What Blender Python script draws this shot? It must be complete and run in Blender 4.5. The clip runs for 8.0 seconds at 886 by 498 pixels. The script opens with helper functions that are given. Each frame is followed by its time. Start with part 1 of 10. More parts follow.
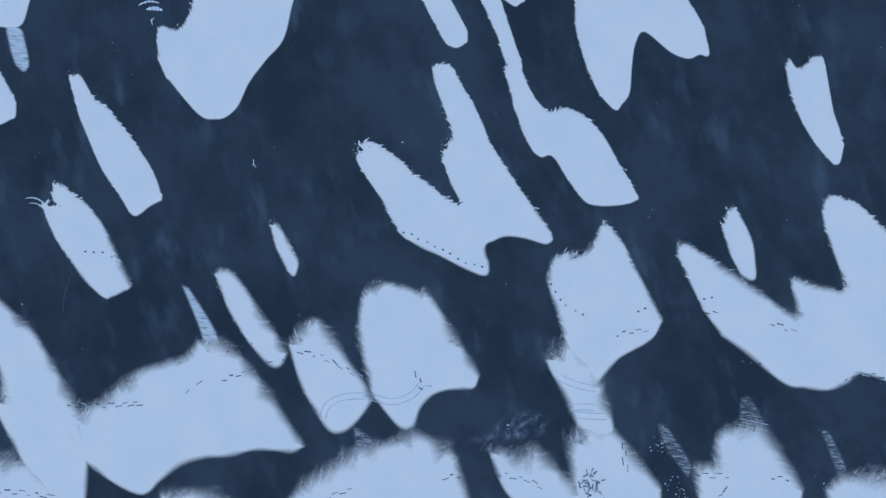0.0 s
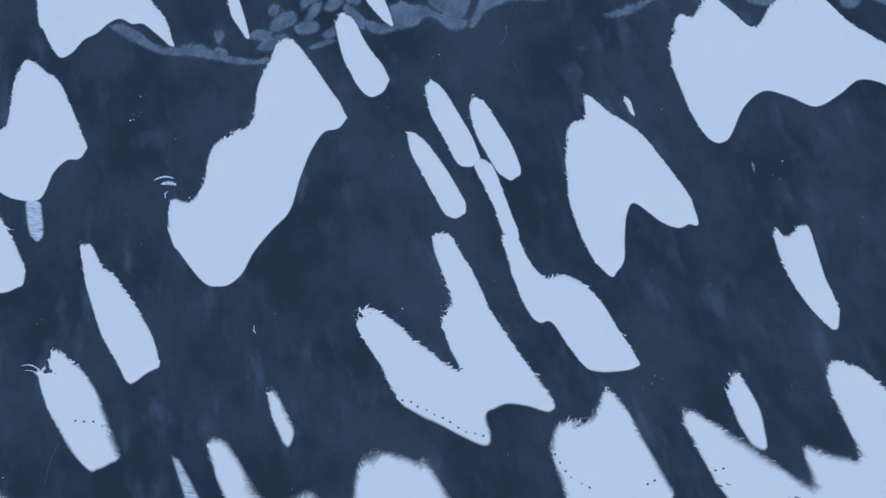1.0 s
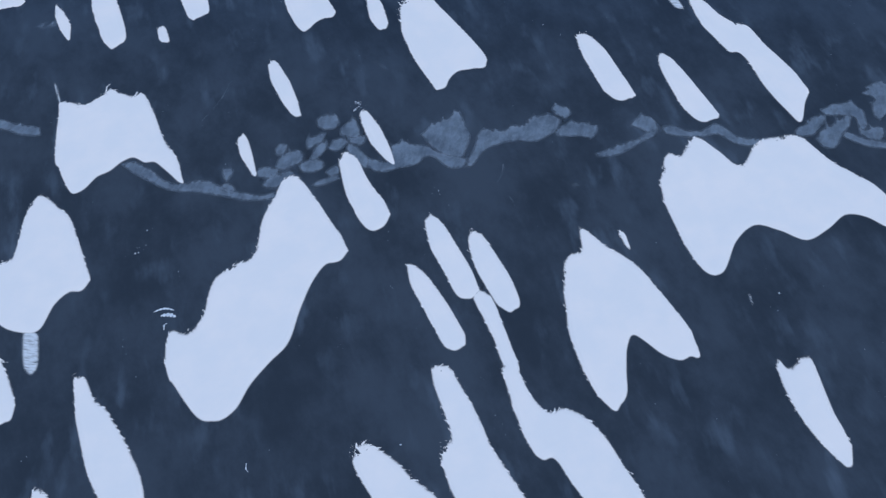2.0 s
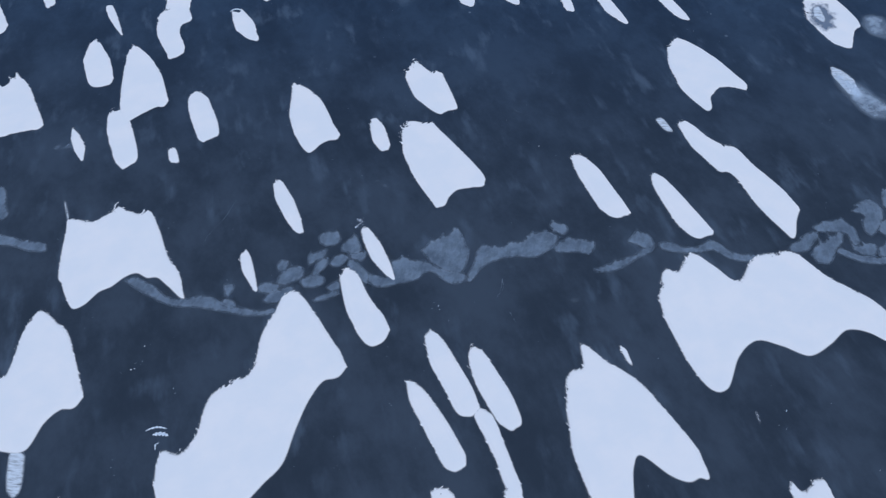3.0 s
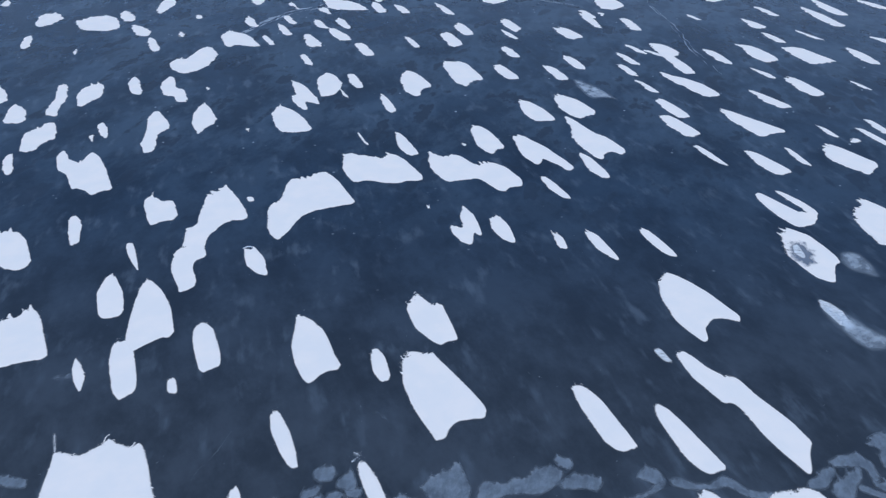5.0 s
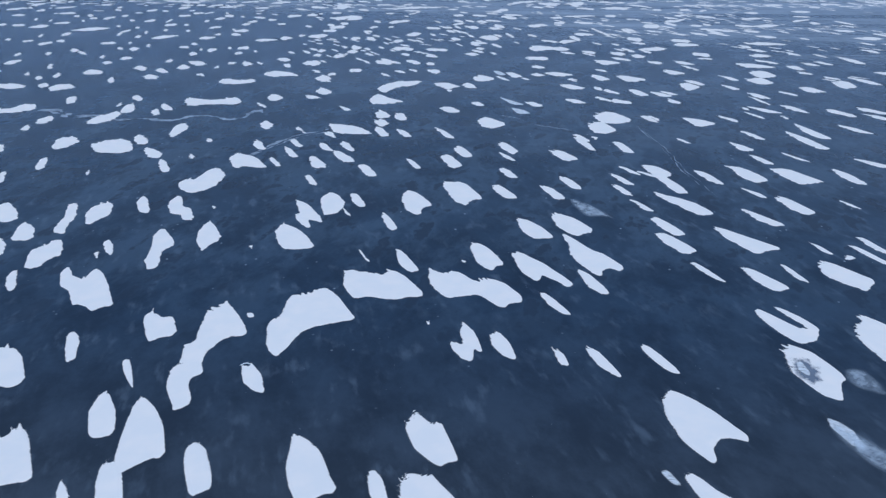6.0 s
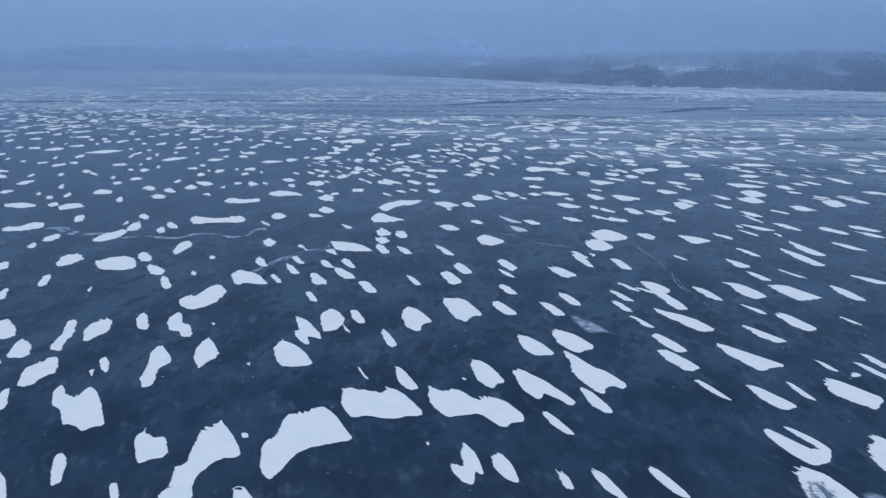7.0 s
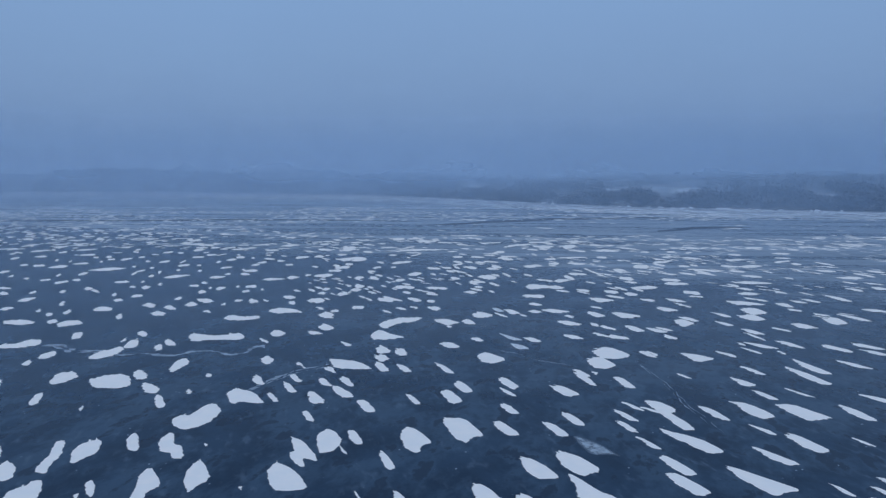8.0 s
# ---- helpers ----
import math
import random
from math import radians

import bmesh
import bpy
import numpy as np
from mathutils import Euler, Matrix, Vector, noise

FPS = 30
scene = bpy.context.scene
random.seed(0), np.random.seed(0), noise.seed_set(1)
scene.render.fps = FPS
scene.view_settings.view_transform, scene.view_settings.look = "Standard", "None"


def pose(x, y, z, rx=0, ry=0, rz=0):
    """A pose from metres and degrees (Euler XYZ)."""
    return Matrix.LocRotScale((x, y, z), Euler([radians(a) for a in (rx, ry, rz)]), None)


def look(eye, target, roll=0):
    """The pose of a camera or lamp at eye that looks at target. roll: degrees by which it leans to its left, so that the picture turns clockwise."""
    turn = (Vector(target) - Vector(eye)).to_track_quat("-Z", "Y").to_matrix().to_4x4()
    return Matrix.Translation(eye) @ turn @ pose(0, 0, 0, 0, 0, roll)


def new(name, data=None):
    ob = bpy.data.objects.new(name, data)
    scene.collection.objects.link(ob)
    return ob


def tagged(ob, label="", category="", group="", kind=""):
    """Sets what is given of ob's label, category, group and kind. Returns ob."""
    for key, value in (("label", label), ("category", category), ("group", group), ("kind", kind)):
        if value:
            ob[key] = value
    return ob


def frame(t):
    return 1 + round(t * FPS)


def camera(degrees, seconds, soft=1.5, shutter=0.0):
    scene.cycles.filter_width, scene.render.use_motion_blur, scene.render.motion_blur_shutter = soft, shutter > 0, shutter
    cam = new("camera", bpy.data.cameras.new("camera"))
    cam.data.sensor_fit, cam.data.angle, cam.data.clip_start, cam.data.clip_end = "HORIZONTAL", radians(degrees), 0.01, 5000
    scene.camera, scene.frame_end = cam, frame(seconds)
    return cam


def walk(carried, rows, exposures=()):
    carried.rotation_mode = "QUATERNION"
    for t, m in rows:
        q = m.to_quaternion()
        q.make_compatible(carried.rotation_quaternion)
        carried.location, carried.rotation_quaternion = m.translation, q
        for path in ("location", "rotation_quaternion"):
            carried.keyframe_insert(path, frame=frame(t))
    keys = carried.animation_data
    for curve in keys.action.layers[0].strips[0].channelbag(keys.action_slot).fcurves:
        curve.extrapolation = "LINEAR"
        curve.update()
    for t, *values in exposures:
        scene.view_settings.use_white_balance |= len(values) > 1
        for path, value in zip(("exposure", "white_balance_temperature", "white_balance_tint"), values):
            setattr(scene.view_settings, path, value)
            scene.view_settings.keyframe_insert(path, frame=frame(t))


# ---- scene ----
# ---- camera and its path ----
cam = camera(65.17, 8.0, soft=1.3)
PATH = [
    (0.0, pose(0.000, -0.000, 60.000, 2.989, 0.061, -0.000)),
    (0.5, pose(0.086, 0.160, 60.051, 9.204, 0.133, -0.126)),
    (1.0, pose(0.055, 0.286, 60.204, 16.342, 0.107, -0.135)),
    (1.5, pose(0.003, 0.368, 60.294, 22.064, 0.054, -0.164)),
    (3.0, pose(-0.012, 0.424, 60.534, 36.482, 0.002, -0.190)),
    (3.5, pose(0.064, 0.390, 60.636, 41.175, 0.038, -0.140)),
    (4.0, pose(0.066, 0.363, 60.704, 45.819, 0.014, -0.114)),
    (4.5, pose(0.067, 0.319, 60.767, 50.539, 0.028, -0.107)),
    (4.7, pose(0.069, 0.296, 60.781, 52.442, 0.031, -0.126)),
    (5.8, pose(0.130, 0.040, 60.858, 62.996, 0.036, -0.065)),
    (6.0, pose(0.137, -0.000, 60.872, 64.915, 0.013, -0.080)),
    (6.5, pose(0.128, -0.097, 60.926, 69.703, 0.040, -0.103)),
    (7.0, pose(0.125, -0.191, 61.002, 74.494, 0.039, -0.098)),
    (7.5, pose(0.081, -0.284, 60.933, 79.330, 0.027, -0.127)),
    (8.0, pose(0.095, -0.385, 60.834, 84.200, -0.000, -0.093)),
]
EXPOSURES = [
    (0.0, -0.38, 5540, 4), (1.0, -0.22, 5780, 7), (1.5, -0.13, 6000, 10), (3.0, -0.02, 6320, 11), (3.5, 0.02, 6460, 12), (4.5, 0.10, 6560, 11), (6.0, -0.02, 6260, 9), (6.5, -0.07, 6200, 8), (7.0, -0.09, 6240, 7), (7.5, -0.23, 6150, 7), (8.0, -0.40, 6080, 7),
]
walk(cam, PATH, EXPOSURES)

# ---- sky: a foggy winter dusk, brighter overhead than at the horizon ----
SUN_ELEVATION, SUN_ROTATION = radians(12), radians(150)
world = bpy.data.worlds.new("world")
scene.world = world
world.use_nodes = True
wn, wl = world.node_tree.nodes, world.node_tree.links
wn.clear()
w_out = wn.new("ShaderNodeOutputWorld")
w_sky = wn.new("ShaderNodeTexSky")
w_sky.sky_type, w_sky.sun_disc = "NISHITA", False
w_sky.sun_elevation, w_sky.sun_rotation = SUN_ELEVATION, SUN_ROTATION
w_sky.dust_density = 4.0
w_clear = wn.new("ShaderNodeBackground")
w_clear.inputs["Strength"].default_value = 0.05
w_fog = wn.new("ShaderNodeBackground")
w_fog.inputs["Strength"].default_value = 1.0
w_co = wn.new("ShaderNodeTexCoord")
w_sep = wn.new("ShaderNodeSeparateXYZ")
w_noise = wn.new("ShaderNodeTexNoise")
w_noise.inputs["Scale"].default_value = 3.0
w_noise.inputs["Detail"].default_value = 3.0
w_add = wn.new("ShaderNodeMath")
w_add.operation = "MULTIPLY_ADD"
w_add.inputs[1].default_value = 0.07
w_ramp = wn.new("ShaderNodeValToRGB")
w_ramp.color_ramp.elements[0].position, w_ramp.color_ramp.elements[0].color = 0.03, (0.272, 0.408, 0.668, 1)
w_ramp.color_ramp.elements[1].position, w_ramp.color_ramp.elements[1].color = 1.0, (0.85, 0.98, 1.22, 1)
for spot, tint in ((0.16, (0.310, 0.462, 0.745, 1)), (0.28, (0.33, 0.505, 0.82, 1)), (0.5, (0.36, 0.52, 0.81, 1))):
    w_ramp.color_ramp.elements.new(spot).color = tint
w_mix = wn.new("ShaderNodeMixShader")
w_mix.inputs["Fac"].default_value = 0.9
wl.new(w_co.outputs["Generated"], w_sep.inputs[0])
wl.new(w_co.outputs["Generated"], w_noise.inputs["Vector"])
wl.new(w_noise.outputs["Fac"], w_add.inputs[0])
wl.new(w_sep.outputs["Z"], w_add.inputs[2])
wl.new(w_add.outputs[0], w_ramp.inputs["Fac"])
wl.new(w_ramp.outputs["Color"], w_fog.inputs["Color"])
wl.new(w_sky.outputs["Color"], w_clear.inputs["Color"])
wl.new(w_clear.outputs[0], w_mix.inputs[1])
wl.new(w_fog.outputs[0], w_mix.inputs[2])
wl.new(w_mix.outputs[0], w_out.inputs["Surface"])

sun_data = bpy.data.lights.new("sun", "SUN")
sun_data.energy, sun_data.angle, sun_data.color = 0.5, radians(40), (1.0, 0.95, 0.9)
sun = new("sun", sun_data)
sun.matrix_world = look((0, 0, 200), (-150 * math.sin(SUN_ROTATION), -150 * math.cos(SUN_ROTATION), 60))


# ---- materials ----
def material(name):
    m = bpy.data.materials.new(name)
    m.use_nodes = True
    m.node_tree.nodes.clear()
    return m, m.node_tree.nodes, m.node_tree.links


def place(n, l, scale=(1, 1, 1), turn=0.0):
    """World position in metres, turned and stretched."""
    g, mp, ms = n.new("ShaderNodeNewGeometry"), n.new("ShaderNodeMapping"), n.new("ShaderNodeMapping")
    mp.inputs["Rotation"].default_value = (0, 0, radians(turn))
    ms.inputs["Scale"].default_value = scale
    l.new(g.outputs["Position"], mp.inputs["Vector"])
    l.new(mp.outputs["Vector"], ms.inputs["Vector"])
    return ms.outputs["Vector"]


def fractal(n, l, vec, scale, detail=4.0, rough=0.55):
    t = n.new("ShaderNodeTexNoise")
    t.inputs["Scale"].default_value, t.inputs["Detail"].default_value, t.inputs["Roughness"].default_value = scale, detail, rough
    l.new(vec, t.inputs["Vector"])
    return t.outputs["Fac"]


def remap(n, l, value, a, b, c=0.0, d=1.0):
    r = n.new("ShaderNodeMapRange")
    r.interpolation_type = "SMOOTHSTEP"
    for k, v in zip(("From Min", "From Max", "To Min", "To Max"), (a, b, c, d)):
        r.inputs[k].default_value = v
    l.new(value, r.inputs["Value"])
    return r.outputs["Result"]


def maths(n, l, op, a, b):
    m = n.new("ShaderNodeMath")
    m.operation = op
    for i, v in enumerate((a, b)):
        if isinstance(v, (int, float)):
            m.inputs[i].default_value = v
        else:
            l.new(v, m.inputs[i])
    return m.outputs[0]


def blend(n, l, fac, a, b):
    m = n.new("ShaderNodeMix")
    m.data_type = "RGBA"
    for key, v in ((0, fac), (6, a), (7, b)):
        if isinstance(v, (int, float)):
            m.inputs[key].default_value = v
        elif isinstance(v, tuple):
            m.inputs[key].default_value = (*v, 1)
        else:
            l.new(v, m.inputs[key])
    return m.outputs[2]


def bump(n, l, height, strength, distance):
    b = n.new("ShaderNodeBump")
    b.inputs["Strength"].default_value, b.inputs["Distance"].default_value = strength, distance
    l.new(height, b.inputs["Height"])
    return b.outputs["Normal"]


def surface(n, l, color, rough, normal=None, ior=1.45, cover=None, gloss=0.5):
    p = n.new("ShaderNodeBsdfPrincipled")
    p.inputs["IOR"].default_value, p.inputs["Specular IOR Level"].default_value = ior, gloss
    for key, v in (("Base Color", color), ("Roughness", rough), ("Normal", normal)):
        if v is None:
            continue
        if isinstance(v, tuple):
            p.inputs[key].default_value = (*v, 1)
        elif isinstance(v, (int, float)):
            p.inputs[key].default_value = v
        else:
            l.new(v, p.inputs[key])
    o = n.new("ShaderNodeOutputMaterial")
    if cover is None:
        l.new(p.outputs[0], o.inputs["Surface"])
        return
    t, x = n.new("ShaderNodeBsdfTransparent"), n.new("ShaderNodeMixShader")
    if isinstance(cover, float):
        x.inputs[0].default_value = cover
    else:
        l.new(cover, x.inputs[0])
    l.new(t.outputs[0], x.inputs[1])
    l.new(p.outputs[0], x.inputs[2])
    l.new(x.outputs[0], o.inputs["Surface"])


WIND = -64.5  # degrees: the way the wind has blown the snow


def lake_ice_material():
    m, n, l = material("lake_ice")
    flat, streaky = place(n, l), place(n, l, (0.42, 1.0, 1.0), -WIND + 12)
    sep = n.new("ShaderNodeSeparateXYZ")
    l.new(place(n, l), sep.inputs[0])
    # cloudy dark ice; grey-to-blue change along Y paints in reflected sky and camera tone
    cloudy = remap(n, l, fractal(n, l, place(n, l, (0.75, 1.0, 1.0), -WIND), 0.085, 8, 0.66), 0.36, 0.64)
    near_tone = remap(n, l, sep.outputs["Y"], 40.0, 112.0, 1.0, 0.0)
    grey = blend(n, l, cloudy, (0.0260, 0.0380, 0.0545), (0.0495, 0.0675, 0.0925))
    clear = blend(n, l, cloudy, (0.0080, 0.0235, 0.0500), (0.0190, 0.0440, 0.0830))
    base = blend(n, l, near_tone, clear, grey)
    # soft puffs of frost drawn out along the wind
    puffs = remap(n, l, fractal(n, l, streaky, 0.46, 4, 0.5), 0.50, 0.74)
    puffs = maths(n, l, "MULTIPLY", puffs, remap(n, l, fractal(n, l, flat, 0.10, 3, 0.5), 0.40, 0.62))
    base = blend(n, l, maths(n, l, "MULTIPLY", puffs, 0.34), base, (0.14, 0.19, 0.255))
    # rimed patches with dark windows between; the rise along Y paints in haze
    patches = remap(n, l, fractal(n, l, place(n, l, (1.0, 0.55, 1.0), 14), 0.07, 9, 0.66), 0.41, 0.60)
    settled = remap(n, l, sep.outputs["Y"], 55.0, 150.0)
    rime_haze = maths(n, l, "MULTIPLY", settled, remap(n, l, patches, 0.0, 1.0, 0.05, 1.0))
    base = blend(n, l, maths(n, l, "MULTIPLY", rime_haze, 0.48), base, (0.062, 0.106, 0.164))
    # windows of clear black ice, and crumbs of frost about them
    windows = remap(n, l, fractal(n, l, place(n, l, (1.0, 0.55, 1.0), 14), 0.14, 6, 0.58), 0.565, 0.615, 0.0, 0.66)
    base = blend(n, l, maths(n, l, "MULTIPLY", windows, settled), base, (0.004, 0.012, 0.030))
    crumbs = n.new("ShaderNodeTexVoronoi")
    crumbs.inputs["Scale"].default_value = 0.36
    l.new(flat, crumbs.inputs["Vector"])
    crumb = maths(n, l, "MULTIPLY", remap(n, l, crumbs.outputs["Distance"], 0.05, 0.11, 0.8, 0.0), remap(n, l, fractal(n, l, flat, 0.09, 3, 0.6), 0.54, 0.62))
    base = blend(n, l, maths(n, l, "MULTIPLY", crumb, settled), base, (0.42, 0.50, 0.58))
    # frost far out; its rise with distance also paints in haze and reflected sky
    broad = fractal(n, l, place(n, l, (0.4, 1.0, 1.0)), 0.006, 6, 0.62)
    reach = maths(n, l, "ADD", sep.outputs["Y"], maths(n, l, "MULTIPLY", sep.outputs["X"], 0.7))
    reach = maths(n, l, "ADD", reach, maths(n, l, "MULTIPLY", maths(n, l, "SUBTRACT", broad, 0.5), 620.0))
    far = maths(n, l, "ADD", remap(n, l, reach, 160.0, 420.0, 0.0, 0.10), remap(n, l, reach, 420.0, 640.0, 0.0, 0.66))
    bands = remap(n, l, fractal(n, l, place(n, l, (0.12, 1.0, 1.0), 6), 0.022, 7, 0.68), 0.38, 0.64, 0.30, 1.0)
    frost_haze = maths(n, l, "MULTIPLY", far, bands)
    specks = n.new("ShaderNodeTexVoronoi")
    specks.inputs["Scale"].default_value = 1.5
    l.new(flat, specks.inputs["Vector"])
    dot = remap(n, l, specks.outputs["Distance"], 0.03, 0.075, 1.0, 0.0)
    dot = maths(n, l, "MULTIPLY", dot, remap(n, l, fractal(n, l, flat, 0.30, 3, 0.6), 0.58, 0.66))
    base = blend(n, l, maths(n, l, "MULTIPLY", dot, 0.75), base, (0.55, 0.62, 0.70))
    base = blend(n, l, frost_haze, base, (0.40, 0.48, 0.58))
    rough = maths(n, l, "ADD", remap(n, l, cloudy, 0, 1, 0.14, 0.24), maths(n, l, "MULTIPLY", frost_haze, 0.3))
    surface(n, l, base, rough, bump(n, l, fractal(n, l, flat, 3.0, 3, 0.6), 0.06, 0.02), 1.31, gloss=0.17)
    return m


def reading(n, name):
    """A value that the mesh carries at each of its points."""
    a = n.new("ShaderNodeAttribute")
    a.attribute_name = name
    return a.outputs["Fac"]


def snow_material():
    """Wind-packed snow: smooth where it tapers to leeward, frayed into strands where it met the wind."""
    m, n, l = material("wind_packed_snow")
    flat = place(n, l)
    edge, fuzz, soft, run, rough = (reading(n, k) for k in ("edge", "fuzz", "soft", "run", "rough"))
    # strands that stand out across the rim
    where = n.new("ShaderNodeCombineXYZ")
    l.new(maths(n, l, "ADD", run, maths(n, l, "MULTIPLY", edge, 1.0)), where.inputs["X"])
    l.new(maths(n, l, "MULTIPLY", edge, 0.35), where.inputs["Y"])
    strands = maths(n, l, "ADD", fractal(n, l, where.outputs[0], 2.3, 4, 0.6), maths(n, l, "MULTIPLY", fractal(n, l, flat, 5.0, 3, 0.6), 0.35))
    spikes = maths(n, l, "SUBTRACT", maths(n, l, "MULTIPLY", maths(n, l, "MAXIMUM", maths(n, l, "SUBTRACT", strands, 0.68), 0.0), 6.5), 0.42)
    reach = maths(n, l, "MULTIPLY", spikes, fuzz)
    ragged = maths(n, l, "SUBTRACT", fractal(n, l, place(n, l, (0.5, 1.0, 1.0), 20), 0.6, 4, 0.62), 0.47)
    depth = maths(n, l, "ADD", maths(n, l, "ADD", edge, reach), maths(n, l, "MULTIPLY", ragged, rough))
    # gaps that the wind has scoured through the thin snow behind a frayed rim
    gaps = maths(n, l, "MAXIMUM", maths(n, l, "SUBTRACT", fractal(n, l, place(n, l, (1.0, 0.6, 1.0), -WIND), 1.5, 3, 0.6), 0.56), 0.0)
    depth = maths(n, l, "SUBTRACT", depth, maths(n, l, "MULTIPLY", maths(n, l, "MULTIPLY", gaps, fuzz), remap(n, l, reading(n, "front"), 0.25, 0.8, 0.0, 9.0)))
    cover = remap(n, l, depth, -0.04, 0.04)
    l.new(maths(n, l, "MULTIPLY", soft, -0.5), cover.node.inputs["From Min"])
    l.new(soft, cover.node.inputs["From Max"])
    ripple = fractal(n, l, place(n, l, (2.2, 0.5, 1.0), -WIND), 1.1, 4, 0.6)
    col = blend(n, l, remap(n, l, fractal(n, l, flat, 0.25, 4, 0.55), 0.35, 0.7), (0.845, 0.835, 0.826), (0.900, 0.864, 0.838))
    col = blend(n, l, maths(n, l, "MULTIPLY", remap(n, l, ripple, 0.45, 0.8), 0.10), col, (0.77, 0.79, 0.83))
    surface(n, l, col, 0.75, bump(n, l, ripple, 0.25, 0.05), 1.31, cover)
    return m


def veil_material(name, low, high, most, scale, tint, stretch=(1.0, 0.8, 1.0), turn=0.0, fade=0.0):
    """Blown snow so thin that the ice shows between its ripples."""
    m, n, l = material(name)
    sep = n.new("ShaderNodeSeparateXYZ")
    l.new(place(n, l), sep.inputs[0])
    ripples = fractal(n, l, place(n, l, stretch, -WIND + turn), scale, 6, 0.65)
    body = remap(n, l, ripples, low, high, 0.0, most)
    rim = remap(n, l, reading(n, "edge"), 0.0, fade) if fade else remap(n, l, sep.outputs["Z"], 0.008, 0.035)
    surface(n, l, tint, 0.8, bump(n, l, ripples, 0.3, 0.03), 1.31, maths(n, l, "MULTIPLY", body, rim))
    return m


def plate_material():
    """Refrozen grey ice: cloudy, darker in patches, with a pale line along its rims."""
    m, n, l = material("refrozen_grey_ice")
    flat = place(n, l)
    edge = reading(n, "edge")
    blot = fractal(n, l, flat, 0.45, 6, 0.62)
    fine = fractal(n, l, flat, 2.4, 5, 0.65)
    veins = fractal(n, l, place(n, l, (1.0, 0.45, 1.0), 20), 1.1, 6, 0.7)
    col = blend(n, l, remap(n, l, blot, 0.34, 0.66), (0.105, 0.142, 0.190), (0.175, 0.228, 0.290))
    col = blend(n, l, remap(n, l, fine, 0.46, 0.74, 0, 0.35), col, (0.22, 0.265, 0.32))
    rim = maths(n, l, "MULTIPLY", remap(n, l, edge, 0.10, 0.60, 0.22, 0.0), remap(n, l, veins, 0.40, 0.60))
    col = blend(n, l, rim, col, (0.33, 0.385, 0.45))
    depth = maths(n, l, "ADD", edge, maths(n, l, "MULTIPLY", maths(n, l, "SUBTRACT", fine, 0.5), 0.4))
    cover = maths(n, l, "MULTIPLY", remap(n, l, depth, -0.10, 0.38), remap(n, l, veins, 0.36, 0.58, 0.74, 0.97))
    surface(n, l, col, 0.45, bump(n, l, fine, 0.25, 0.03), 1.31, cover)
    return m


def plain_material(name, a, b, scale, rough, relief=0.2):
    m, n, l = material(name)
    f = fractal(n, l, place(n, l), scale, 4, 0.6)
    surface(n, l, blend(n, l, remap(n, l, f, 0.35, 0.65), a, b), rough, bump(n, l, f, relief, 0.05), 1.35)
    return m


def mist_material(name, thin, thick, clear):
    m, n, l = material(name)
    sep = n.new("ShaderNodeSeparateXYZ")
    l.new(place(n, l), sep.inputs[0])
    low = remap(n, l, sep.outputs["Z"], 0.5, clear)
    high = remap(n, l, sep.outputs["Z"], 60.0, 260.0, 1.0, 0.0)
    puff = fractal(n, l, place(n, l, (1, 1, 2.5)), 0.004, 4, 0.55)
    cover = maths(n, l, "MULTIPLY", maths(n, l, "MULTIPLY", low, high), remap(n, l, puff, 0.25, 0.75, thin, thick))
    d, tr, t, x, y = (n.new("ShaderNode" + k) for k in ("BsdfDiffuse", "BsdfTranslucent", "BsdfTransparent", "MixShader", "MixShader"))
    o = n.new("ShaderNodeOutputMaterial")
    d.inputs["Color"].default_value = tr.inputs["Color"].default_value = (0.565, 0.735, 0.960, 1)
    l.new(d.outputs[0], x.inputs[1])
    l.new(tr.outputs[0], x.inputs[2])
    l.new(cover, y.inputs[0])
    l.new(t.outputs[0], y.inputs[1])
    l.new(x.outputs[0], y.inputs[2])
    l.new(y.outputs[0], o.inputs["Surface"])
    return m


LAKE, SNOW, PLATE = lake_ice_material(), snow_material(), plate_material()
HAZE = mist_material("ground_fog", 0.15, 0.27, 3.0)
MIST, FOG = mist_material("mist", 0.16, 0.27, 26.0), mist_material("fog", 0.20, 0.36, 70.0)
VEIL = veil_material("thin_blown_snow", 0.14, 0.60, 0.92, 2.2, (0.74, 0.79, 0.84), (2.2, 0.35, 1.0), 32, fade=0.35)
FAINT_VEIL = veil_material("thinnest_blown_snow", 0.34, 0.78, 0.62, 2.6, (0.66, 0.72, 0.79), (2.4, 0.35, 1.0), 32, fade=0.3)
FROST = veil_material("frost_film", 0.44, 0.76, 0.42, 1.3, (0.50, 0.62, 0.76), fade=0.9)
FAINT = plain_material("old_trodden_snow", (0.26, 0.30, 0.36), (0.46, 0.50, 0.56), 3.0, 0.6)
PRINT = plain_material("trodden_snow", (0.05, 0.07, 0.10), (0.16, 0.19, 0.24), 3.0, 0.5)
GROOVE = plain_material("pressed_snow", (0.42, 0.47, 0.54), (0.60, 0.65, 0.71), 2.0, 0.6)
CRACK = plain_material("crack_ice", (0.12, 0.16, 0.21), (0.36, 0.42, 0.50), 0.3, 0.4)
CHIP = plain_material("ice_chips", (0.55, 0.62, 0.70), (0.80, 0.84, 0.88), 4.0, 0.4)
DUSTING = veil_material("snow_dusting", 0.20, 0.75, 0.70, 0.4, (0.62, 0.74, 0.87), fade=1.7)
LAND = plain_material("snowy_scrub_land", (0.06, 0.07, 0.08), (0.20, 0.22, 0.25), 0.012, 0.8, 0.4)
SHELF = veil_material("settled_snow", 0.24, 0.64, 0.72, 0.02, (0.70, 0.76, 0.82), (1.0, 0.5, 1.0), WIND)
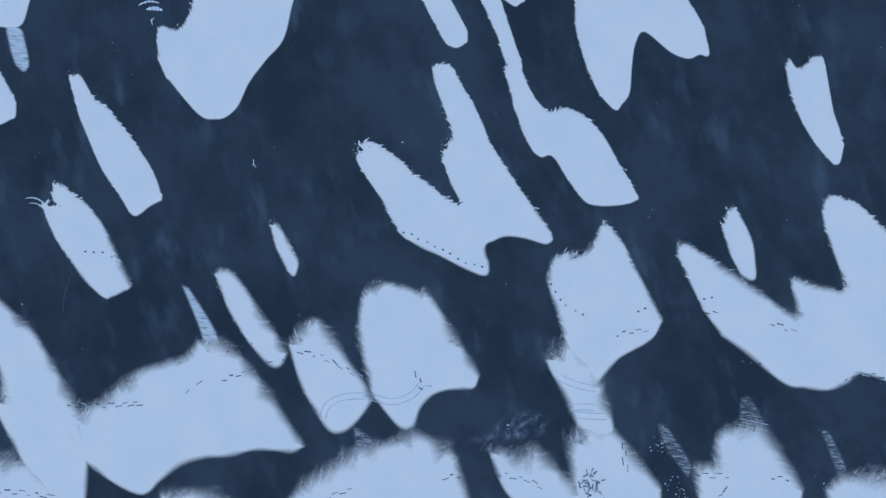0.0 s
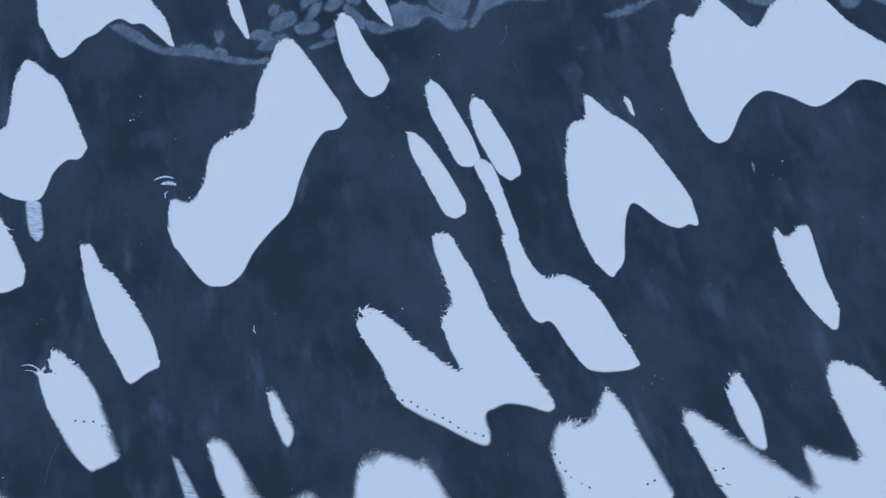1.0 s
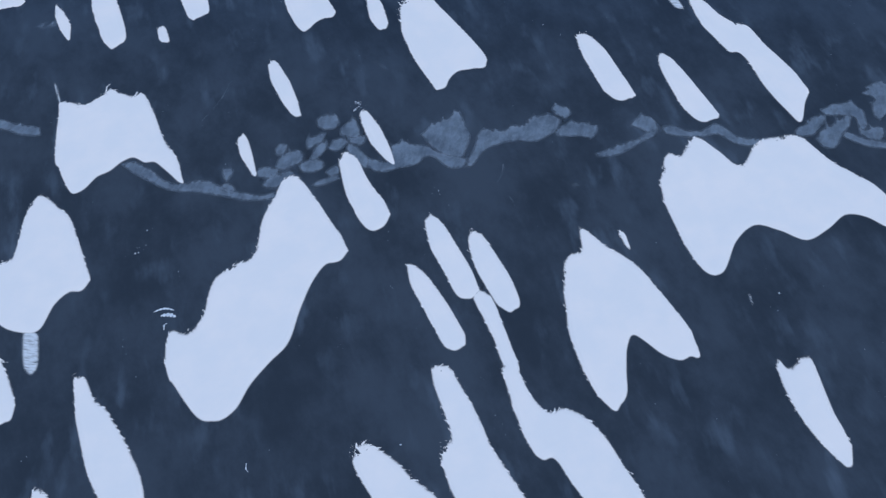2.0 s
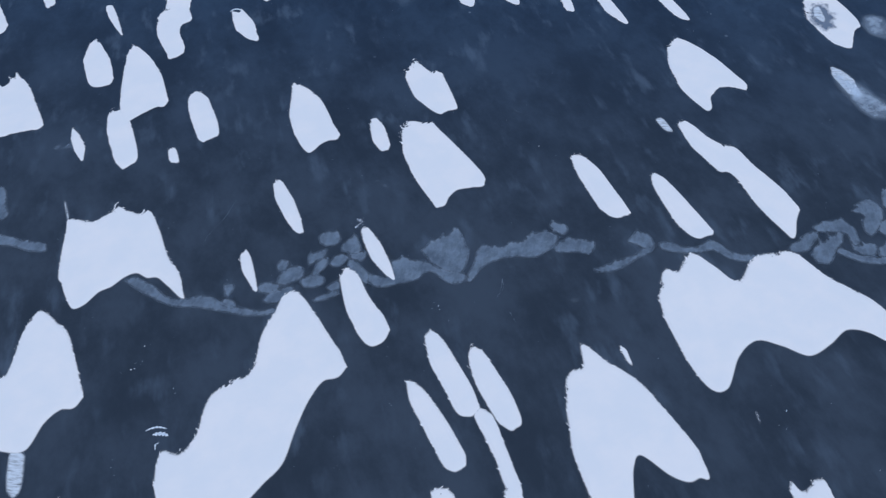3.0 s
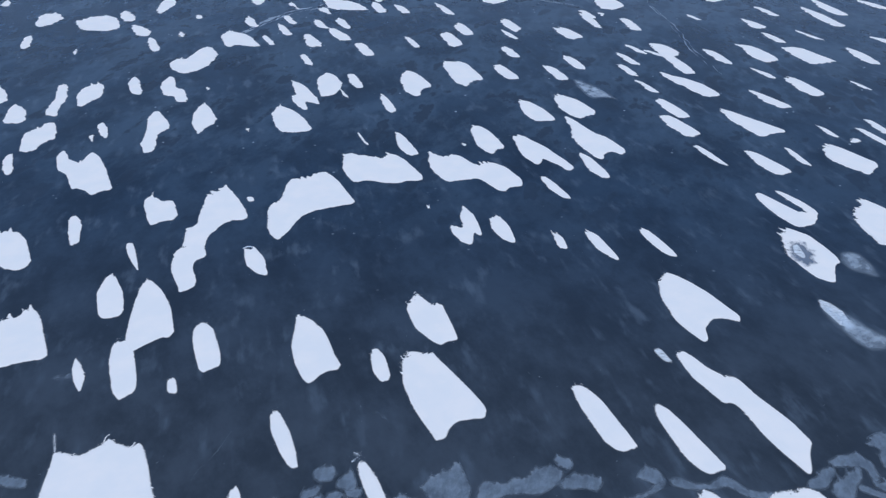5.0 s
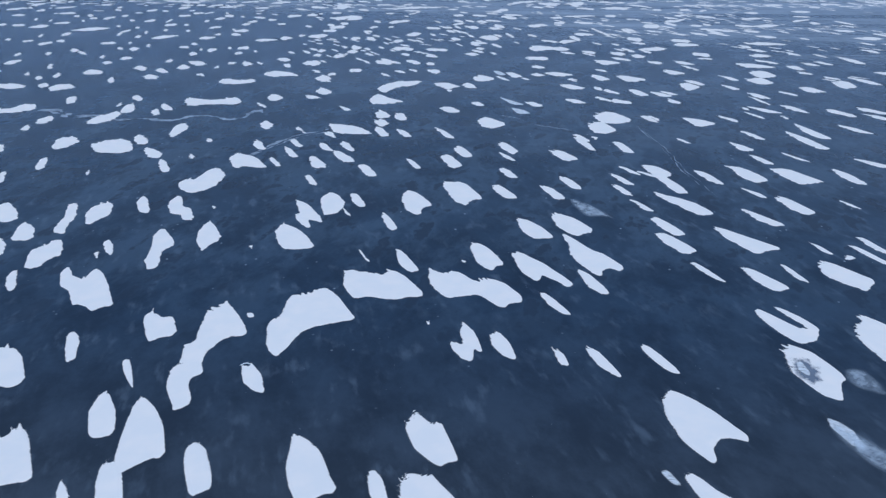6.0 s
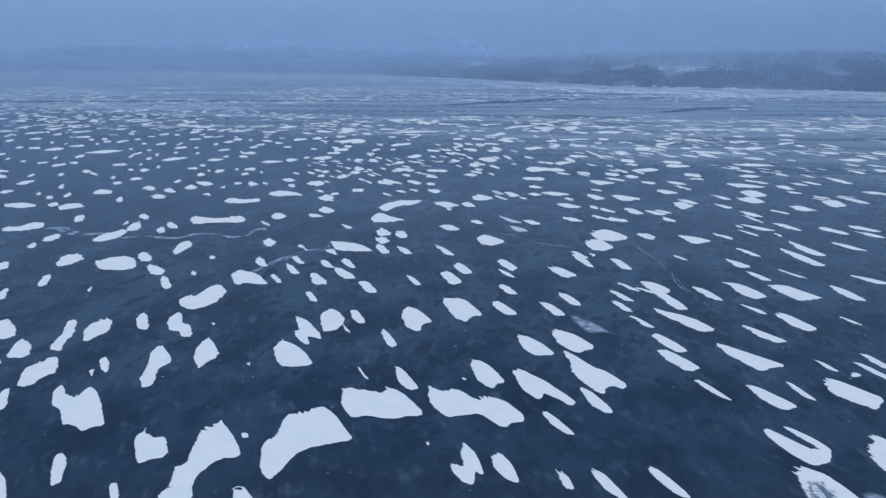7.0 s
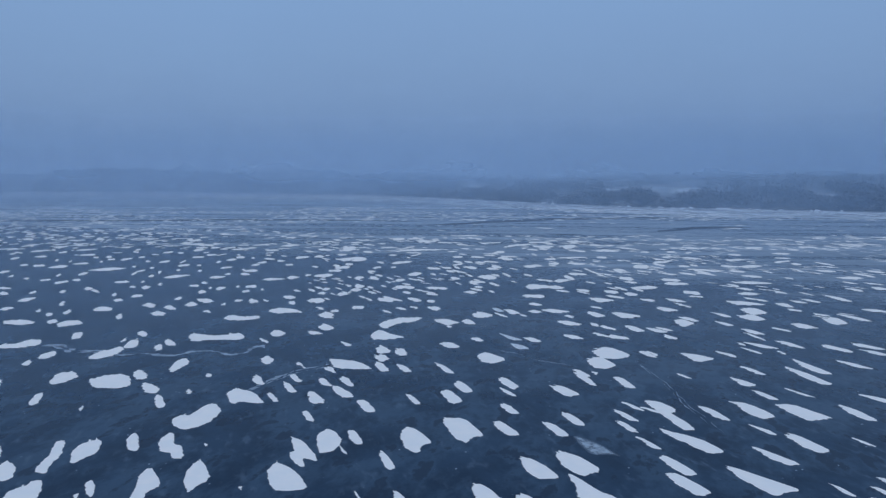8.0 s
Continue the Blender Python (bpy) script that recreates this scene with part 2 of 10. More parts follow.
BANK = plain_material("bank_snow", (0.70, 0.74, 0.80), (0.84, 0.86, 0.89), 0.2, 0.8)
WOOD = plain_material("bare_twigs", (0.07, 0.07, 0.072), (0.11, 0.11, 0.112), 0.02, 0.9)


def mesh_object(name, verts, faces, mat, carried=None):
    me = bpy.data.meshes.new(name)
    verts = np.array([tuple(map(float, v)) for v in verts]).reshape(-1, 3)
    base = (*verts[:, :2].mean(0), 0.0)
    me.from_pydata((verts - base).tolist(), [], [tuple(map(int, q)) for q in faces])
    me.materials.append(mat)
    for key, values in (carried or {}).items():
        me.attributes.new(key, "FLOAT", "POINT").data.foreach_set("value", np.asarray(values, np.float32))
    me.update()
    ob = new(name, me)
    ob.location = base
    return ob


# ---- the lake: one sheet of ice to the horizon ----
def lake(radius=4800.0):
    rings = (0, 40, 120, 300, 700, 1500, 3000, radius)
    verts, faces, k = [(0, 0, 0)], [], 64
    for r in rings[1:]:
        verts += [(r * math.cos(2 * math.pi * i / k), r * math.sin(2 * math.pi * i / k), 0) for i in range(k)]
    faces += [(0, 1 + i, 1 + (i + 1) % k) for i in range(k)]
    for j in range(len(rings) - 2):
        a, b = 1 + j * k, 1 + (j + 1) * k
        faces += [(a + i, b + i, b + (i + 1) % k, a + (i + 1) % k) for i in range(k)]
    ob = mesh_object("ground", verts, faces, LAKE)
    return tagged(ob, "dark frozen lake ice dusted with faint frost", "lake ice", kind="structure")


lake()


# ---- snow drifts ----
DEPTH = 0.14  # how deep the drifts lie


def glide(xs, ys, at):
    """A smooth curve through the stations."""
    xs, ys = np.asarray(xs, float), np.asarray(ys, float)
    slope = np.gradient(ys, xs)
    i = np.clip(np.searchsorted(xs, at) - 1, 0, len(xs) - 2)
    h = xs[i + 1] - xs[i]
    t = (at - xs[i]) / h
    return ((1 + 2 * t) * (1 - t) ** 2 * ys[i] + t * (1 - t) ** 2 * h * slope[i]
            + t * t * (3 - 2 * t) * ys[i + 1] + t * t * (t - 1) * h * slope[i + 1])


def drift_form(x, y, heading, width, heads, tails, depth, fray, rim, columns, seed, cell=0.3, wild=0.0):
    """A drift laid along the wind: for strips across it, where its snow begins (heads) and where it tapers out (tails)."""
    rng = np.random.default_rng(seed)
    k = len(heads)
    even = np.arange(k) / (k - 1)
    stations = (np.clip(0.5 * (1 - np.cos(np.pi * even)) / 2 + 0.5 * even, 0.004, 0.996) - 0.5) * width
    u = np.linspace(-0.5, 0.5, columns) * width
    inner = np.clip(u, stations[0], stations[-1])
    head, tail = glide(stations, heads, inner), glide(stations, tails, inner)
    c, s = math.cos(radians(heading)), math.sin(radians(heading))
    if fray > 0:
        # spikes of snow stand out where the edge faces the wind
        gust = math.cos(radians(WIND - heading)), math.sin(radians(WIND - heading))
        span = np.clip((tail - head) / 3.0, 0, 1)
        for edge, out in ((head, -1), (tail, 1)):
            slope = np.gradient(edge, u)
            facing = np.clip(-out * (gust[0] - slope * gust[1]) / np.sqrt(1 + slope * slope), 0, 1)
            spike = np.minimum(1.7, np.maximum(0, rng.normal(0.1, 1, columns)) ** 1.6)
            lumps = np.convolve(rng.normal(size=columns + 8), np.ones(5) / 5, "same")[4:-4]
            edge += out * fray * span * (0.04 * rng.normal(size=columns) + 0.12 * lumps + facing ** 2 * (0.95 * spike + 0.3 * lumps)) * np.where(facing > 0.05, 1, 0.25 if cell < 0.16 else 0.6)
    short = tail < head + 0.03
    mid = (head + tail) / 2
    head, tail = np.where(short, mid - 0.015, head), np.where(short, mid + 0.015, tail)
    # a fine grid a little wider than the drift, deep by how far each point lies inside the outline
    ring = np.concatenate([np.stack([head, u], 1), np.stack([tail, u], 1)[::-1]])
    skirt = max(0.6 * rim, wild) + 0.5 * cell
    low, high = ring.min(0) - skirt, ring.max(0) + skirt
    nv, nu = (np.maximum(3, np.ceil((high - low) / cell)).astype(int) + 1)
    gv, gu = np.meshgrid(np.linspace(low[0], high[0], nv), np.linspace(low[1], high[1], nu), indexing="ij")
    p = np.stack([gv.ravel(), gu.ravel()], 1)
    e = np.roll(ring, -1, 0) - ring
    size = np.maximum(np.linalg.norm(e, axis=1), 1e-6)
    start = np.concatenate([[0], np.cumsum(size)[:-1]])
    far, run = np.full(len(p), 1e9), np.zeros(len(p))
    face = np.zeros((len(p), 2))
    for a, d, z0, long in zip(ring, e, start, size):
        k = np.clip(((p - a) @ d) / (long * long), 0, 1)
        gap = ((p - a - k[:, None] * d) ** 2).sum(1)
        closer = gap < far
        far = np.where(closer, gap, far)
        run = np.where(closer, z0 + k * long, run)
        face = np.where(closer[:, None], (-d[1] / long, d[0] / long), face)
    far = np.sqrt(far)
    pu = p[:, 1]
    within = (p[:, 0] > np.interp(pu, u, head)) & (p[:, 0] < np.interp(pu, u, tail)) & (pu >= u[0]) & (pu <= u[-1])
    t = np.where(within, 0.375 + 0.625 * np.clip(far / rim, 0, 1), 0.375 * np.clip(1 - far / (0.6 * rim), 0, 1))
    z = depth * t * t * (3 - 2 * t) + 0.003 * (far < skirt)
    # how each stretch of the rim met the wind
    wx, wy = c * face[:, 0] - s * face[:, 1], s * face[:, 0] + c * face[:, 1]
    front = np.clip(wx * -math.cos(radians(WIND)) + wy * -math.sin(radians(WIND)), -1, 1)
    flank = wx * -math.sin(radians(WIND)) + wy * math.cos(radians(WIND))
    loose = np.array([0.2 + 1.4 * rng.random() ** 1.7 for _ in range(64)])
    patch = np.interp(run % 76, np.arange(64) * 1.2, loose)
    fuzz = patch * np.clip(0.10 + 0.42 * np.maximum(front, 0) ** 1.5 + 0.12 * np.abs(flank) + 0.5 * np.minimum(front, 0), 0.012, 1)
    carried = {"edge": np.where(within, far, -far), "run": run + (seed % 97) * 3.1, "fuzz": fuzz, "front": front, "flank": flank, "patch": patch}
    i, j = np.meshgrid(np.arange(nv - 1), np.arange(nu - 1), indexing="ij")
    q = (i * nu + j).ravel()
    quads = np.stack([q, q + nu, q + nu + 1, q + 1], 1)
    quads = quads[(z[quads] > 0).any(1)]
    used, faces = np.unique(quads, return_inverse=True)
    p, z, pu = p[used], z[used], pu[used]
    verts = np.stack([x + c * p[:, 0] - s * pu, y + s * p[:, 0] + c * pu, z + 0.002 + 0.0001 * (seed % 20)], 1)
    return verts, faces.reshape(-1, 4), {key: values[used] for key, values in carried.items()}


def weathered(form, reach, blur):
    """Sets how far a drift's rim frays and how softly it thins: more where the snow lay loose to the south."""
    verts, faces, carried = form
    loose = np.clip((8.0 - verts[:, 1]) / 17.0, 0, 1)
    flank = carried.pop("flank")
    facing = np.clip(0.45 + 0.75 * carried["front"] + 0.25 * flank, 0.22, 1.2)
    carried["edge"] = carried["edge"] + 0.10 * np.clip(-flank, 0, 1) + 0.05 * np.clip(carried["front"], 0, 1)
    patch = carried.pop("patch")
    carried["fuzz"] = reach * (carried["fuzz"] * (np.interp(verts[:, 1], (8, 30), (1.1, 0.65)) + np.clip(1.6 * carried["front"] - 0.3, 0, 1) * np.interp(verts[:, 1], (48, 56, 78, 95), (0, 0.9, 0.9, 0.15))) * (1 - 0.45 * loose) + 0.10 * loose * facing * patch)
    carried["soft"] = blur + 0.10 * np.clip(carried["front"], 0, 1) + loose * facing * (0.22 + 0.95 * patch)
    away = np.hypot(verts[:, 0], verts[:, 1])
    carried["rough"] = np.clip((away - 60) / 120, 0, 1) * 1.6 + np.clip((away - 180) / 200, 0, 1) * 2.2
    return verts, faces, carried


def trimmed(verts, faces, carried):
    """Keeps the points that the faces use."""
    used, kept = np.unique(faces, return_inverse=True)
    return verts[used], kept.reshape(faces.shape), {key: values[used] for key, values in carried.items()}


def pieces_of(faces, count):
    """Numbers the connected pieces of a set of faces."""
    mark = np.arange(count)
    while len(faces):
        low = mark[faces].min(1)
        before = mark.copy()
        np.minimum.at(mark, faces.ravel(), np.repeat(low, faces.shape[1]))
        mark = mark[mark]
        if (mark == before).all():
            break
    return np.unique(mark[faces[:, 0]], return_inverse=True)[1] if len(faces) else np.zeros(0, int)


def drift_words(width, heads, tails):
    long = max(b - a for a, b in zip(heads, tails))
    size = "small" if long * width < 18 else "large" if long * width > 110 else "middling"
    middle = heads[1:-1]
    forked = any(middle[i] > max(middle[:i], default=-99) + 0 and middle[i] > min(middle[:i], default=99) + 1.2 and middle[i] > min(middle[i + 1:], default=99) + 1.2 for i in range(len(middle)))
    if forked:
        return f"{size} forked white snow drift on dark ice"
    if long > 3.2 * width:
        return f"{size} long narrow white snow drift on dark ice"
    if width > 1.3 * long:
        return f"{size} broad white snow drift lying across dark ice"
    return f"{size} rounded white snow drift on dark ice"


def snow_drift(x, y, heading, width, heads, tails):
    far = math.hypot(x, y)
    fray, rim, cell, wild = (0.07, 0.5, 0.15, 0.6 if y > 6 else 0.95) if far < 75 else (0.85, 0.26, 0.18, 0.5) if far < 200 else (1.25, 0.34, 0.32, 1.0)
    columns = int(min(120, max(16, width / 0.13))) if far < 75 else int(min(60, max(14, width / 0.28))) if far < 200 else int(min(40, max(14, width / 0.45)))
    form = drift_form(x, y, heading, width, heads, tails, DEPTH * (0.96 + 0.04 * math.sin(x * 7 + y * 3)), fray, rim, columns, int(abs(x * 131 + y * 17)), cell, wild)
    verts, faces, carried = weathered(form, 1.0, 0.14 if far < 75 else 0.11 if far < 200 else 0.06)
    # the thin rim that met the wind and the slope in its lee are parts of their own
    front, near_rim = carried["front"], carried["edge"] < 0.4
    ob = tagged(new("snow_drift"), drift_words(width, heads, tails), "snow drift", "snow drifts on the lake")
    ob.location = (x, y, 0)
    rest, split = np.ones(len(faces), bool), []
    for name, chosen in (("frayed_edge", near_rim & (front > 0.2)), ("lee_slope", near_rim & (front < -0.3))):
        mine = np.flatnonzero(chosen[faces].all(1))
        which = pieces_of(faces[mine], len(verts))
        for k in range(which.max() + 1 if len(which) else 0):
            if (which == k).sum() >= 14:
                split.append((name, mine[which == k]))
                rest[mine[which == k]] = False
    for name, mine in [("snow_crust", np.flatnonzero(rest))] + split:
        piece = trimmed(verts, faces[mine], carried)
        o = mesh_object(name, *piece[:2], SNOW, piece[2])
        o.parent = ob
        o.location = o.location - ob.location
        o.data.polygons.foreach_set("use_smooth", [True] * len(o.data.polygons))
        if name == "frayed_edge":
            tagged(o, "thin frayed windward edge of the snow")
    return ob


snow_drift(-2.4, -6.6, -64.5, 8.93, (0.4, -3.3, -5.7, -7.4, -7.5, -6.8, -5.5, -4.0, 2.6), (1.3, 4.0, 4.9, 3.8, 3.2, 3.3, 3.8, 4.1, 3.4))
snow_drift(1.1, 9.3, -44.5, 13.62, (-0.5, -2.1, -3.6, -7.0, -7.9, -8.2, -6.7, 1.4, -0.3, -2.3, -3.0, -2.9, -4.8, -6.5, -7.8, -8.4, -8.2, -7.7), (0.6, 2.2, 3.7, 5.9, 7.7, 7.4, 6.0, 6.2, 6.7, 8.0, 9.7, 8.9, 4.0, 0.2, -1.7, -3.5, -5.3, -6.8))
snow_drift(-9.6, -8.1, -84.5, 6.78, (-3.4, -4.4, -5.1, -5.2, -3.4, -1.1, 0.4, 1.8), (-3.2, -0.2, 2.1, 4.2, 4.5, 3.8, 2.8, 2.0))
snow_drift(13.9, -1.3, -84.5, 9.54, (-2.6, -3.9, -4.5, -4.5, -4.8, -6.7, -5.2, -2.1, 0.3, 2.0), (-2.0, 1.2, 6.4, 7.4, 6.3, 5.1, 4.5, 4.0, 3.3, 2.3))
snow_drift(-13.7, 3.2, -69.5, 1.39, (-0.69, -2.10, -2.41, -2.50, -2.34, -1.14, -0.13, 1.24), (-0.25, 1.44, 2.16, 2.54, 2.40, 2.07, 1.79, 1.35))
snow_drift(12.2, -9.5, -49.5, 4.41, (1.5, 0.2, -1.3, -4.2, -4.7, -4.7, -4.7, -4.3, -2.2), (1.7, 3.0, 3.6, 4.0, 3.6, 2.4, 0.8, -0.0, -1.6))
snow_drift(-16.6, -2.6, -79.5, 5.05, (-4.19, -4.40, -4.09, -2.30, 0.25, 2.07, 3.63), (-4.11, -1.35, 1.12, 3.21, 4.63, 4.63, 3.82))
snow_drift(11.2, 12.8, -84.5, 10.45, (-6.9, -7.5, -6.8, -4.1, -2.7, -2.9, -2.4, -1.5, 0.2, 2.4, 3.9, 5.4), (-6.3, -2.8, 0.0, 1.3, 1.4, 3.7, 5.6, 6.1, 6.2, 6.2, 6.1, 5.9))
snow_drift(7.9, -16.2, -84.5, 7.44, (-2.40, -2.55, -2.27, -1.98, -2.49, -1.40, 0.04, 0.65, 1.93), (-2.19, 0.13, 1.71, 2.65, 3.38, 3.75, 3.77, 3.04, 2.11))
snow_drift(-6.4, -17.5, -54.5, 15.51, (-2.7, -3.2, -3.8, -3.7, -3.5, -2.3, -1.6, 1.0), (-1.5, 0.5, 2.8, 4.7, 6.5, 7.4, 6.3, 2.2))
snow_drift(14.0, -15.9, -64.5, 6.96, (0.8, -0.9, -3.4, -4.2, -4.4, -3.9, -2.8, 0.4, 2.8), (1.0, 2.7, 4.2, 4.9, 5.3, 5.6, 5.4, 4.3, 3.2))
snow_drift(5.1, 22.6, -49.5, 3.93, (3.79, 2.50, 1.31, -0.05, -2.09, -3.96, -4.28, -4.14, -3.14), (3.89, 4.14, 4.09, 3.49, 1.97, 0.49, -0.84, -1.93, -2.97))
snow_drift(-0.5, 25.1, -69.5, 2.98, (-3.2, -5.0, -5.2, -4.5, -3.4, -1.4, 0.9, 3.2), (-2.7, -0.0, 3.3, 4.3, 4.6, 4.5, 4.3, 3.5))
snow_drift(-22.8, -12.0, -64.5, 18.18, (-3.1, -5.0, -4.9, -4.8, -5.3, -5.7, -5.4, -5.1, -5.8, -4.6, -0.4, 5.7), (-2.0, -0.2, 2.2, 4.0, 3.6, 3.2, 3.5, 4.3, 4.7, 5.5, 6.3, 6.3))
snow_drift(25.5, 4.0, -54.5, 3.18, (2.53, 0.89, -0.16, -1.69, -2.15, -2.51, -2.67, -2.63, -2.39), (2.71, 3.33, 3.69, 3.33, 2.53, 1.73, 0.76, -0.78, -2.27))
snow_drift(-20.9, -19.0, -64.5, 5.87, (-0.04, -2.18, -2.34, -2.09, -1.73, -1.22, -0.64, 0.27, 1.06), (0.18, 0.80, 1.34, 1.74, 2.18, 2.52, 2.58, 2.04, 1.26))
snow_drift(16.3, 23.9, -64.5, 10.99, (2.9, -0.2, -2.5, -4.6, -6.6, -7.7, -7.6, -9.8, -7.1, -5.2, -2.8, 2.4), (5.4, 7.1, 7.0, 6.4, 4.5, 2.7, 2.1, 4.7, 5.9, 6.0, 6.2, 4.1))
snow_drift(4.8, 28.8, -54.5, 3.33, (2.8, -0.1, -2.3, -3.8, -4.6, -4.6, -3.8), (3.1, 4.2, 4.4, 4.3, 2.9, 0.3, -2.8))
snow_drift(25.3, -15.9, -64.5, 8.28, (0.2, -1.7, -2.0, -1.7, -3.4, -3.8, -3.6, -3.2, -2.3, 1.9), (0.6, 2.5, 3.9, 4.7, 5.1, 5.5, 5.6, 5.2, 4.4, 3.6))
snow_drift(0.9, 30.4, -89.5, 5.20, (-3.99, -4.65, -4.34, -3.23, -1.45, 0.28, 1.89, 3.38), (-3.57, -1.36, 0.33, 2.21, 4.05, 4.45, 4.28, 3.68))
snow_drift(-28.7, 12.6, -94.5, 9.22, (-5.57, -5.57, -3.98, -2.87, -1.15, 0.74, 2.61, 4.34), (-5.17, -2.81, -0.23, 2.60, 4.68, 6.41, 5.43, 4.92))
snow_drift(31.8, -0.3, -54.5, 17.37, (-4.1, -8.4, -9.9, -7.5, -3.6, 0.9, -1.7, 0.4, 1.2, -3.6, -5.5, -5.0, -3.0, 0.7), (-1.1, 1.1, 4.9, 6.4, 7.7, 8.2, 8.3, 10.5, 11.9, 11.4, 9.8, 8.1, 5.4, 1.9))
snow_drift(-31.5, 4.5, -59.5, 4.11, (-1.2, -3.9, -4.1, -3.9, -4.7, -5.0, -4.5, -3.2, -2.1, 0.2), (0.0, 2.9, 4.7, 6.0, 6.2, 6.3, 6.3, 6.3, 5.4, 1.2))
snow_drift(-17.7, 26.7, -64.5, 19.26, (2.9, 0.5, 1.2, 0.3, -2.7, -3.6, -3.9, -7.3, -9.4, -11.0, -9.1, -2.3), (4.8, 8.6, 10.1, 10.0, 8.4, 7.2, 6.1, 3.4, 1.3, 0.2, 0.4, -0.2))
snow_drift(32.5, 16.2, -89.5, 4.83, (-3.2, -3.7, -3.0, -2.9, -3.6, -3.9, -3.4, 0.9, 2.5, 3.8), (-2.8, -0.6, 0.9, 2.2, 3.4, 4.4, 5.2, 5.7, 5.4, 4.0))
snow_drift(18.0, 32.3, -54.5, 0.91, (0.64, 0.15, -0.24, -0.73, -1.03, -1.01, -0.86, -0.76), (0.68, 1.18, 1.07, 0.78, 0.39, 0.03, -0.26, -0.73))
snow_drift(-36.0, -10.8, -49.5, 9.89, (8.1, 6.5, 5.3, 3.6, -1.6, -2.4, -3.9, -6.5, -8.6, -8.9, -8.9, -5.5), (8.4, 10.3, 10.6, 10.3, 10.0, 9.2, 8.0, 6.7, 5.4, 3.4, -0.7, -4.1))
snow_drift(-7.9, 37.8, -84.5, 4.95, (-4.13, -5.07, -4.96, -4.03, -1.46, 0.14, 1.34, 2.77), (-3.72, -0.67, 1.67, 3.58, 4.54, 4.48, 3.89, 2.97))
snow_drift(35.8, -17.6, -59.5, 6.90, (0.64, -1.35, -2.01, -2.07, -1.81, -1.30, -0.81, -0.17, 0.62), (0.81, 1.38, 1.94, 2.42, 2.94, 3.33, 3.29, 2.07, 0.80))
snow_drift(-36.4, -16.9, -74.5, 6.64, (-2.98, -3.52, -3.15, -2.65, -2.09, -0.97, 0.59, 2.51), (-2.69, 0.80, 2.13, 2.94, 3.58, 3.59, 3.32, 2.65))
snow_drift(-40.3, 17.4, -69.5, 4.42, (-1.2, -2.9, -3.9, -4.9, -4.5, -3.3, -0.9, 1.6), (-1.0, 2.1, 3.1, 3.5, 3.7, 3.6, 3.4, 2.3))
snow_drift(-6.8, 44.5, -59.5, 1.85, (0.14, -1.55, -2.93, -3.93, -4.09, -4.01, -3.59, -1.63), (0.34, 1.87, 3.16, 3.87, 3.31, 2.01, 0.38, -1.36))
snow_drift(-20.5, 42.5, -79.5, 1.77, (-1.79, -2.25, -2.43, -2.62, -2.07, -0.75, 1.11, 2.52), (-1.67, -0.27, 0.54, 1.29, 2.08, 2.68, 2.99, 2.72))
snow_drift(-39.6, 29.4, -69.5, 10.39, (0.5, -2.2, -1.9, -1.7, -6.1, -8.1, -6.0, -3.4, 2.8), (1.1, 3.4, 5.3, 6.5, 6.9, 4.8, 4.0, 4.2, 3.4))
snow_drift(34.7, 38.0, -89.5, 24.53, (-1.2, -4.3, -4.2, -6.6, -5.2, -2.9, -5.9, -6.5, -6.5, -3.6, -1.9, -0.4, 1.9, 4.2), (1.5, 5.7, 8.9, 9.4, 6.0, 4.2, 4.8, 5.9, 4.7, 3.1, 3.4, 4.6, 4.8, 4.6))
snow_drift(-17.4, 51.3, -89.5, 4.30, (-3.50, -4.10, -3.71, -2.56, -1.19, 0.53, 2.14, 3.73), (-3.24, -1.50, -0.07, 1.36, 2.60, 3.58, 3.97, 3.86))
snow_drift(-34.2, 44.0, -84.5, 14.26, (-6.2, -6.2, -6.0, -5.8, -5.6, -6.4, -7.6, -6.8, -6.3, -6.5, -4.6, -1.7, 0.6, 1.8, 3.4, 5.5), (-5.9, 0.7, 2.6, 4.5, 5.9, 5.6, 4.2, 3.6, 2.5, 2.1, 2.8, 2.9, 3.8, 4.7, 5.5, 5.9))
snow_drift(18.1, 54.4, -64.5, 3.32, (2.9, -0.7, -3.5, -5.1, -5.3, -5.1, -3.9, -2.1), (3.2, 4.3, 5.0, 5.3, 5.3, 5.3, 4.1, -1.7))
snow_drift(27.0, 51.3, -69.5, 3.24, (1.1, -2.5, -4.5, -5.3, -5.0, -3.5, 0.6, 4.5), (2.5, 3.7, 4.6, 5.0, 5.0, 5.0, 5.0, 4.6))
snow_drift(-0.9, 58.1, -49.5, 8.66, (5.3, 1.2, -2.5, -5.2, -7.1, -7.4, -6.0, -5.5), (5.7, 6.0, 5.4, 5.2, 6.0, 6.5, 3.5, -5.2))
snow_drift(-7.6, 62.9, -84.5, 2.38, (-1.98, -2.71, -2.92, -2.79, -2.08, -1.23, 0.35, 1.92), (-1.78, 0.64, 1.70, 2.55, 3.00, 2.92, 2.79, 2.05))
snow_drift(35.1, 56.7, -89.5, 10.89, (-8.0, -8.6, -7.7, -5.7, -4.3, -3.6, -0.6, 1.6, 3.6, 5.6), (-7.4, -4.4, -2.2, 0.1, 0.7, 5.3, 8.4, 10.2, 7.6, 6.3))
snow_drift(-32.3, 59.3, -59.5, 1.30, (0.44, -0.10, -0.92, -1.25, -1.29, -1.25, -1.21, -0.69), (0.49, 1.03, 1.18, 1.36, 1.47, 1.16, 0.08, -0.63))
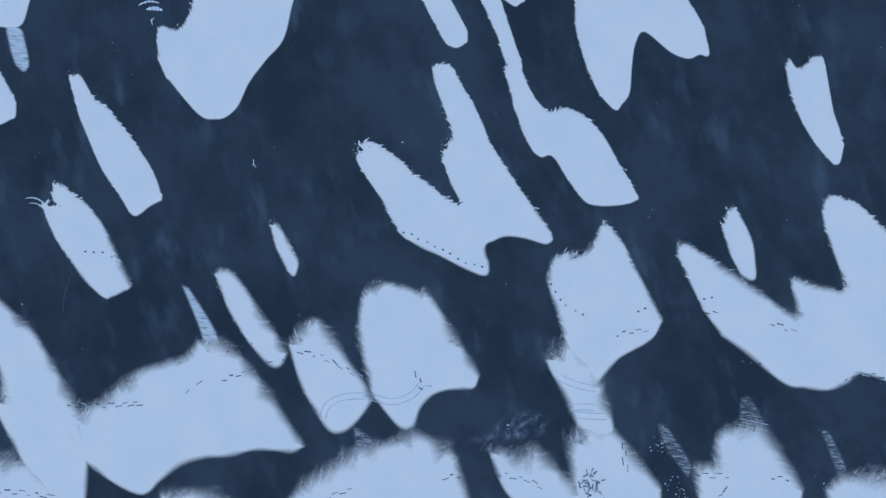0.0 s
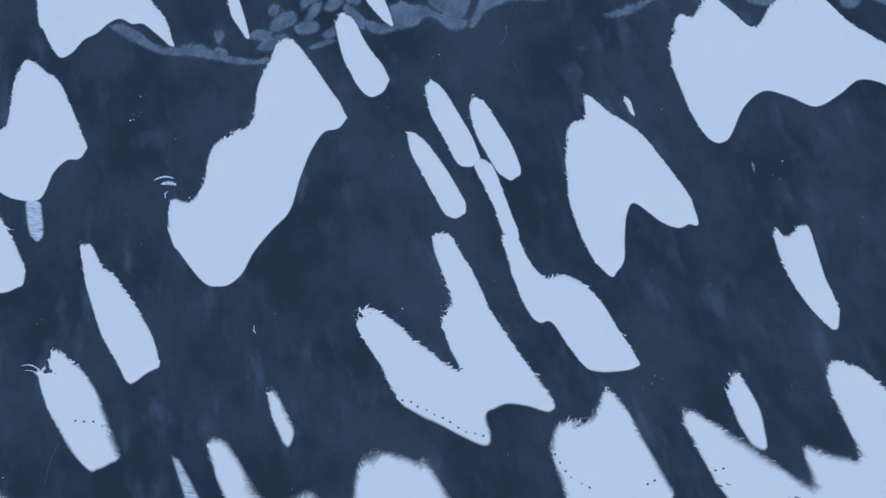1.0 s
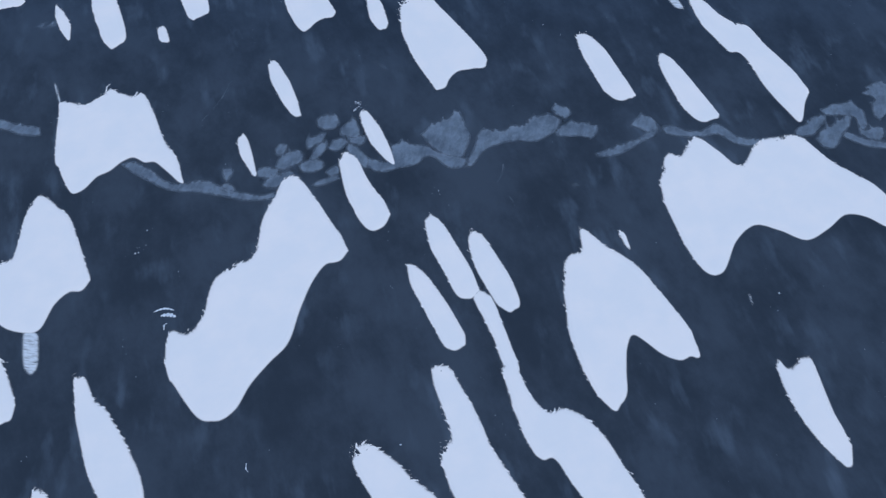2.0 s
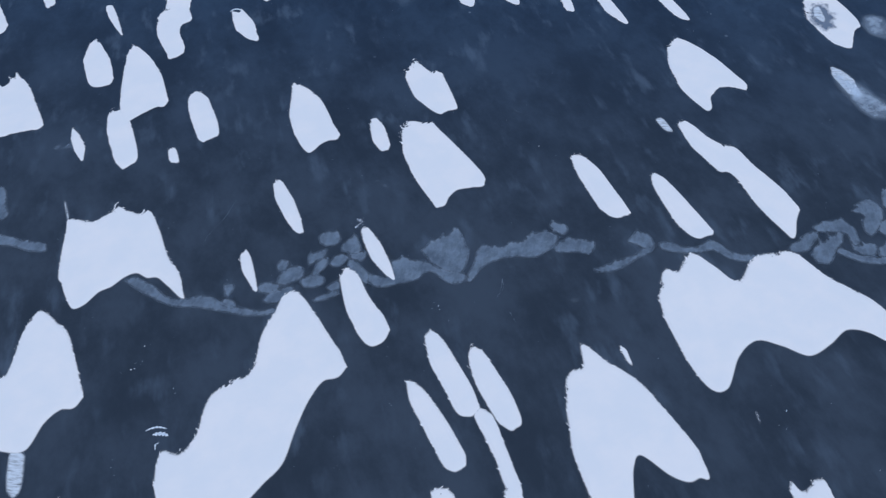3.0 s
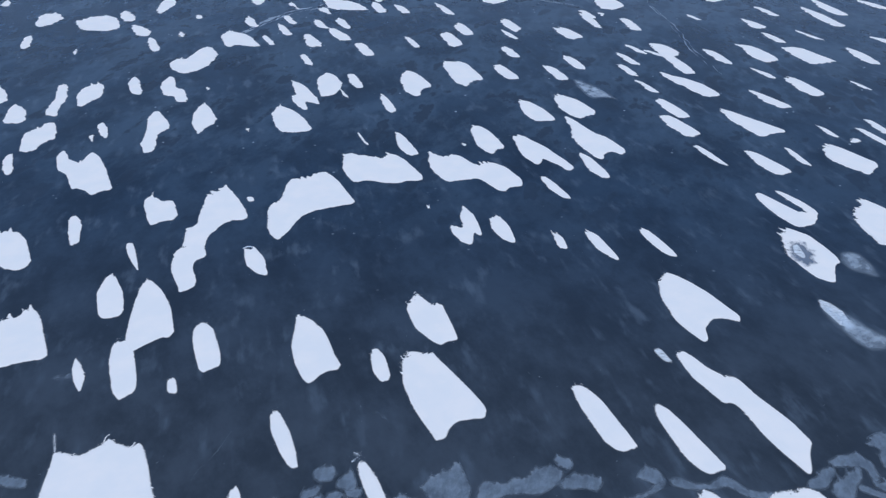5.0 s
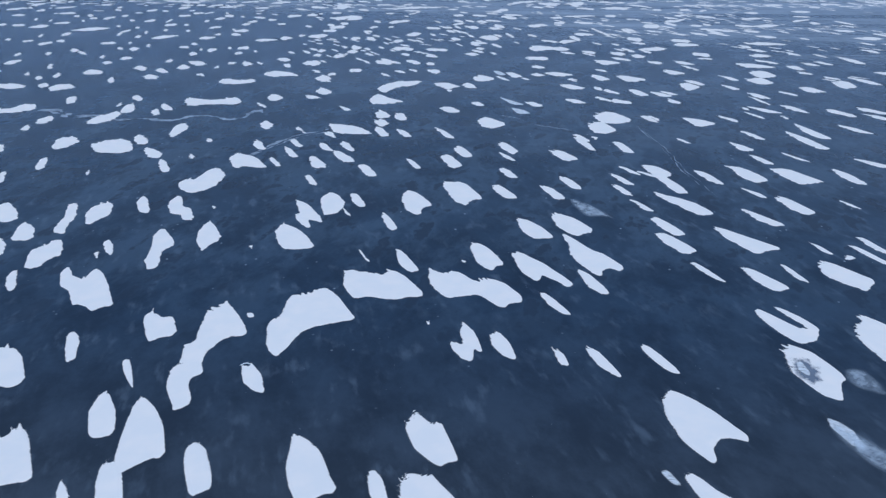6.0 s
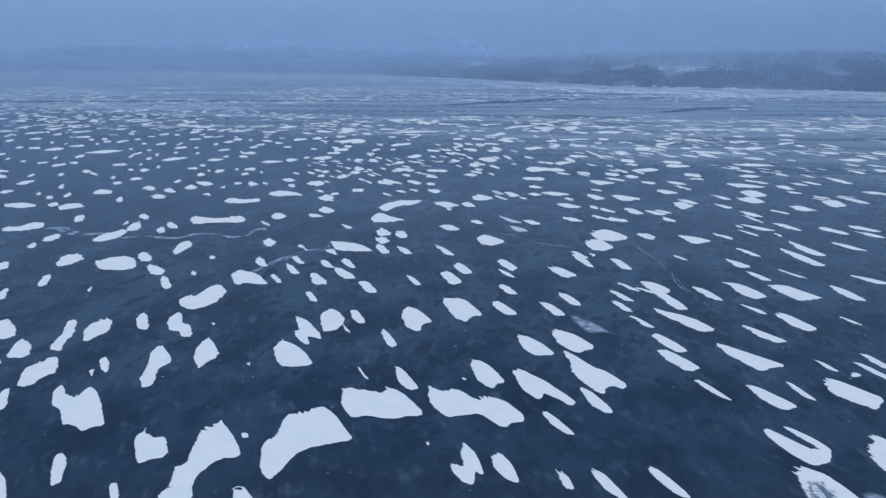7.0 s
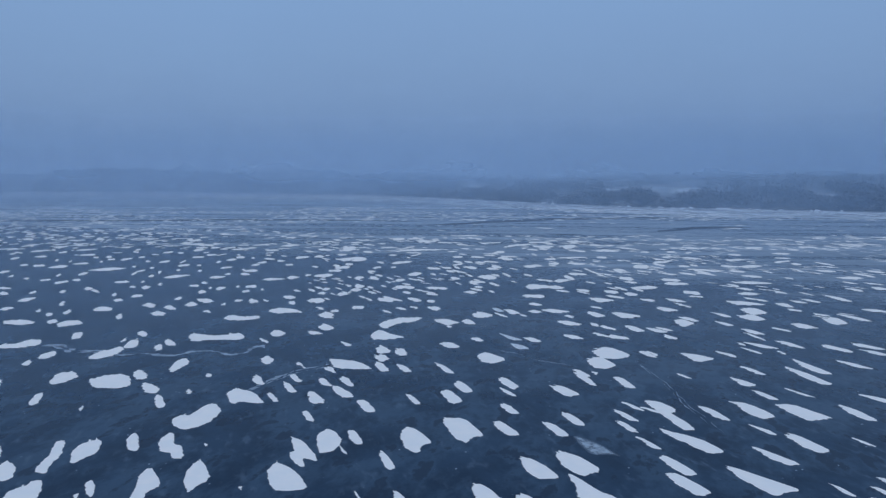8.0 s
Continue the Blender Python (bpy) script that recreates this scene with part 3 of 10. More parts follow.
snow_drift(-16.1, 65.8, -79.5, 5.96, (-1.9, -3.6, -7.0, -6.8, -6.5, -5.8, -4.8, -3.7, -1.8, 0.7, 2.4, 3.4), (-0.9, 1.9, 3.6, 5.1, 6.0, 5.7, 5.0, 4.6, 4.4, 4.4, 4.3, 3.7))
snow_drift(-1.4, 71.7, -59.5, 5.40, (0.5, -1.4, -3.0, -4.1, -4.7, -5.1, -5.4, -5.6, -2.5, -2.5, -2.3, -1.6), (1.2, 2.8, 4.3, 5.2, 5.2, 5.2, 5.4, 5.3, 3.6, 1.5, -0.3, -1.3))
snow_drift(-30.1, 66.0, -59.5, 3.54, (3.3, 0.0, -2.3, -4.1, -4.8, -5.1, -5.1, -4.5, -3.1), (3.6, 4.3, 4.3, 4.3, 4.2, 4.1, 2.9, 0.7, -2.7))
snow_drift(-39.4, 62.4, -59.5, 3.51, (2.8, -0.8, -3.1, -4.9, -5.3, -5.3, -4.9, -3.3), (3.8, 5.2, 5.4, 5.2, 5.0, 3.8, 0.8, -2.0))
snow_drift(-44.3, 61.1, -69.5, 1.56, (-1.52, -2.13, -2.26, -2.41, -2.28, -1.78, -1.05, -0.45, 0.73), (-1.42, -0.34, 0.85, 1.69, 2.41, 2.92, 2.62, 1.57, 0.87))
snow_drift(-39.1, 72.0, -74.5, 6.01, (2.6, -3.6, -7.5, -8.8, -7.6, -5.9, -3.5, -0.7, 3.5), (3.9, 6.4, 6.4, 5.9, 5.4, 4.9, 4.7, 4.8, 3.9))
snow_drift(35.0, 74.6, -74.5, 8.68, (1.7, -1.6, -3.8, -5.5, -6.6, -7.1, -6.9, -5.7, -3.8, -1.6, 1.3, 3.4), (2.8, 4.9, 6.9, 6.9, 5.0, 4.2, 3.5, 3.5, 3.9, 4.4, 4.8, 4.0))
snow_drift(-55.9, 67.5, -64.5, 8.69, (-1.0, -2.6, -3.4, -4.3, -5.0, -5.0, -5.6, -5.4, -1.9, 4.2), (-0.5, 3.8, 4.6, 5.0, 5.2, 5.2, 5.3, 5.5, 5.7, 5.3))
snow_drift(-46.2, 76.1, -74.5, 3.98, (-1.9, -4.0, -5.5, -5.4, -4.5, -2.3, 0.0, 3.1), (-1.5, 1.7, 3.7, 4.4, 4.5, 4.4, 4.2, 3.3))
snow_drift(-27.9, 84.8, -59.5, 2.79, (0.22, -1.29, -2.42, -3.33, -3.73, -3.63, -3.53, -3.42, -2.91, -0.90), (0.60, 1.34, 2.42, 3.17, 3.62, 4.07, 3.64, 2.23, 0.95, -0.61))
snow_drift(18.6, 90.1, -74.5, 1.66, (0.74, -0.32, -1.64, -2.07, -1.89, -1.72, -1.58, -0.81), (0.82, 1.59, 1.73, 1.90, 2.05, 1.61, 0.27, -0.73))
snow_drift(24.9, 88.9, -64.5, 2.19, (0.1, -1.7, -3.3, -4.2, -4.0, -3.7, -2.7), (0.3, 2.6, 3.6, 4.2, 3.0, 0.3, -2.6))
snow_drift(4.0, 94.1, -69.5, 5.19, (0.2, -0.9, -1.4, -1.2, -0.8, 0.2, -0.7, -3.2, -4.3, -5.0, -5.6, -5.7, -5.0, -3.5), (1.0, 2.8, 3.6, 4.2, 4.8, 4.5, 3.5, 2.4, 2.0, 2.9, 2.6, 0.7, -1.0, -3.1))
snow_drift(9.8, 93.9, -54.5, 3.81, (2.06, -0.34, -1.51, -2.60, -3.29, -3.34, -3.30, -2.79), (2.32, 3.58, 4.35, 3.63, 2.13, 0.73, -0.70, -2.66))
snow_drift(33.7, 89.8, -59.5, 2.40, (2.32, -0.11, -1.51, -2.87, -3.90, -4.16, -4.01, -3.89, -3.06), (2.55, 3.42, 3.83, 4.33, 4.09, 2.72, 1.23, -0.72, -2.90))
snow_drift(-46.6, 86.3, -44.5, 2.81, (3.82, 1.93, 0.51, -1.04, -2.44, -3.63, -3.97, -3.79, -3.68), (4.03, 3.74, 2.91, 1.89, 0.72, -0.48, -1.56, -2.45, -3.60))
snow_drift(-2.2, 100.6, -54.5, 0.55, (0.27, 0.03, -0.12, -0.31, -0.48, -0.54, -0.44, -0.34, -0.28), (0.30, 0.37, 0.49, 0.49, 0.40, 0.24, 0.10, -0.02, -0.26))
snow_drift(-37.8, 93.0, -34.5, 24.53, (9.1, 7.7, 5.5, 3.5, 2.1, 0.9, 0.2, -1.4, -2.7, -3.0, -4.7, -6.2, -7.5, -8.5, -8.6, -8.5, -8.8, -9.2), (9.6, 10.0, 10.1, 9.0, 6.8, 5.2, 5.5, 3.4, 1.7, 1.1, 0.7, 0.9, 2.4, 1.2, -1.4, -4.1, -6.9, -8.8))
snow_drift(56.0, 86.8, -59.5, 8.54, (3.2, -0.1, -2.1, -4.0, -5.6, -6.2, -5.8, -3.5), (4.7, 6.5, 6.1, 5.0, 4.1, 3.7, 0.9, -2.6))
snow_drift(-23.0, 102.5, -69.5, 15.16, (5.9, 0.9, -0.9, -2.1, -5.6, -9.0, -8.0, -8.4, -9.2, -8.1, -4.7, 2.4), (8.2, 10.0, 9.2, 7.6, 5.4, 4.1, 3.6, 3.5, 3.6, 3.6, 3.7, 3.1))
snow_drift(-32.8, 103.3, -59.5, 1.09, (0.27, -0.89, -0.99, -1.05, -0.94, -0.82, -0.71, -0.60, -0.39, -0.19), (0.36, 0.56, 0.76, 0.79, 0.84, 0.88, 0.86, 0.73, 0.25, -0.16))
snow_drift(20.0, 107.2, -54.5, 2.62, (2.85, 0.31, -1.01, -2.03, -3.17, -4.08, -4.40, -4.04, -3.80), (3.06, 3.91, 4.16, 4.47, 3.72, 2.04, 0.04, -1.58, -3.64))
snow_drift(-66.3, 87.9, -64.5, 5.71, (-3.6, -5.4, -5.6, -5.8, -5.7, -5.0, -3.4, -0.6, 4.2), (-3.3, -1.0, 2.6, 4.8, 5.6, 6.2, 6.2, 5.9, 4.6))
snow_drift(-47.2, 99.9, -79.5, 6.08, (-3.8, -4.5, -4.6, -3.7, -2.7, -2.5, -2.2, 0.2, 2.5), (-2.9, -0.5, 2.4, 4.7, 4.5, 4.1, 4.0, 3.9, 2.8))
snow_drift(-59.0, 93.9, -59.5, 2.46, (4.1, 0.7, -2.0, -3.8, -4.2, -4.4, -3.6, -2.3), (4.4, 5.0, 4.8, 4.6, 3.8, 2.0, 0.1, -2.1))
snow_drift(6.3, 112.1, -69.5, 13.69, (-5.4, -8.1, -9.8, -10.3, -9.0, -7.8, -8.6, -7.4, -3.3, -3.4, -3.3, -3.0, -1.7, 0.1, 3.9), (-3.0, -0.3, 0.9, 1.1, 1.2, 1.3, 1.5, 1.9, 6.3, 7.5, 6.9, 6.8, 6.9, 6.5, 5.2))
snow_drift(-12.6, 115.0, -49.5, 12.20, (1.4, -0.7, -2.8, -4.4, -5.8, -7.2, -7.3, -5.6, -3.8, -1.9, -1.7, -2.0, -2.1, -1.1), (2.4, 3.0, 3.1, 3.5, 4.8, 6.7, 7.6, 8.2, 8.7, 9.5, 9.5, 8.0, 4.2, 1.7))
snow_drift(58.3, 100.4, -64.5, 7.29, (1.7, -0.5, -2.4, -3.9, -5.2, -5.5, -4.8, 1.8, 2.4, 2.1, -4.8, -4.4, -3.5, -0.6), (3.3, 5.1, 5.4, 5.7, 5.7, 5.8, 5.9, 5.6, 5.3, 4.7, 4.2, 3.8, 3.1, 1.0))
snow_drift(28.3, 115.0, -64.5, 3.12, (1.2, -0.2, -1.6, -3.1, -4.7, -5.5, -4.7, -3.3), (1.4, 3.9, 4.5, 4.7, 4.5, 2.8, 0.6, -2.9))
snow_drift(71.3, 95.8, -74.5, 9.37, (5.2, 0.3, -2.2, -3.6, -4.9, -5.6, -4.9, -1.5), (5.6, 6.1, 5.8, 5.3, 4.0, 2.3, 0.8, -1.3))
snow_drift(19.1, 120.7, -74.5, 7.30, (-0.6, -4.2, -8.0, -8.2, -8.6, -7.4, -5.2, -3.3, -1.2, 2.0, 4.2, 6.7), (0.5, 2.3, 4.1, 4.4, 3.5, 2.8, 4.1, 5.4, 7.8, 8.2, 8.0, 7.3))
snow_drift(-7.2, 124.0, -64.5, 2.76, (1.1, -0.8, -2.0, -3.4, -4.7, -5.2, -5.0, -4.9, -3.1), (1.3, 2.9, 4.2, 4.8, 4.8, 4.9, 4.7, 3.4, -2.6))
snow_drift(4.5, 124.2, -69.5, 0.72, (-0.53, -0.60, -0.65, -0.55, -0.44, -0.34, -0.24, -0.16, 0.13), (-0.51, -0.13, 0.45, 0.61, 0.61, 0.46, 0.33, 0.23, 0.16))
snow_drift(9.0, 126.4, -74.5, 4.88, (1.6, -3.1, -5.5, -6.7, -6.9, -6.4, -4.5, -1.9, 3.1), (2.2, 4.0, 5.4, 6.2, 5.3, 4.7, 4.7, 4.7, 3.5))
snow_drift(-15.6, 126.5, -69.5, 0.72, (0.01, -1.33, -3.07, -2.78, -1.50, -0.13, 1.00, 1.74), (0.10, 0.84, 1.47, 1.76, 2.07, 2.37, 2.61, 1.83))
snow_drift(51.2, 119.9, -59.5, 2.40, (2.30, 1.34, -0.09, -1.36, -2.40, -3.41, -3.94, -3.93, -3.74, -3.62), (2.54, 3.81, 4.39, 5.10, 4.39, 3.04, 1.25, -0.35, -1.65, -3.49))
snow_drift(30.1, 127.7, -74.5, 7.64, (-0.6, -1.5, -3.1, -4.4, -10.0, -9.9, -6.3, -1.7, -0.1, 0.8, 4.1, 6.3), (4.0, 7.2, 8.9, 9.4, 8.3, 7.5, 7.3, 7.4, 8.8, 8.6, 8.0, 6.8))
snow_drift(60.9, 116.1, -54.5, 4.50, (3.0, -0.1, -1.6, -2.9, -4.2, -5.2, -5.1, -3.4), (3.2, 4.1, 4.4, 4.7, 4.9, 3.8, 0.8, -2.9))
snow_drift(-65.9, 113.5, -69.5, 10.08, (-8.0, -9.7, -10.0, -6.0, -4.5, -3.8, -7.0, -7.1, -3.9, -0.2, 4.6, 8.2), (-7.1, -2.8, -1.1, 0.4, 6.1, 6.7, 8.0, 9.9, 9.4, 9.3, 9.4, 8.6))
snow_drift(67.8, 118.9, -64.5, 2.64, (2.37, 1.03, -0.02, -1.17, -2.39, -3.34, -3.64, -2.93), (2.47, 3.41, 4.07, 3.19, 1.49, -0.11, -1.50, -2.84))
snow_drift(-39.6, 131.1, -64.5, 0.82, (-0.27, -0.65, -0.72, -0.76, -0.81, -0.84, -0.47), (-0.24, 0.25, 1.01, 1.11, 0.54, -0.06, -0.44))
snow_drift(-31.6, 135.8, -79.5, 8.22, (-4.5, -6.7, -7.6, -6.5, -4.6, -1.5, 2.0, 5.0), (-4.0, 1.4, 4.8, 5.8, 6.1, 6.1, 6.1, 5.2))
snow_drift(77.1, 117.8, -64.5, 6.72, (-0.7, -2.3, -3.5, -4.9, -5.4, -5.3, -5.2, -3.6, 2.8), (-0.5, 2.2, 5.3, 5.7, 5.4, 5.0, 4.6, 4.0, 3.3))
snow_drift(20.0, 140.1, -44.5, 7.03, (3.0, 0.5, -1.2, -2.8, -4.5, -5.6, -5.5, -4.3), (3.2, 4.5, 5.3, 6.0, 4.7, 2.2, -0.4, -3.9))
snow_drift(49.0, 132.9, -39.5, 7.09, (3.24, 2.02, 0.18, -1.46, -2.88, -4.25, -4.99, -4.49, -3.74), (3.44, 4.55, 4.84, 5.21, 4.24, 2.33, 0.23, -1.48, -3.58))
snow_drift(-81.1, 116.3, -49.5, 3.12, (3.75, 1.84, -0.44, -1.87, -2.93, -3.79, -4.10, -4.07, -4.04), (3.94, 4.67, 4.47, 4.13, 2.87, 1.04, -0.72, -2.15, -3.92))
snow_drift(-58.7, 130.2, -49.5, 9.80, (7.6, 4.3, 2.4, 0.6, -1.9, -5.0, -7.6, -9.0, -9.8, -9.4), (8.0, 8.5, 8.1, 6.1, 3.4, 1.3, 1.0, 0.2, -3.2, -8.9))
snow_drift(-11.9, 144.4, -64.5, 2.56, (3.9, 0.7, -1.3, -3.2, -4.5, -4.9, -4.9, -4.9, -3.4), (4.2, 4.6, 4.8, 4.7, 4.6, 3.9, 2.3, -1.0, -3.1))
snow_drift(29.2, 142.5, -74.5, 6.69, (-0.3, -5.0, -6.5, -6.7, -4.9, -2.1, 2.7), (0.3, 3.6, 5.6, 5.3, 4.8, 4.5, 3.0))
snow_drift(-50.3, 136.7, -69.5, 4.91, (0.9, -2.2, -4.4, -6.8, -7.7, -7.4, -3.9, 0.6), (1.4, 6.4, 6.9, 5.6, 4.6, 3.8, 3.2, 1.0))
snow_drift(-70.2, 127.6, -59.5, 0.93, (-0.43, -0.81, -1.10, -1.14, -1.19, -1.23, -1.27, -0.71), (-0.37, 0.58, 1.74, 1.70, 1.02, 0.31, -0.27, -0.66))
snow_drift(64.8, 133.2, -59.5, 6.53, (2.6, -2.0, -5.6, -8.1, -7.6, -0.5, 4.6), (4.1, 4.8, 4.9, 4.8, 5.2, 5.8, 4.9))
snow_drift(-69.3, 131.0, -84.5, 3.77, (-2.83, -3.58, -3.78, -2.73, -1.29, 0.27, 2.12, 3.61), (-2.72, -1.34, -0.23, 1.13, 2.32, 3.16, 3.79, 3.71))
snow_drift(82.3, 125.6, -44.5, 2.46, (-0.15, -0.38, -0.51, -0.67, -0.70, -0.60, -0.44, -0.31, -0.01), (-0.11, 0.33, 0.49, 0.58, 0.66, 0.72, 0.63, 0.27, 0.02))
snow_drift(50.1, 141.8, -49.5, 5.60, (3.57, 1.97, -0.14, -1.76, -3.09, -4.43, -5.04, -4.60, -4.16), (3.75, 4.77, 4.94, 5.14, 4.13, 2.17, -0.04, -1.84, -4.00))
snow_drift(-31.2, 148.6, -49.5, 7.36, (4.4, 2.2, 0.4, -1.1, -1.7, -2.2, -4.5, -6.3, -8.0, -8.9, -8.9, -7.6), (6.3, 6.8, 6.2, 4.7, 3.1, 3.8, 5.7, 4.0, 2.2, -1.2, -3.2, -5.4))
snow_drift(-22.1, 150.2, -59.5, 0.95, (1.34, 0.27, -0.50, -1.24, -2.03, -2.77, -3.34, -2.95), (1.41, 1.80, 2.39, 2.71, 1.84, -0.16, -1.81, -2.88))
snow_drift(-81.3, 128.2, -54.5, 7.93, (4.7, 1.2, -1.6, -3.3, -3.8, -4.1, -5.7, -5.7, -4.9), (5.0, 6.2, 6.4, 5.9, 4.1, 3.4, 3.2, 0.6, -3.0))
snow_drift(78.7, 129.9, -64.5, 1.75, (1.47, 0.37, -0.12, -0.72, -1.39, -2.09, -2.57, -2.81, -2.12, -1.54), (1.56, 1.80, 2.17, 2.62, 2.63, 2.23, 1.25, 0.39, -0.32, -1.43))
snow_drift(87.1, 126.8, -59.5, 3.11, (3.31, 1.28, -0.19, -1.98, -3.72, -4.68, -4.18, -3.85), (3.44, 4.15, 5.02, 4.03, 1.98, -0.03, -1.68, -3.73))
snow_drift(-6.3, 156.4, -69.5, 6.82, (3.2, -1.3, -4.2, -6.3, -7.6, -8.6, -7.3, -4.3, 1.1), (4.2, 6.0, 7.4, 6.8, 4.7, 3.7, 3.3, 3.1, 1.5))
snow_drift(-26.3, 156.4, -79.5, 5.72, (-1.7, -4.3, -5.2, -6.4, -7.0, -6.1, -4.6, -2.1, 0.0), (-1.0, 6.1, 7.5, 7.3, 7.2, 6.6, 5.2, 3.2, 0.5))
snow_drift(-20.4, 158.0, -54.5, 3.93, (3.76, 1.26, -0.88, -2.47, -4.05, -4.97, -4.60, -4.09), (3.94, 4.74, 4.71, 4.21, 2.51, 0.18, -1.72, -3.94))
snow_drift(90.3, 131.5, -64.5, 3.32, (3.13, 1.37, 0.21, -1.21, -2.77, -3.78, -4.07, -3.79, -3.61), (3.26, 3.68, 4.31, 4.07, 2.94, 1.19, -0.40, -1.70, -3.49))
snow_drift(-92.8, 131.4, -64.5, 3.31, (-3.7, -5.4, -5.2, -5.0, -4.7, -3.9, -2.7, -1.6, 0.2), (-3.5, -1.0, 2.7, 4.9, 5.5, 5.4, 5.3, 4.4, 0.7))
snow_drift(47.8, 154.3, -59.5, 2.25, (2.77, 1.02, 0.20, -0.81, -1.95, -3.13, -3.98, -4.45, -3.44, -2.48), (2.92, 3.10, 3.37, 3.70, 4.01, 3.47, 2.27, 0.76, -0.45, -2.29))
snow_drift(5.5, 162.5, -59.5, 8.90, (3.9, 0.2, -3.5, -7.4, -9.4, -9.3, -8.6, -8.1, -5.8), (4.3, 6.5, 6.4, 5.4, 4.8, 5.1, 3.8, -1.5, -5.4))
snow_drift(-54.0, 153.4, -59.5, 0.57, (0.60, 0.16, -0.52, -1.09, -1.11, -0.61, -0.19, 0.07), (0.63, 0.90, 0.91, 0.82, 0.72, 0.63, 0.55, 0.11))
snow_drift(73.2, 146.5, -64.5, 3.33, (0.9, -1.4, -3.3, -5.7, -5.6, -2.2, 3.8), (1.1, 4.1, 4.9, 5.1, 5.3, 5.2, 4.0))
snow_drift(-61.3, 152.5, -89.5, 9.20, (-4.9, -8.2, -8.2, -7.4, -5.2, -2.1, -0.7, -0.4, 1.2, 3.2, 4.8, 6.7), (-4.3, -2.2, -0.7, 1.1, 2.7, 3.3, 3.5, 5.0, 6.6, 7.1, 7.1, 7.0))
snow_drift(15.5, 164.0, -44.5, 5.98, (3.16, 1.61, -0.34, -1.83, -3.09, -4.22, -4.66, -4.40, -4.23), (3.36, 4.49, 4.86, 5.05, 3.88, 1.72, -0.35, -2.03, -4.09))
snow_drift(27.8, 163.1, -64.5, 3.41, (2.6, 1.1, -1.1, -3.9, -5.1, -5.1, -4.6, -4.2, -2.3), (2.8, 4.7, 4.7, 4.8, 4.9, 4.6, 3.6, 0.4, -2.0))
snow_drift(-90.9, 138.5, -69.5, 4.34, (1.4, -3.7, -5.1, -5.6, -5.6, -4.8, -3.6, -2.5, -1.0, 2.9), (1.9, 3.5, 3.8, 4.2, 4.4, 4.5, 4.5, 4.4, 4.1, 3.4))
snow_drift(57.9, 156.3, -59.5, 5.19, (6.4, -0.2, -4.9, -7.2, -8.7, -4.7, -3.6, -1.2, 1.7), (6.8, 7.7, 8.3, 8.5, 8.8, 8.6, 7.4, 5.1, 2.2))
snow_drift(-85.1, 146.1, -49.5, 8.68, (5.86, 3.68, 2.10, 0.39, -1.58, -4.26, -7.63, -9.72, -9.73, -9.49), (6.21, 7.29, 7.77, 5.51, 2.73, 1.21, -0.96, -3.91, -6.45, -9.18))
snow_drift(-79.6, 149.9, -59.5, 6.91, (4.8, -0.8, -3.4, -5.3, -5.8, -5.9, -5.9, -4.6), (5.1, 5.9, 5.2, 4.3, 3.3, 2.0, -1.1, -4.3))
snow_drift(45.7, 164.4, -69.5, 1.70, (1.2, 0.1, -1.7, -3.6, -4.4, -4.0, -3.5, -3.1, -1.4), (1.4, 3.1, 3.4, 3.8, 4.2, 4.2, 3.6, 0.8, -1.2))
snow_drift(-71.6, 155.5, -69.5, 2.82, (-1.7, -3.8, -4.8, -5.7, -5.1, -3.4, -0.9, 4.8), (-1.4, 2.5, 4.4, 5.2, 5.6, 6.0, 5.9, 5.1))
snow_drift(45.9, 165.8, -79.5, 1.87, (-3.02, -3.72, -3.48, -3.19, -2.87, -2.01, -0.53, 1.65, 3.10), (-2.91, -1.96, -0.54, 1.13, 2.29, 2.97, 3.48, 3.89, 3.24))
snow_drift(33.4, 170.4, -84.5, 3.78, (-3.3, -4.7, -4.6, -4.5, -4.3, -3.4, -1.6, 1.3, 3.1), (-3.1, -1.2, 1.6, 3.4, 4.3, 4.5, 4.6, 4.7, 3.3))
snow_drift(83.7, 153.7, -69.5, 3.50, (0.9, -0.6, -2.1, -3.5, -5.1, -6.2, -5.9, -3.4, 3.6), (1.1, 3.9, 4.6, 5.1, 5.2, 5.4, 5.5, 4.9, 4.2))
snow_drift(-34.3, 172.7, -69.5, 1.88, (-2.8, -3.5, -4.1, -4.2, -4.3, -4.3, -4.1, -3.0, 0.2, 3.3), (-2.4, 2.0, 2.9, 3.7, 4.0, 4.3, 4.6, 4.8, 4.3, 3.6))
snow_drift(85.0, 155.2, -59.5, 3.55, (3.77, 1.49, 0.05, -1.72, -3.67, -4.99, -5.39, -4.71, -4.27), (3.94, 4.61, 5.64, 5.31, 3.88, 1.73, -0.23, -1.82, -4.11))
snow_drift(17.9, 178.4, -64.5, 2.86, (1.9, 0.3, -2.2, -3.7, -4.2, -4.0, -3.8, -3.6, -2.1), (2.1, 3.5, 3.8, 4.0, 4.2, 4.2, 3.3, 0.5, -1.9))
snow_drift(47.7, 172.9, -79.5, 2.84, (-4.08, -5.10, -4.42, -3.61, -1.86, 1.24, 3.49), (-3.87, 0.63, 3.33, 4.12, 4.44, 4.71, 3.63))
snow_drift(78.1, 163.1, -64.5, 1.82, (1.81, -0.06, -3.15, -3.93, -3.73, -3.17, -1.34, -0.18, 0.78), (2.04, 2.94, 3.44, 3.70, 3.95, 3.69, 2.94, 2.25, 1.02))
snow_drift(-101.3, 149.9, -74.5, 6.30, (-5.5, -7.1, -7.3, -6.2, -3.9, -1.7, 0.5, 3.9), (-5.0, -1.2, 2.7, 4.5, 5.7, 5.7, 5.3, 4.2))
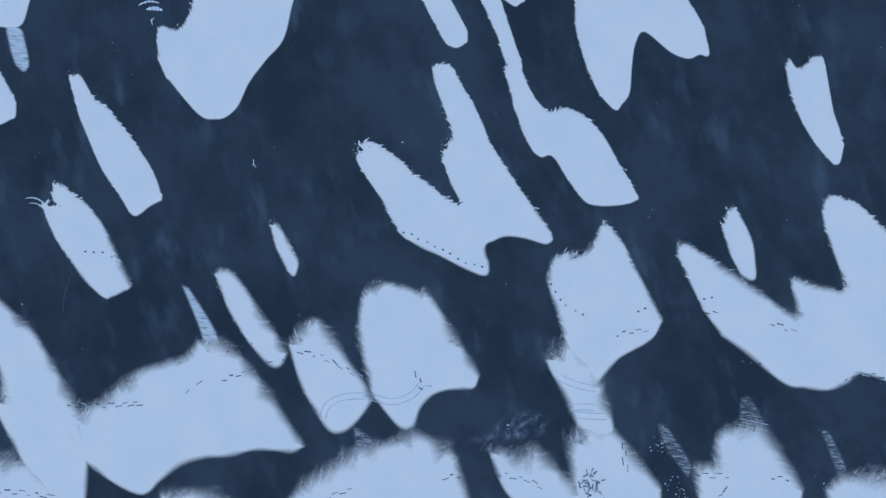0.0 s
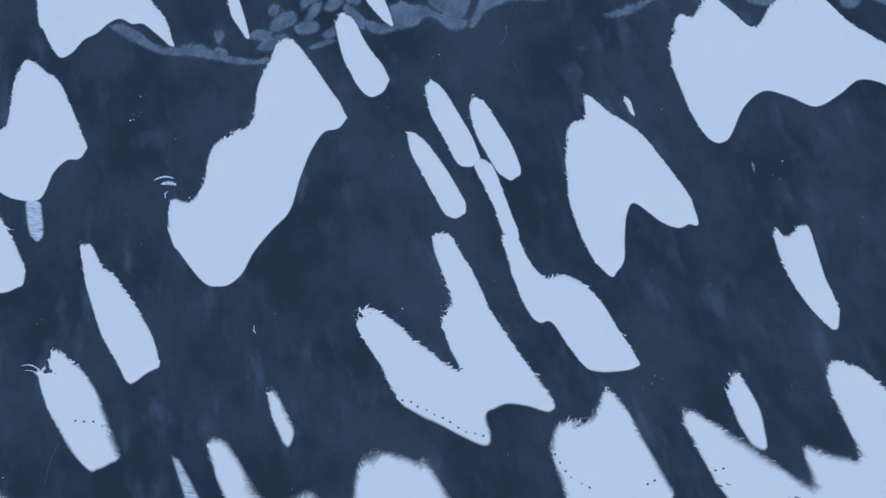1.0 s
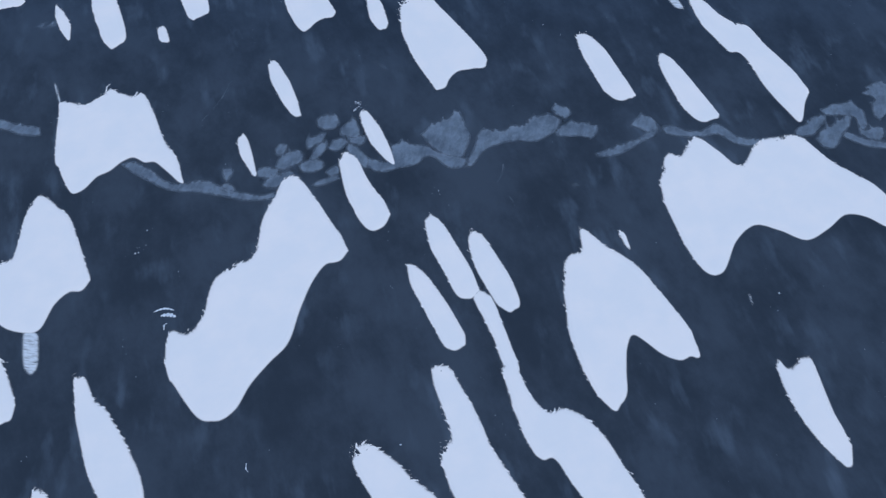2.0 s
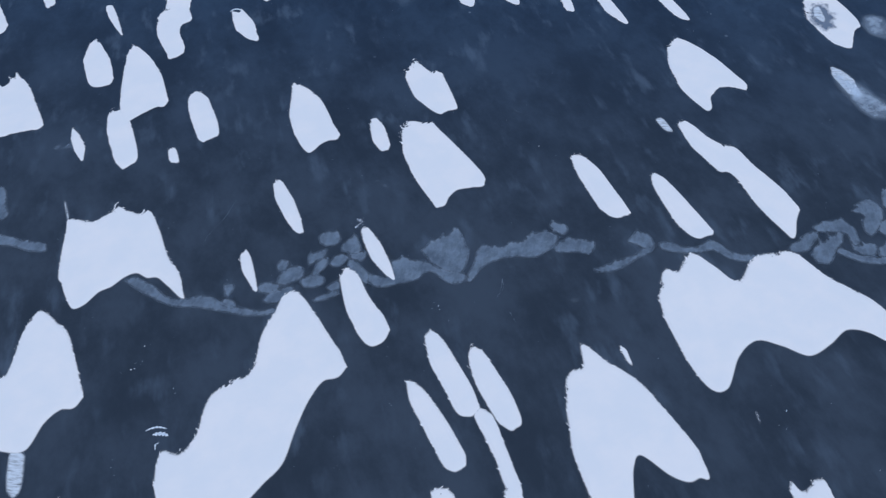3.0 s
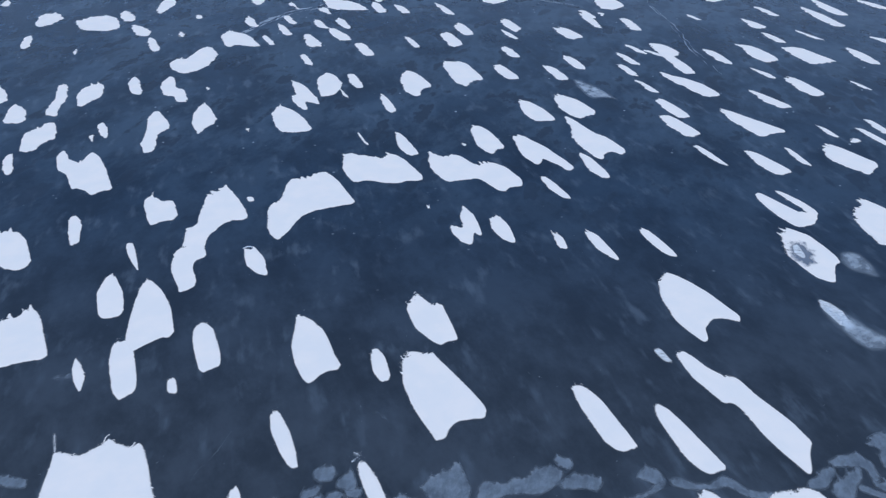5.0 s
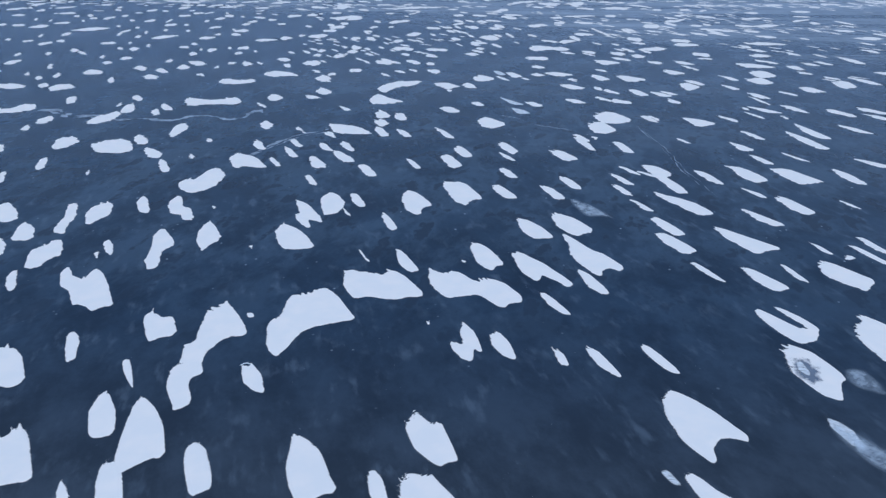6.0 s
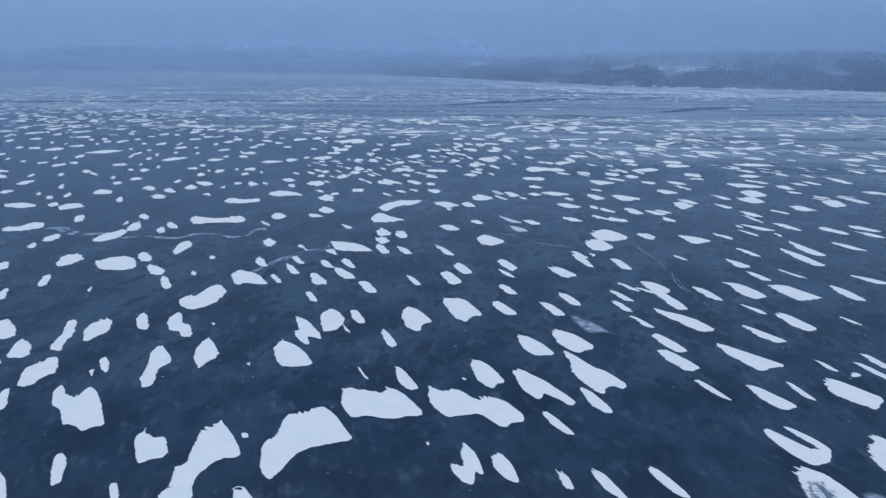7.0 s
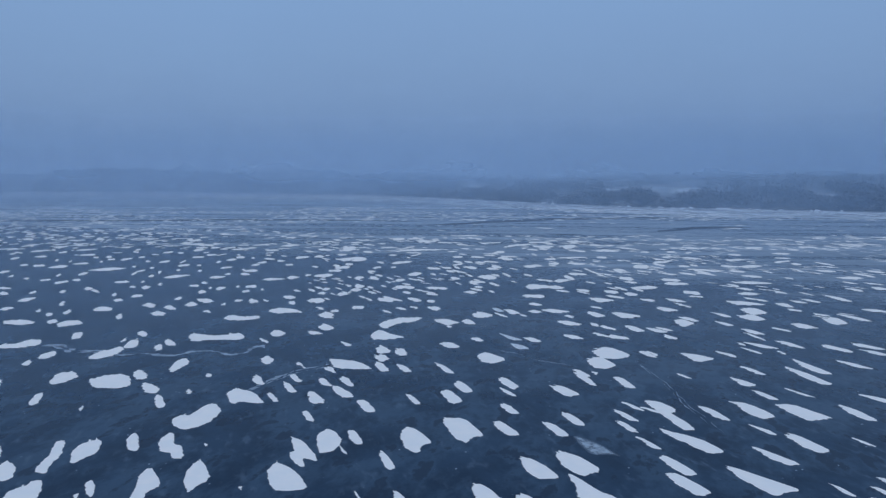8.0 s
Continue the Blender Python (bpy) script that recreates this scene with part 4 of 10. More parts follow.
snow_drift(-20.4, 180.8, -44.5, 5.77, (4.21, 1.85, 0.07, -2.08, -4.28, -5.47, -4.83, -4.28), (4.35, 4.75, 5.36, 4.52, 2.48, 0.16, -1.74, -4.13))
snow_drift(98.0, 154.8, -84.5, 1.82, (-2.58, -2.86, -2.37, -1.77, -0.88, 0.40, 1.74, 2.61), (-2.48, -0.59, 0.80, 1.59, 2.10, 2.58, 2.96, 2.67))
snow_drift(59.1, 173.6, -49.5, 14.00, (8.2, 5.5, 2.5, -1.6, -5.8, -9.0, -10.5, -8.2), (8.5, 10.0, 8.1, 4.8, -0.2, -0.6, -2.6, -6.6))
snow_drift(-62.9, 172.2, -89.5, 10.65, (1.0, -0.7, -1.6, -1.1, -8.6, -10.6, -9.7, -7.4, -5.5, -2.9), (1.9, 4.1, 5.9, 7.2, 8.3, 8.6, 7.6, 5.9, 2.8, -2.4))
snow_drift(55.6, 177.3, -64.5, 2.24, (-2.80, -3.33, -3.06, -2.73, -2.36, -1.47, -0.32, 1.04, 2.14, 2.88), (-2.68, -1.78, -0.45, 0.97, 1.87, 2.44, 2.85, 3.21, 3.51, 2.99))
snow_drift(-7.8, 186.4, -74.5, 2.19, (-3.6, -4.8, -4.6, -4.2, -3.6, -2.1, 1.0, 3.1), (-3.4, -0.4, 2.9, 4.2, 4.3, 4.4, 4.5, 3.2))
snow_drift(51.2, 180.5, -64.5, 1.63, (0.84, -0.75, -3.17, -4.07, -3.80, -3.26, -2.82, -1.16), (0.98, 2.63, 3.06, 3.59, 4.15, 4.10, 2.75, -0.93))
snow_drift(71.0, 174.6, -59.5, 4.83, (4.08, 1.50, -0.40, -2.71, -4.83, -5.74, -4.73, -4.07), (4.25, 4.73, 5.47, 4.78, 2.84, 0.55, -1.32, -3.89))
snow_drift(2.5, 188.9, -64.5, 4.77, (4.3, 1.7, -2.4, -5.0, -5.7, -5.8, -5.9, -4.1), (4.5, 6.3, 6.1, 5.7, 5.4, 4.3, 1.7, -3.7))
snow_drift(-35.4, 188.1, -69.5, 3.79, (3.2, -2.0, -5.5, -5.6, -4.8, -0.4, 3.6), (3.5, 4.9, 5.5, 5.6, 5.7, 5.5, 3.8))
snow_drift(19.2, 193.0, -34.5, 4.92, (3.69, 1.16, 0.13, -0.89, -1.79, -2.70, -3.52, -4.08, -4.17), (3.84, 3.76, 3.09, 2.10, 1.02, -0.30, -1.78, -3.19, -4.13))
snow_drift(-47.2, 188.4, -79.5, 3.25, (-3.51, -3.86, -4.38, -3.60, -2.26, -0.61, 0.89, 2.11, 3.79), (-3.39, -1.70, -0.43, 1.13, 2.81, 3.79, 3.98, 3.93, 3.89))
snow_drift(82.3, 176.8, -39.5, 10.04, (3.42, 0.92, -1.06, -2.66, -4.19, -5.56, -6.00, -3.94), (3.62, 4.82, 5.28, 5.20, 3.45, 0.81, -1.35, -3.74))
snow_drift(-28.4, 193.2, -69.5, 4.21, (-2.7, -5.0, -5.4, -5.9, -6.0, -4.8, -2.5, -0.3, 1.5, 2.8), (-2.4, 0.9, 4.6, 5.6, 5.9, 5.7, 5.5, 5.3, 5.2, 3.0))
snow_drift(-54.9, 188.8, -79.5, 10.63, (-4.9, -6.9, -7.6, -6.5, -4.7, -1.2, 2.7, 6.1), (-3.1, 2.1, 5.4, 4.8, 4.9, 5.9, 6.7, 6.3))
snow_drift(35.3, 194.0, -54.5, 5.73, (2.8, 1.2, -1.0, -3.7, -4.9, -5.0, -4.7, -4.5, -2.7), (2.9, 4.7, 4.8, 4.8, 4.9, 4.8, 3.6, 0.4, -2.4))
snow_drift(6.2, 197.6, -79.5, 4.27, (-2.0, -4.0, -4.5, -5.1, -5.7, -5.2, -3.4, 0.1, 2.3), (-1.7, 0.1, 3.0, 4.6, 5.2, 5.0, 4.8, 4.6, 2.6))
snow_drift(94.1, 175.3, -54.5, 8.86, (3.4, 0.5, -2.4, -5.1, -6.8, -6.4, -5.5, -3.6), (3.6, 4.7, 5.3, 5.8, 6.4, 6.1, -0.2, -3.4))
snow_drift(-77.3, 184.7, -69.5, 2.80, (-3.0, -5.1, -5.3, -5.5, -5.4, -4.1, -1.4, 1.0, 2.5), (-2.7, -0.5, 2.9, 5.0, 5.8, 5.5, 5.1, 4.9, 2.8))
snow_drift(-44.4, 197.0, -59.5, 2.47, (2.8, 0.8, -2.3, -4.4, -5.1, -5.0, -4.9, -3.1), (3.0, 4.8, 4.9, 5.1, 5.2, 4.2, 0.9, -2.9))
snow_drift(19.9, 201.6, -64.5, 4.25, (4.3, -0.2, -4.0, -5.2, -5.7, -6.0, -4.5), (4.5, 6.1, 5.7, 5.2, 4.4, 1.6, -4.2))
snow_drift(-95.8, 178.8, -69.5, 0.76, (0.26, -0.61, -0.83, -1.09, -1.38, -1.66, -1.93, -1.77, -1.52), (0.33, 0.58, 0.95, 1.41, 1.92, 1.90, 1.28, -0.36, -1.45))
snow_drift(-28.5, 203.3, -64.5, 2.68, (1.9, -2.9, -4.1, -4.5, -4.7, -4.9, -4.6, -3.2), (2.2, 3.5, 4.3, 4.8, 5.3, 4.6, 1.3, -3.0))
snow_drift(-72.0, 192.7, -64.5, 1.33, (-0.01, -0.51, -0.68, -0.84, -1.01, -1.15, -0.81), (0.03, 0.47, 1.15, 1.21, 0.50, -0.28, -0.78))
snow_drift(108.4, 174.9, -49.5, 7.88, (3.61, 1.60, -0.12, -1.84, -3.22, -4.27, -5.23, -5.96, -5.73), (3.86, 5.63, 5.36, 4.14, 2.52, 0.90, -1.04, -3.52, -5.61))
snow_drift(-35.2, 202.7, -59.5, 2.62, (1.6, -0.6, -2.9, -3.9, -4.1, -4.2, -4.4, -2.8), (1.7, 3.3, 3.8, 4.3, 4.9, 3.8, 0.1, -2.6))
snow_drift(-72.8, 193.5, -69.5, 1.47, (-0.01, -0.62, -0.82, -1.07, -1.35, -1.37, -1.08, -0.47, -0.06), (0.05, 0.37, 0.85, 1.34, 1.43, 1.16, 0.86, 0.62, 0.00))
snow_drift(54.7, 202.3, -44.5, 7.81, (3.24, 1.35, -0.30, -2.19, -4.06, -5.04, -3.73), (3.37, 5.13, 4.60, 2.53, 0.25, -1.71, -3.60))
snow_drift(44.0, 206.0, -59.5, 5.89, (4.65, 2.57, 0.34, -2.09, -4.69, -6.39, -6.18, -5.02), (4.86, 7.14, 6.02, 3.98, 1.58, -0.68, -2.79, -4.88))
snow_drift(91.1, 190.1, -44.5, 5.03, (2.28, 1.35, 0.24, -0.60, -1.55, -2.54, -3.49, -4.02, -4.37, -2.62), (2.40, 3.35, 4.50, 4.07, 3.16, 1.92, 0.72, -0.34, -1.51, -2.45))
snow_drift(-117.0, 175.5, -79.5, 3.15, (-2.19, -4.57, -4.52, -3.78, -2.29, -0.47, 1.21, 2.58, 4.21), (-1.96, -0.85, 0.49, 1.71, 3.06, 4.40, 5.25, 5.26, 4.35))
snow_drift(-44.6, 206.7, -69.5, 2.53, (-2.6, -4.2, -4.5, -4.8, -4.9, -3.6, 0.3, 3.0), (-2.4, -0.3, 2.8, 4.2, 4.5, 4.7, 4.8, 3.2))
snow_drift(-55.5, 204.4, -64.5, 2.58, (-2.1, -2.9, -3.9, -4.3, -4.7, -5.2, -5.6, -4.8, -4.0), (-1.8, 2.4, 3.5, 4.3, 4.7, 5.2, 5.0, 3.7, -3.6))
snow_drift(-84.7, 196.7, -59.5, 4.12, (-3.3, -5.0, -5.4, -5.7, -5.9, -5.1, -3.6, -1.9, -0.6, 1.7), (-2.8, 2.9, 4.3, 4.8, 5.0, 5.2, 5.0, 4.1, 2.8, 2.0))
snow_drift(44.0, 212.5, -64.5, 2.69, (1.8, 0.0, -2.7, -3.9, -4.1, -4.1, -4.0, -2.5), (2.0, 3.6, 3.9, 4.3, 4.3, 3.0, -0.2, -2.3))
snow_drift(101.9, 192.2, -69.5, 1.64, (0.8, -1.0, -3.8, -4.6, -2.6, 1.4, 4.4), (0.9, 2.9, 3.5, 4.2, 4.9, 5.3, 4.5))
snow_drift(-112.2, 186.5, -69.5, 2.39, (0.8, -4.2, -5.3, -5.8, -5.9, -6.0, -5.3, -3.0, 1.6), (1.3, 3.3, 4.2, 5.1, 5.2, 4.7, 4.3, 3.8, 1.9))
snow_drift(1.1, 217.9, -74.5, 2.90, (-5.8, -7.3, -6.5, -5.5, -4.2, -1.9, 2.2, 4.9), (-5.5, -0.0, 3.9, 5.5, 5.9, 6.3, 6.6, 5.1))
snow_drift(48.2, 212.5, -54.5, 2.17, (1.01, 0.59, -0.06, -0.85, -1.61, -1.78, -0.81, 0.00), (1.07, 1.52, 1.38, 1.20, 1.02, 0.85, 0.48, 0.06))
snow_drift(-12.1, 218.1, -79.5, 3.90, (-4.0, -5.2, -4.9, -4.4, -3.8, -2.4, -0.1, 2.0, 3.3), (-3.7, -1.7, 1.3, 3.5, 4.5, 4.6, 4.7, 4.8, 3.5))
snow_drift(-35.6, 216.7, -59.5, 2.64, (-1.47, -2.81, -2.86, -2.80, -2.75, -2.71, -1.22), (-1.35, 0.48, 3.32, 4.10, 2.31, 0.23, -1.11))
snow_drift(-19.4, 219.7, -79.5, 3.76, (-3.1, -5.0, -5.2, -5.4, -5.2, -3.8, -0.9, 1.5, 3.1), (-2.8, -0.5, 3.1, 4.6, 5.3, 5.3, 5.2, 5.2, 3.4))
snow_drift(90.6, 202.5, -79.5, 4.08, (2.3, -2.2, -5.1, -4.0, -2.3, 0.4, 2.7), (2.5, 3.8, 4.2, 4.1, 4.1, 3.8, 2.9))
snow_drift(75.1, 209.0, -89.5, 2.72, (-2.88, -3.20, -2.74, -2.18, -1.49, -0.47, 0.87, 2.01, 2.77), (-2.78, -1.60, 0.18, 1.21, 1.94, 2.41, 2.84, 3.18, 2.84))
snow_drift(-72.3, 210.0, -64.5, 2.00, (-0.13, -0.81, -1.06, -1.36, -1.65, -1.49, -0.60, 0.08), (-0.07, 0.59, 1.48, 1.64, 1.36, 1.06, 0.82, 0.14))
snow_drift(121.8, 186.4, -74.5, 5.44, (-4.62, -5.41, -4.49, -3.37, -1.50, 0.82, 2.82, 4.14), (-4.35, 0.38, 2.75, 3.87, 4.35, 4.80, 5.17, 4.26))
snow_drift(-30.8, 222.5, -54.5, 9.43, (-0.8, -3.4, -7.3, -9.2, -8.1, -6.5, -4.1, -2.0, 1.4), (-0.3, 2.7, 3.9, 5.4, 6.7, 7.8, 8.8, 7.8, 2.0))
snow_drift(-99.3, 203.2, -49.5, 11.57, (1.0, -5.0, -6.7, -7.3, -8.0, -8.0, -7.0, -5.8, -2.8), (1.6, 4.1, 5.3, 6.7, 8.0, 8.1, 6.6, 1.8, -2.2))
snow_drift(-46.2, 222.2, -79.5, 3.02, (-2.42, -2.61, -2.89, -2.99, -1.98, -0.23, 1.53, 2.97, 3.92), (-2.36, -1.41, -0.37, 0.54, 1.55, 2.56, 3.48, 4.16, 3.98))
snow_drift(52.8, 224.0, -54.5, 11.15, (2.1, -0.3, -2.0, -4.2, -5.6, -6.1, -6.1, -6.1, -4.3), (2.3, 4.7, 5.6, 5.5, 5.2, 4.5, 2.3, -1.4, -4.0))
snow_drift(-93.7, 210.4, -69.5, 4.03, (-2.6, -4.6, -5.3, -6.2, -5.6, -4.0, -2.2, -0.7, 1.3), (-2.3, 0.6, 3.5, 4.8, 5.0, 5.3, 5.4, 4.8, 1.6))
snow_drift(16.4, 230.6, -64.5, 8.77, (2.5, -0.9, -4.0, -5.7, -6.6, -7.1, -4.0, 1.7), (3.0, 5.3, 6.2, 6.0, 5.5, 4.9, 4.0, 2.0))
snow_drift(-20.2, 230.7, -54.5, 5.63, (2.89, 0.18, -2.24, -3.24, -3.51, -3.77, -3.98, -2.99), (3.05, 4.04, 3.76, 3.42, 2.95, 1.63, -1.04, -2.87))
snow_drift(-58.7, 228.0, -64.5, 4.17, (0.3, -1.8, -3.0, -4.3, -5.5, -5.2, -0.3), (0.5, 3.8, 5.1, 4.3, 3.2, 2.2, -0.0))
snow_drift(-115.8, 206.7, -84.5, 7.64, (-4.3, -6.2, -6.5, -6.9, -6.9, -6.2, -4.3, -2.8, -0.5), (-4.0, -0.6, 3.3, 5.2, 6.3, 5.5, 3.8, 1.6, -0.2))
snow_drift(98.9, 215.3, -59.5, 3.75, (3.23, 0.99, -0.41, -2.12, -3.93, -5.10, -4.83, -3.25), (3.36, 4.03, 5.05, 4.84, 3.17, 0.99, -0.80, -3.08))
snow_drift(113.6, 208.7, -54.5, 10.29, (6.4, 3.2, 0.1, -2.9, -5.6, -7.9, -9.8, -10.2), (6.7, 8.4, 8.2, 5.2, 1.7, -2.2, -6.3, -10.0))
snow_drift(-85.8, 221.7, -74.5, 5.35, (3.5, -1.4, -5.7, -7.4, -8.5, -8.8, -6.7, -3.4), (5.4, 7.2, 7.7, 6.1, 3.9, 1.8, -0.0, -2.9))
snow_drift(-14.1, 238.7, -64.5, 5.14, (2.2, -1.1, -2.8, -3.7, -4.2, -4.6, -4.9, -3.6), (2.4, 3.8, 4.2, 4.6, 3.6, 1.0, -1.7, -3.4))
snow_drift(-133.1, 200.7, -84.5, 5.07, (-3.00, -3.33, -3.83, -4.43, -4.44, -3.76, -2.02, -0.46, 0.80, 2.69), (-2.86, -0.99, -0.13, 0.94, 2.14, 3.39, 4.32, 4.82, 3.83, 2.87))
snow_drift(-21.2, 241.8, -69.5, 5.19, (3.4, 1.0, -2.4, -3.9, -4.4, -4.7, -4.9, -3.8, 1.9), (3.6, 4.4, 4.9, 4.7, 4.5, 4.3, 4.1, 3.1, 2.3))
snow_drift(59.2, 236.8, -44.5, 14.69, (1.2, -1.4, -3.3, -5.5, -6.5, -6.5, -6.4, -6.4, -4.1), (1.5, 4.4, 5.7, 6.2, 6.5, 5.8, 3.1, -1.0, -3.8))
snow_drift(71.7, 236.1, -54.5, 4.89, (2.93, 1.04, -0.16, -1.65, -3.28, -4.18, -4.22, -3.81, -3.54), (3.08, 3.80, 4.88, 4.31, 3.02, 1.30, -0.25, -1.52, -3.41))
snow_drift(73.7, 236.8, -49.5, 3.99, (2.61, 1.93, 1.20, 0.14, -1.27, -1.97, -2.57, -2.96, -2.95, -2.71), (2.70, 2.92, 2.96, 2.61, 2.02, 1.39, 0.25, -1.18, -1.99, -2.60))
snow_drift(88.0, 232.0, -79.5, 8.14, (3.5, -4.5, -6.0, -5.1, -4.2, -2.8, -0.9, 1.0, 2.3), (4.1, 4.9, 5.8, 5.5, 5.0, 4.6, 4.3, 3.5, 2.4))
snow_drift(2.9, 249.2, -69.5, 5.67, (-2.4, -4.0, -4.3, -4.5, -4.5, -2.5, 2.2), (-2.2, 2.8, 4.5, 4.5, 4.3, 4.1, 2.4))
snow_drift(119.9, 218.7, -64.5, 7.86, (4.8, 2.6, -0.5, -2.8, -4.8, -6.6, -8.3, -9.5, -9.5), (5.2, 6.9, 7.3, 7.6, 5.5, 1.2, -2.9, -6.7, -9.4))
snow_drift(-35.2, 250.7, -54.5, 2.39, (1.92, 0.79, -0.95, -3.06, -4.80, -4.95, -1.39, 0.98), (2.07, 3.64, 3.52, 3.37, 3.20, 3.05, 2.27, 1.14))
snow_drift(99.1, 236.0, -94.5, 5.13, (-3.37, -3.73, -3.54, -2.39, -1.37, -0.57, 0.59, 3.03), (-3.20, -1.27, -0.18, 1.29, 3.04, 3.90, 3.81, 3.25))
snow_drift(13.8, 258.0, -59.5, 3.83, (1.50, -1.66, -2.23, -2.72, -2.87, -3.02, -3.17, -3.30, -2.91, -2.34), (1.79, 2.37, 2.84, 2.95, 3.07, 3.19, 2.60, 1.34, -0.79, -2.22))
snow_drift(34.7, 257.5, -54.5, 4.42, (1.70, -1.41, -2.87, -3.41, -3.53, -3.64, -3.71, -2.46), (1.89, 3.14, 3.39, 3.67, 3.74, 2.64, -0.36, -2.32))
snow_drift(135.2, 221.8, -64.5, 3.62, (0.9, -0.1, -1.6, -3.4, -5.4, -6.0, -5.6, -4.3, -3.4, -0.9), (1.2, 3.6, 4.0, 4.5, 5.1, 5.7, 5.7, 5.1, 2.1, -0.5))
snow_drift(-137.3, 224.3, -74.5, 2.51, (0.2, -1.5, -4.0, -5.0, -4.7, -3.3, -2.1, -1.1, 0.9), (0.4, 2.2, 2.7, 3.2, 3.8, 3.7, 3.0, 1.8, 1.1))
snow_drift(-66.9, 256.2, -69.5, 2.22, (-3.32, -4.12, -4.43, -4.47, -3.29, -1.97, -1.17, -0.45, 0.35, 2.99), (-3.05, -0.63, 0.26, 1.02, 1.96, 3.34, 4.43, 4.39, 4.09, 3.31))
snow_drift(110.1, 240.8, -69.5, 2.19, (2.4, -0.4, -3.5, -5.0, -4.2, -1.8, 0.2), (2.7, 4.1, 4.6, 4.9, 3.7, 2.4, 0.5))
snow_drift(-117.5, 238.1, -64.5, 10.99, (3.6, 1.3, -1.6, -3.1, -4.2, -6.2, -7.7, -3.9), (5.6, 6.7, 7.5, 6.8, 5.6, 3.5, 0.2, -3.4))
snow_drift(-21.4, 264.7, -84.5, 12.39, (-0.7, -5.3, -9.7, -8.4, -3.7, -0.9, 1.1, 2.3), (0.0, 5.2, 6.2, 6.5, 6.3, 5.6, 4.7, 4.1))
snow_drift(119.5, 237.5, -44.5, 4.06, (1.47, 1.02, 0.60, 0.04, -0.75, -1.22, -1.59, -1.78, -1.62), (1.54, 1.73, 1.67, 1.35, 0.96, 0.42, -0.52, -1.10, -1.47))
snow_drift(-102.4, 245.6, -69.5, 2.76, (-1.0, -2.9, -3.6, -4.4, -5.1, -4.3, -0.7, 1.8), (-0.8, 1.2, 3.5, 4.3, 4.1, 3.9, 3.7, 1.9))
snow_drift(50.9, 262.3, -84.5, 5.95, (-2.60, -3.86, -3.79, -3.70, -3.61, -2.81, -1.24, 0.80, 2.15), (-2.43, -0.79, 1.68, 3.22, 3.85, 3.75, 3.66, 3.58, 2.30))
snow_drift(68.0, 261.5, -64.5, 6.16, (-0.5, -2.5, -3.8, -4.2, -4.6, -4.1, -1.4, -0.1, 0.5), (-0.0, 0.9, 1.5, 2.3, 3.9, 4.1, 3.9, 3.3, 1.4))
snow_drift(-136.2, 234.5, -69.5, 4.93, (2.6, -2.2, -3.7, -4.6, -5.3, -5.9, -5.6, -3.4, -0.8), (3.0, 4.5, 4.7, 5.0, 4.9, 4.1, 2.8, 1.7, -0.5))
snow_drift(62.5, 265.4, -74.5, 3.60, (-1.60, -3.42, -4.09, -4.19, -4.28, -3.63, -1.83, -0.42, 0.49, 1.47), (-0.75, -0.03, 0.71, 1.38, 2.47, 3.89, 4.04, 4.00, 3.59, 1.85))
snow_drift(-101.1, 253.2, -64.5, 3.50, (-3.1, -5.0, -5.2, -5.5, -5.1, -3.7, -0.8, 1.5, 3.0), (-2.8, -0.1, 3.7, 5.0, 5.4, 5.3, 5.2, 5.2, 3.3))
snow_drift(110.8, 250.5, -69.5, 2.45, (1.21, 0.32, -0.55, -1.46, -2.21, -2.19, -1.95, -1.44), (1.43, 1.92, 2.17, 2.17, 1.42, 0.48, -0.45, -1.31))
snow_drift(116.9, 248.2, -64.5, 4.48, (1.0, -4.8, -6.8, -4.9, -3.0, -0.2, 4.8), (1.2, 3.1, 4.2, 4.8, 5.4, 5.6, 5.0))
snow_drift(-50.2, 269.7, -64.5, 4.62, (1.41, -3.23, -3.96, -3.50, -2.89, -2.23, -1.08, 0.85, 2.27), (1.74, 2.36, 3.11, 3.13, 3.16, 3.19, 3.22, 2.85, 2.37))
snow_drift(-114.4, 250.9, -69.5, 4.50, (2.7, -0.2, -4.5, -6.4, -7.0, -7.2, -7.3, -5.9, 0.1), (3.1, 5.4, 5.8, 6.2, 6.6, 6.2, 4.7, 3.4, 0.7))
snow_drift(88.1, 261.5, -79.5, 3.82, (0.38, -1.66, -2.93, -3.43, -3.83, -3.36, -0.75, 0.10), (0.63, 1.71, 2.01, 2.39, 3.19, 2.99, 2.51, 0.82))
snow_drift(-64.7, 268.6, -69.5, 5.98, (0.5, -2.3, -3.7, -5.4, -6.3, -5.1, -2.0, 0.1), (0.7, 2.4, 5.0, 5.6, 4.8, 3.8, 3.0, 0.4))
snow_drift(-86.9, 262.5, -49.5, 19.39, (-0.5, -6.1, -9.9, -10.9, -5.6, -2.1, -1.2, -0.8, -0.3, 1.0), (-0.0, 1.9, 2.4, 3.0, 4.5, 7.1, 9.5, 9.1, 6.8, 1.6))
snow_drift(128.7, 249.7, -64.5, 4.65, (0.6, -1.6, -3.4, -5.0, -6.0, -5.6, -4.8, -3.6), (1.6, 3.3, 5.2, 5.7, 4.1, 1.6, -0.8, -3.3))
snow_drift(3.1, 281.6, -39.5, 3.18, (1.15, 0.43, -0.31, -1.07, -1.64, -1.75, -1.72, -1.41), (1.34, 1.55, 1.68, 1.62, 0.98, 0.16, -0.58, -1.31))
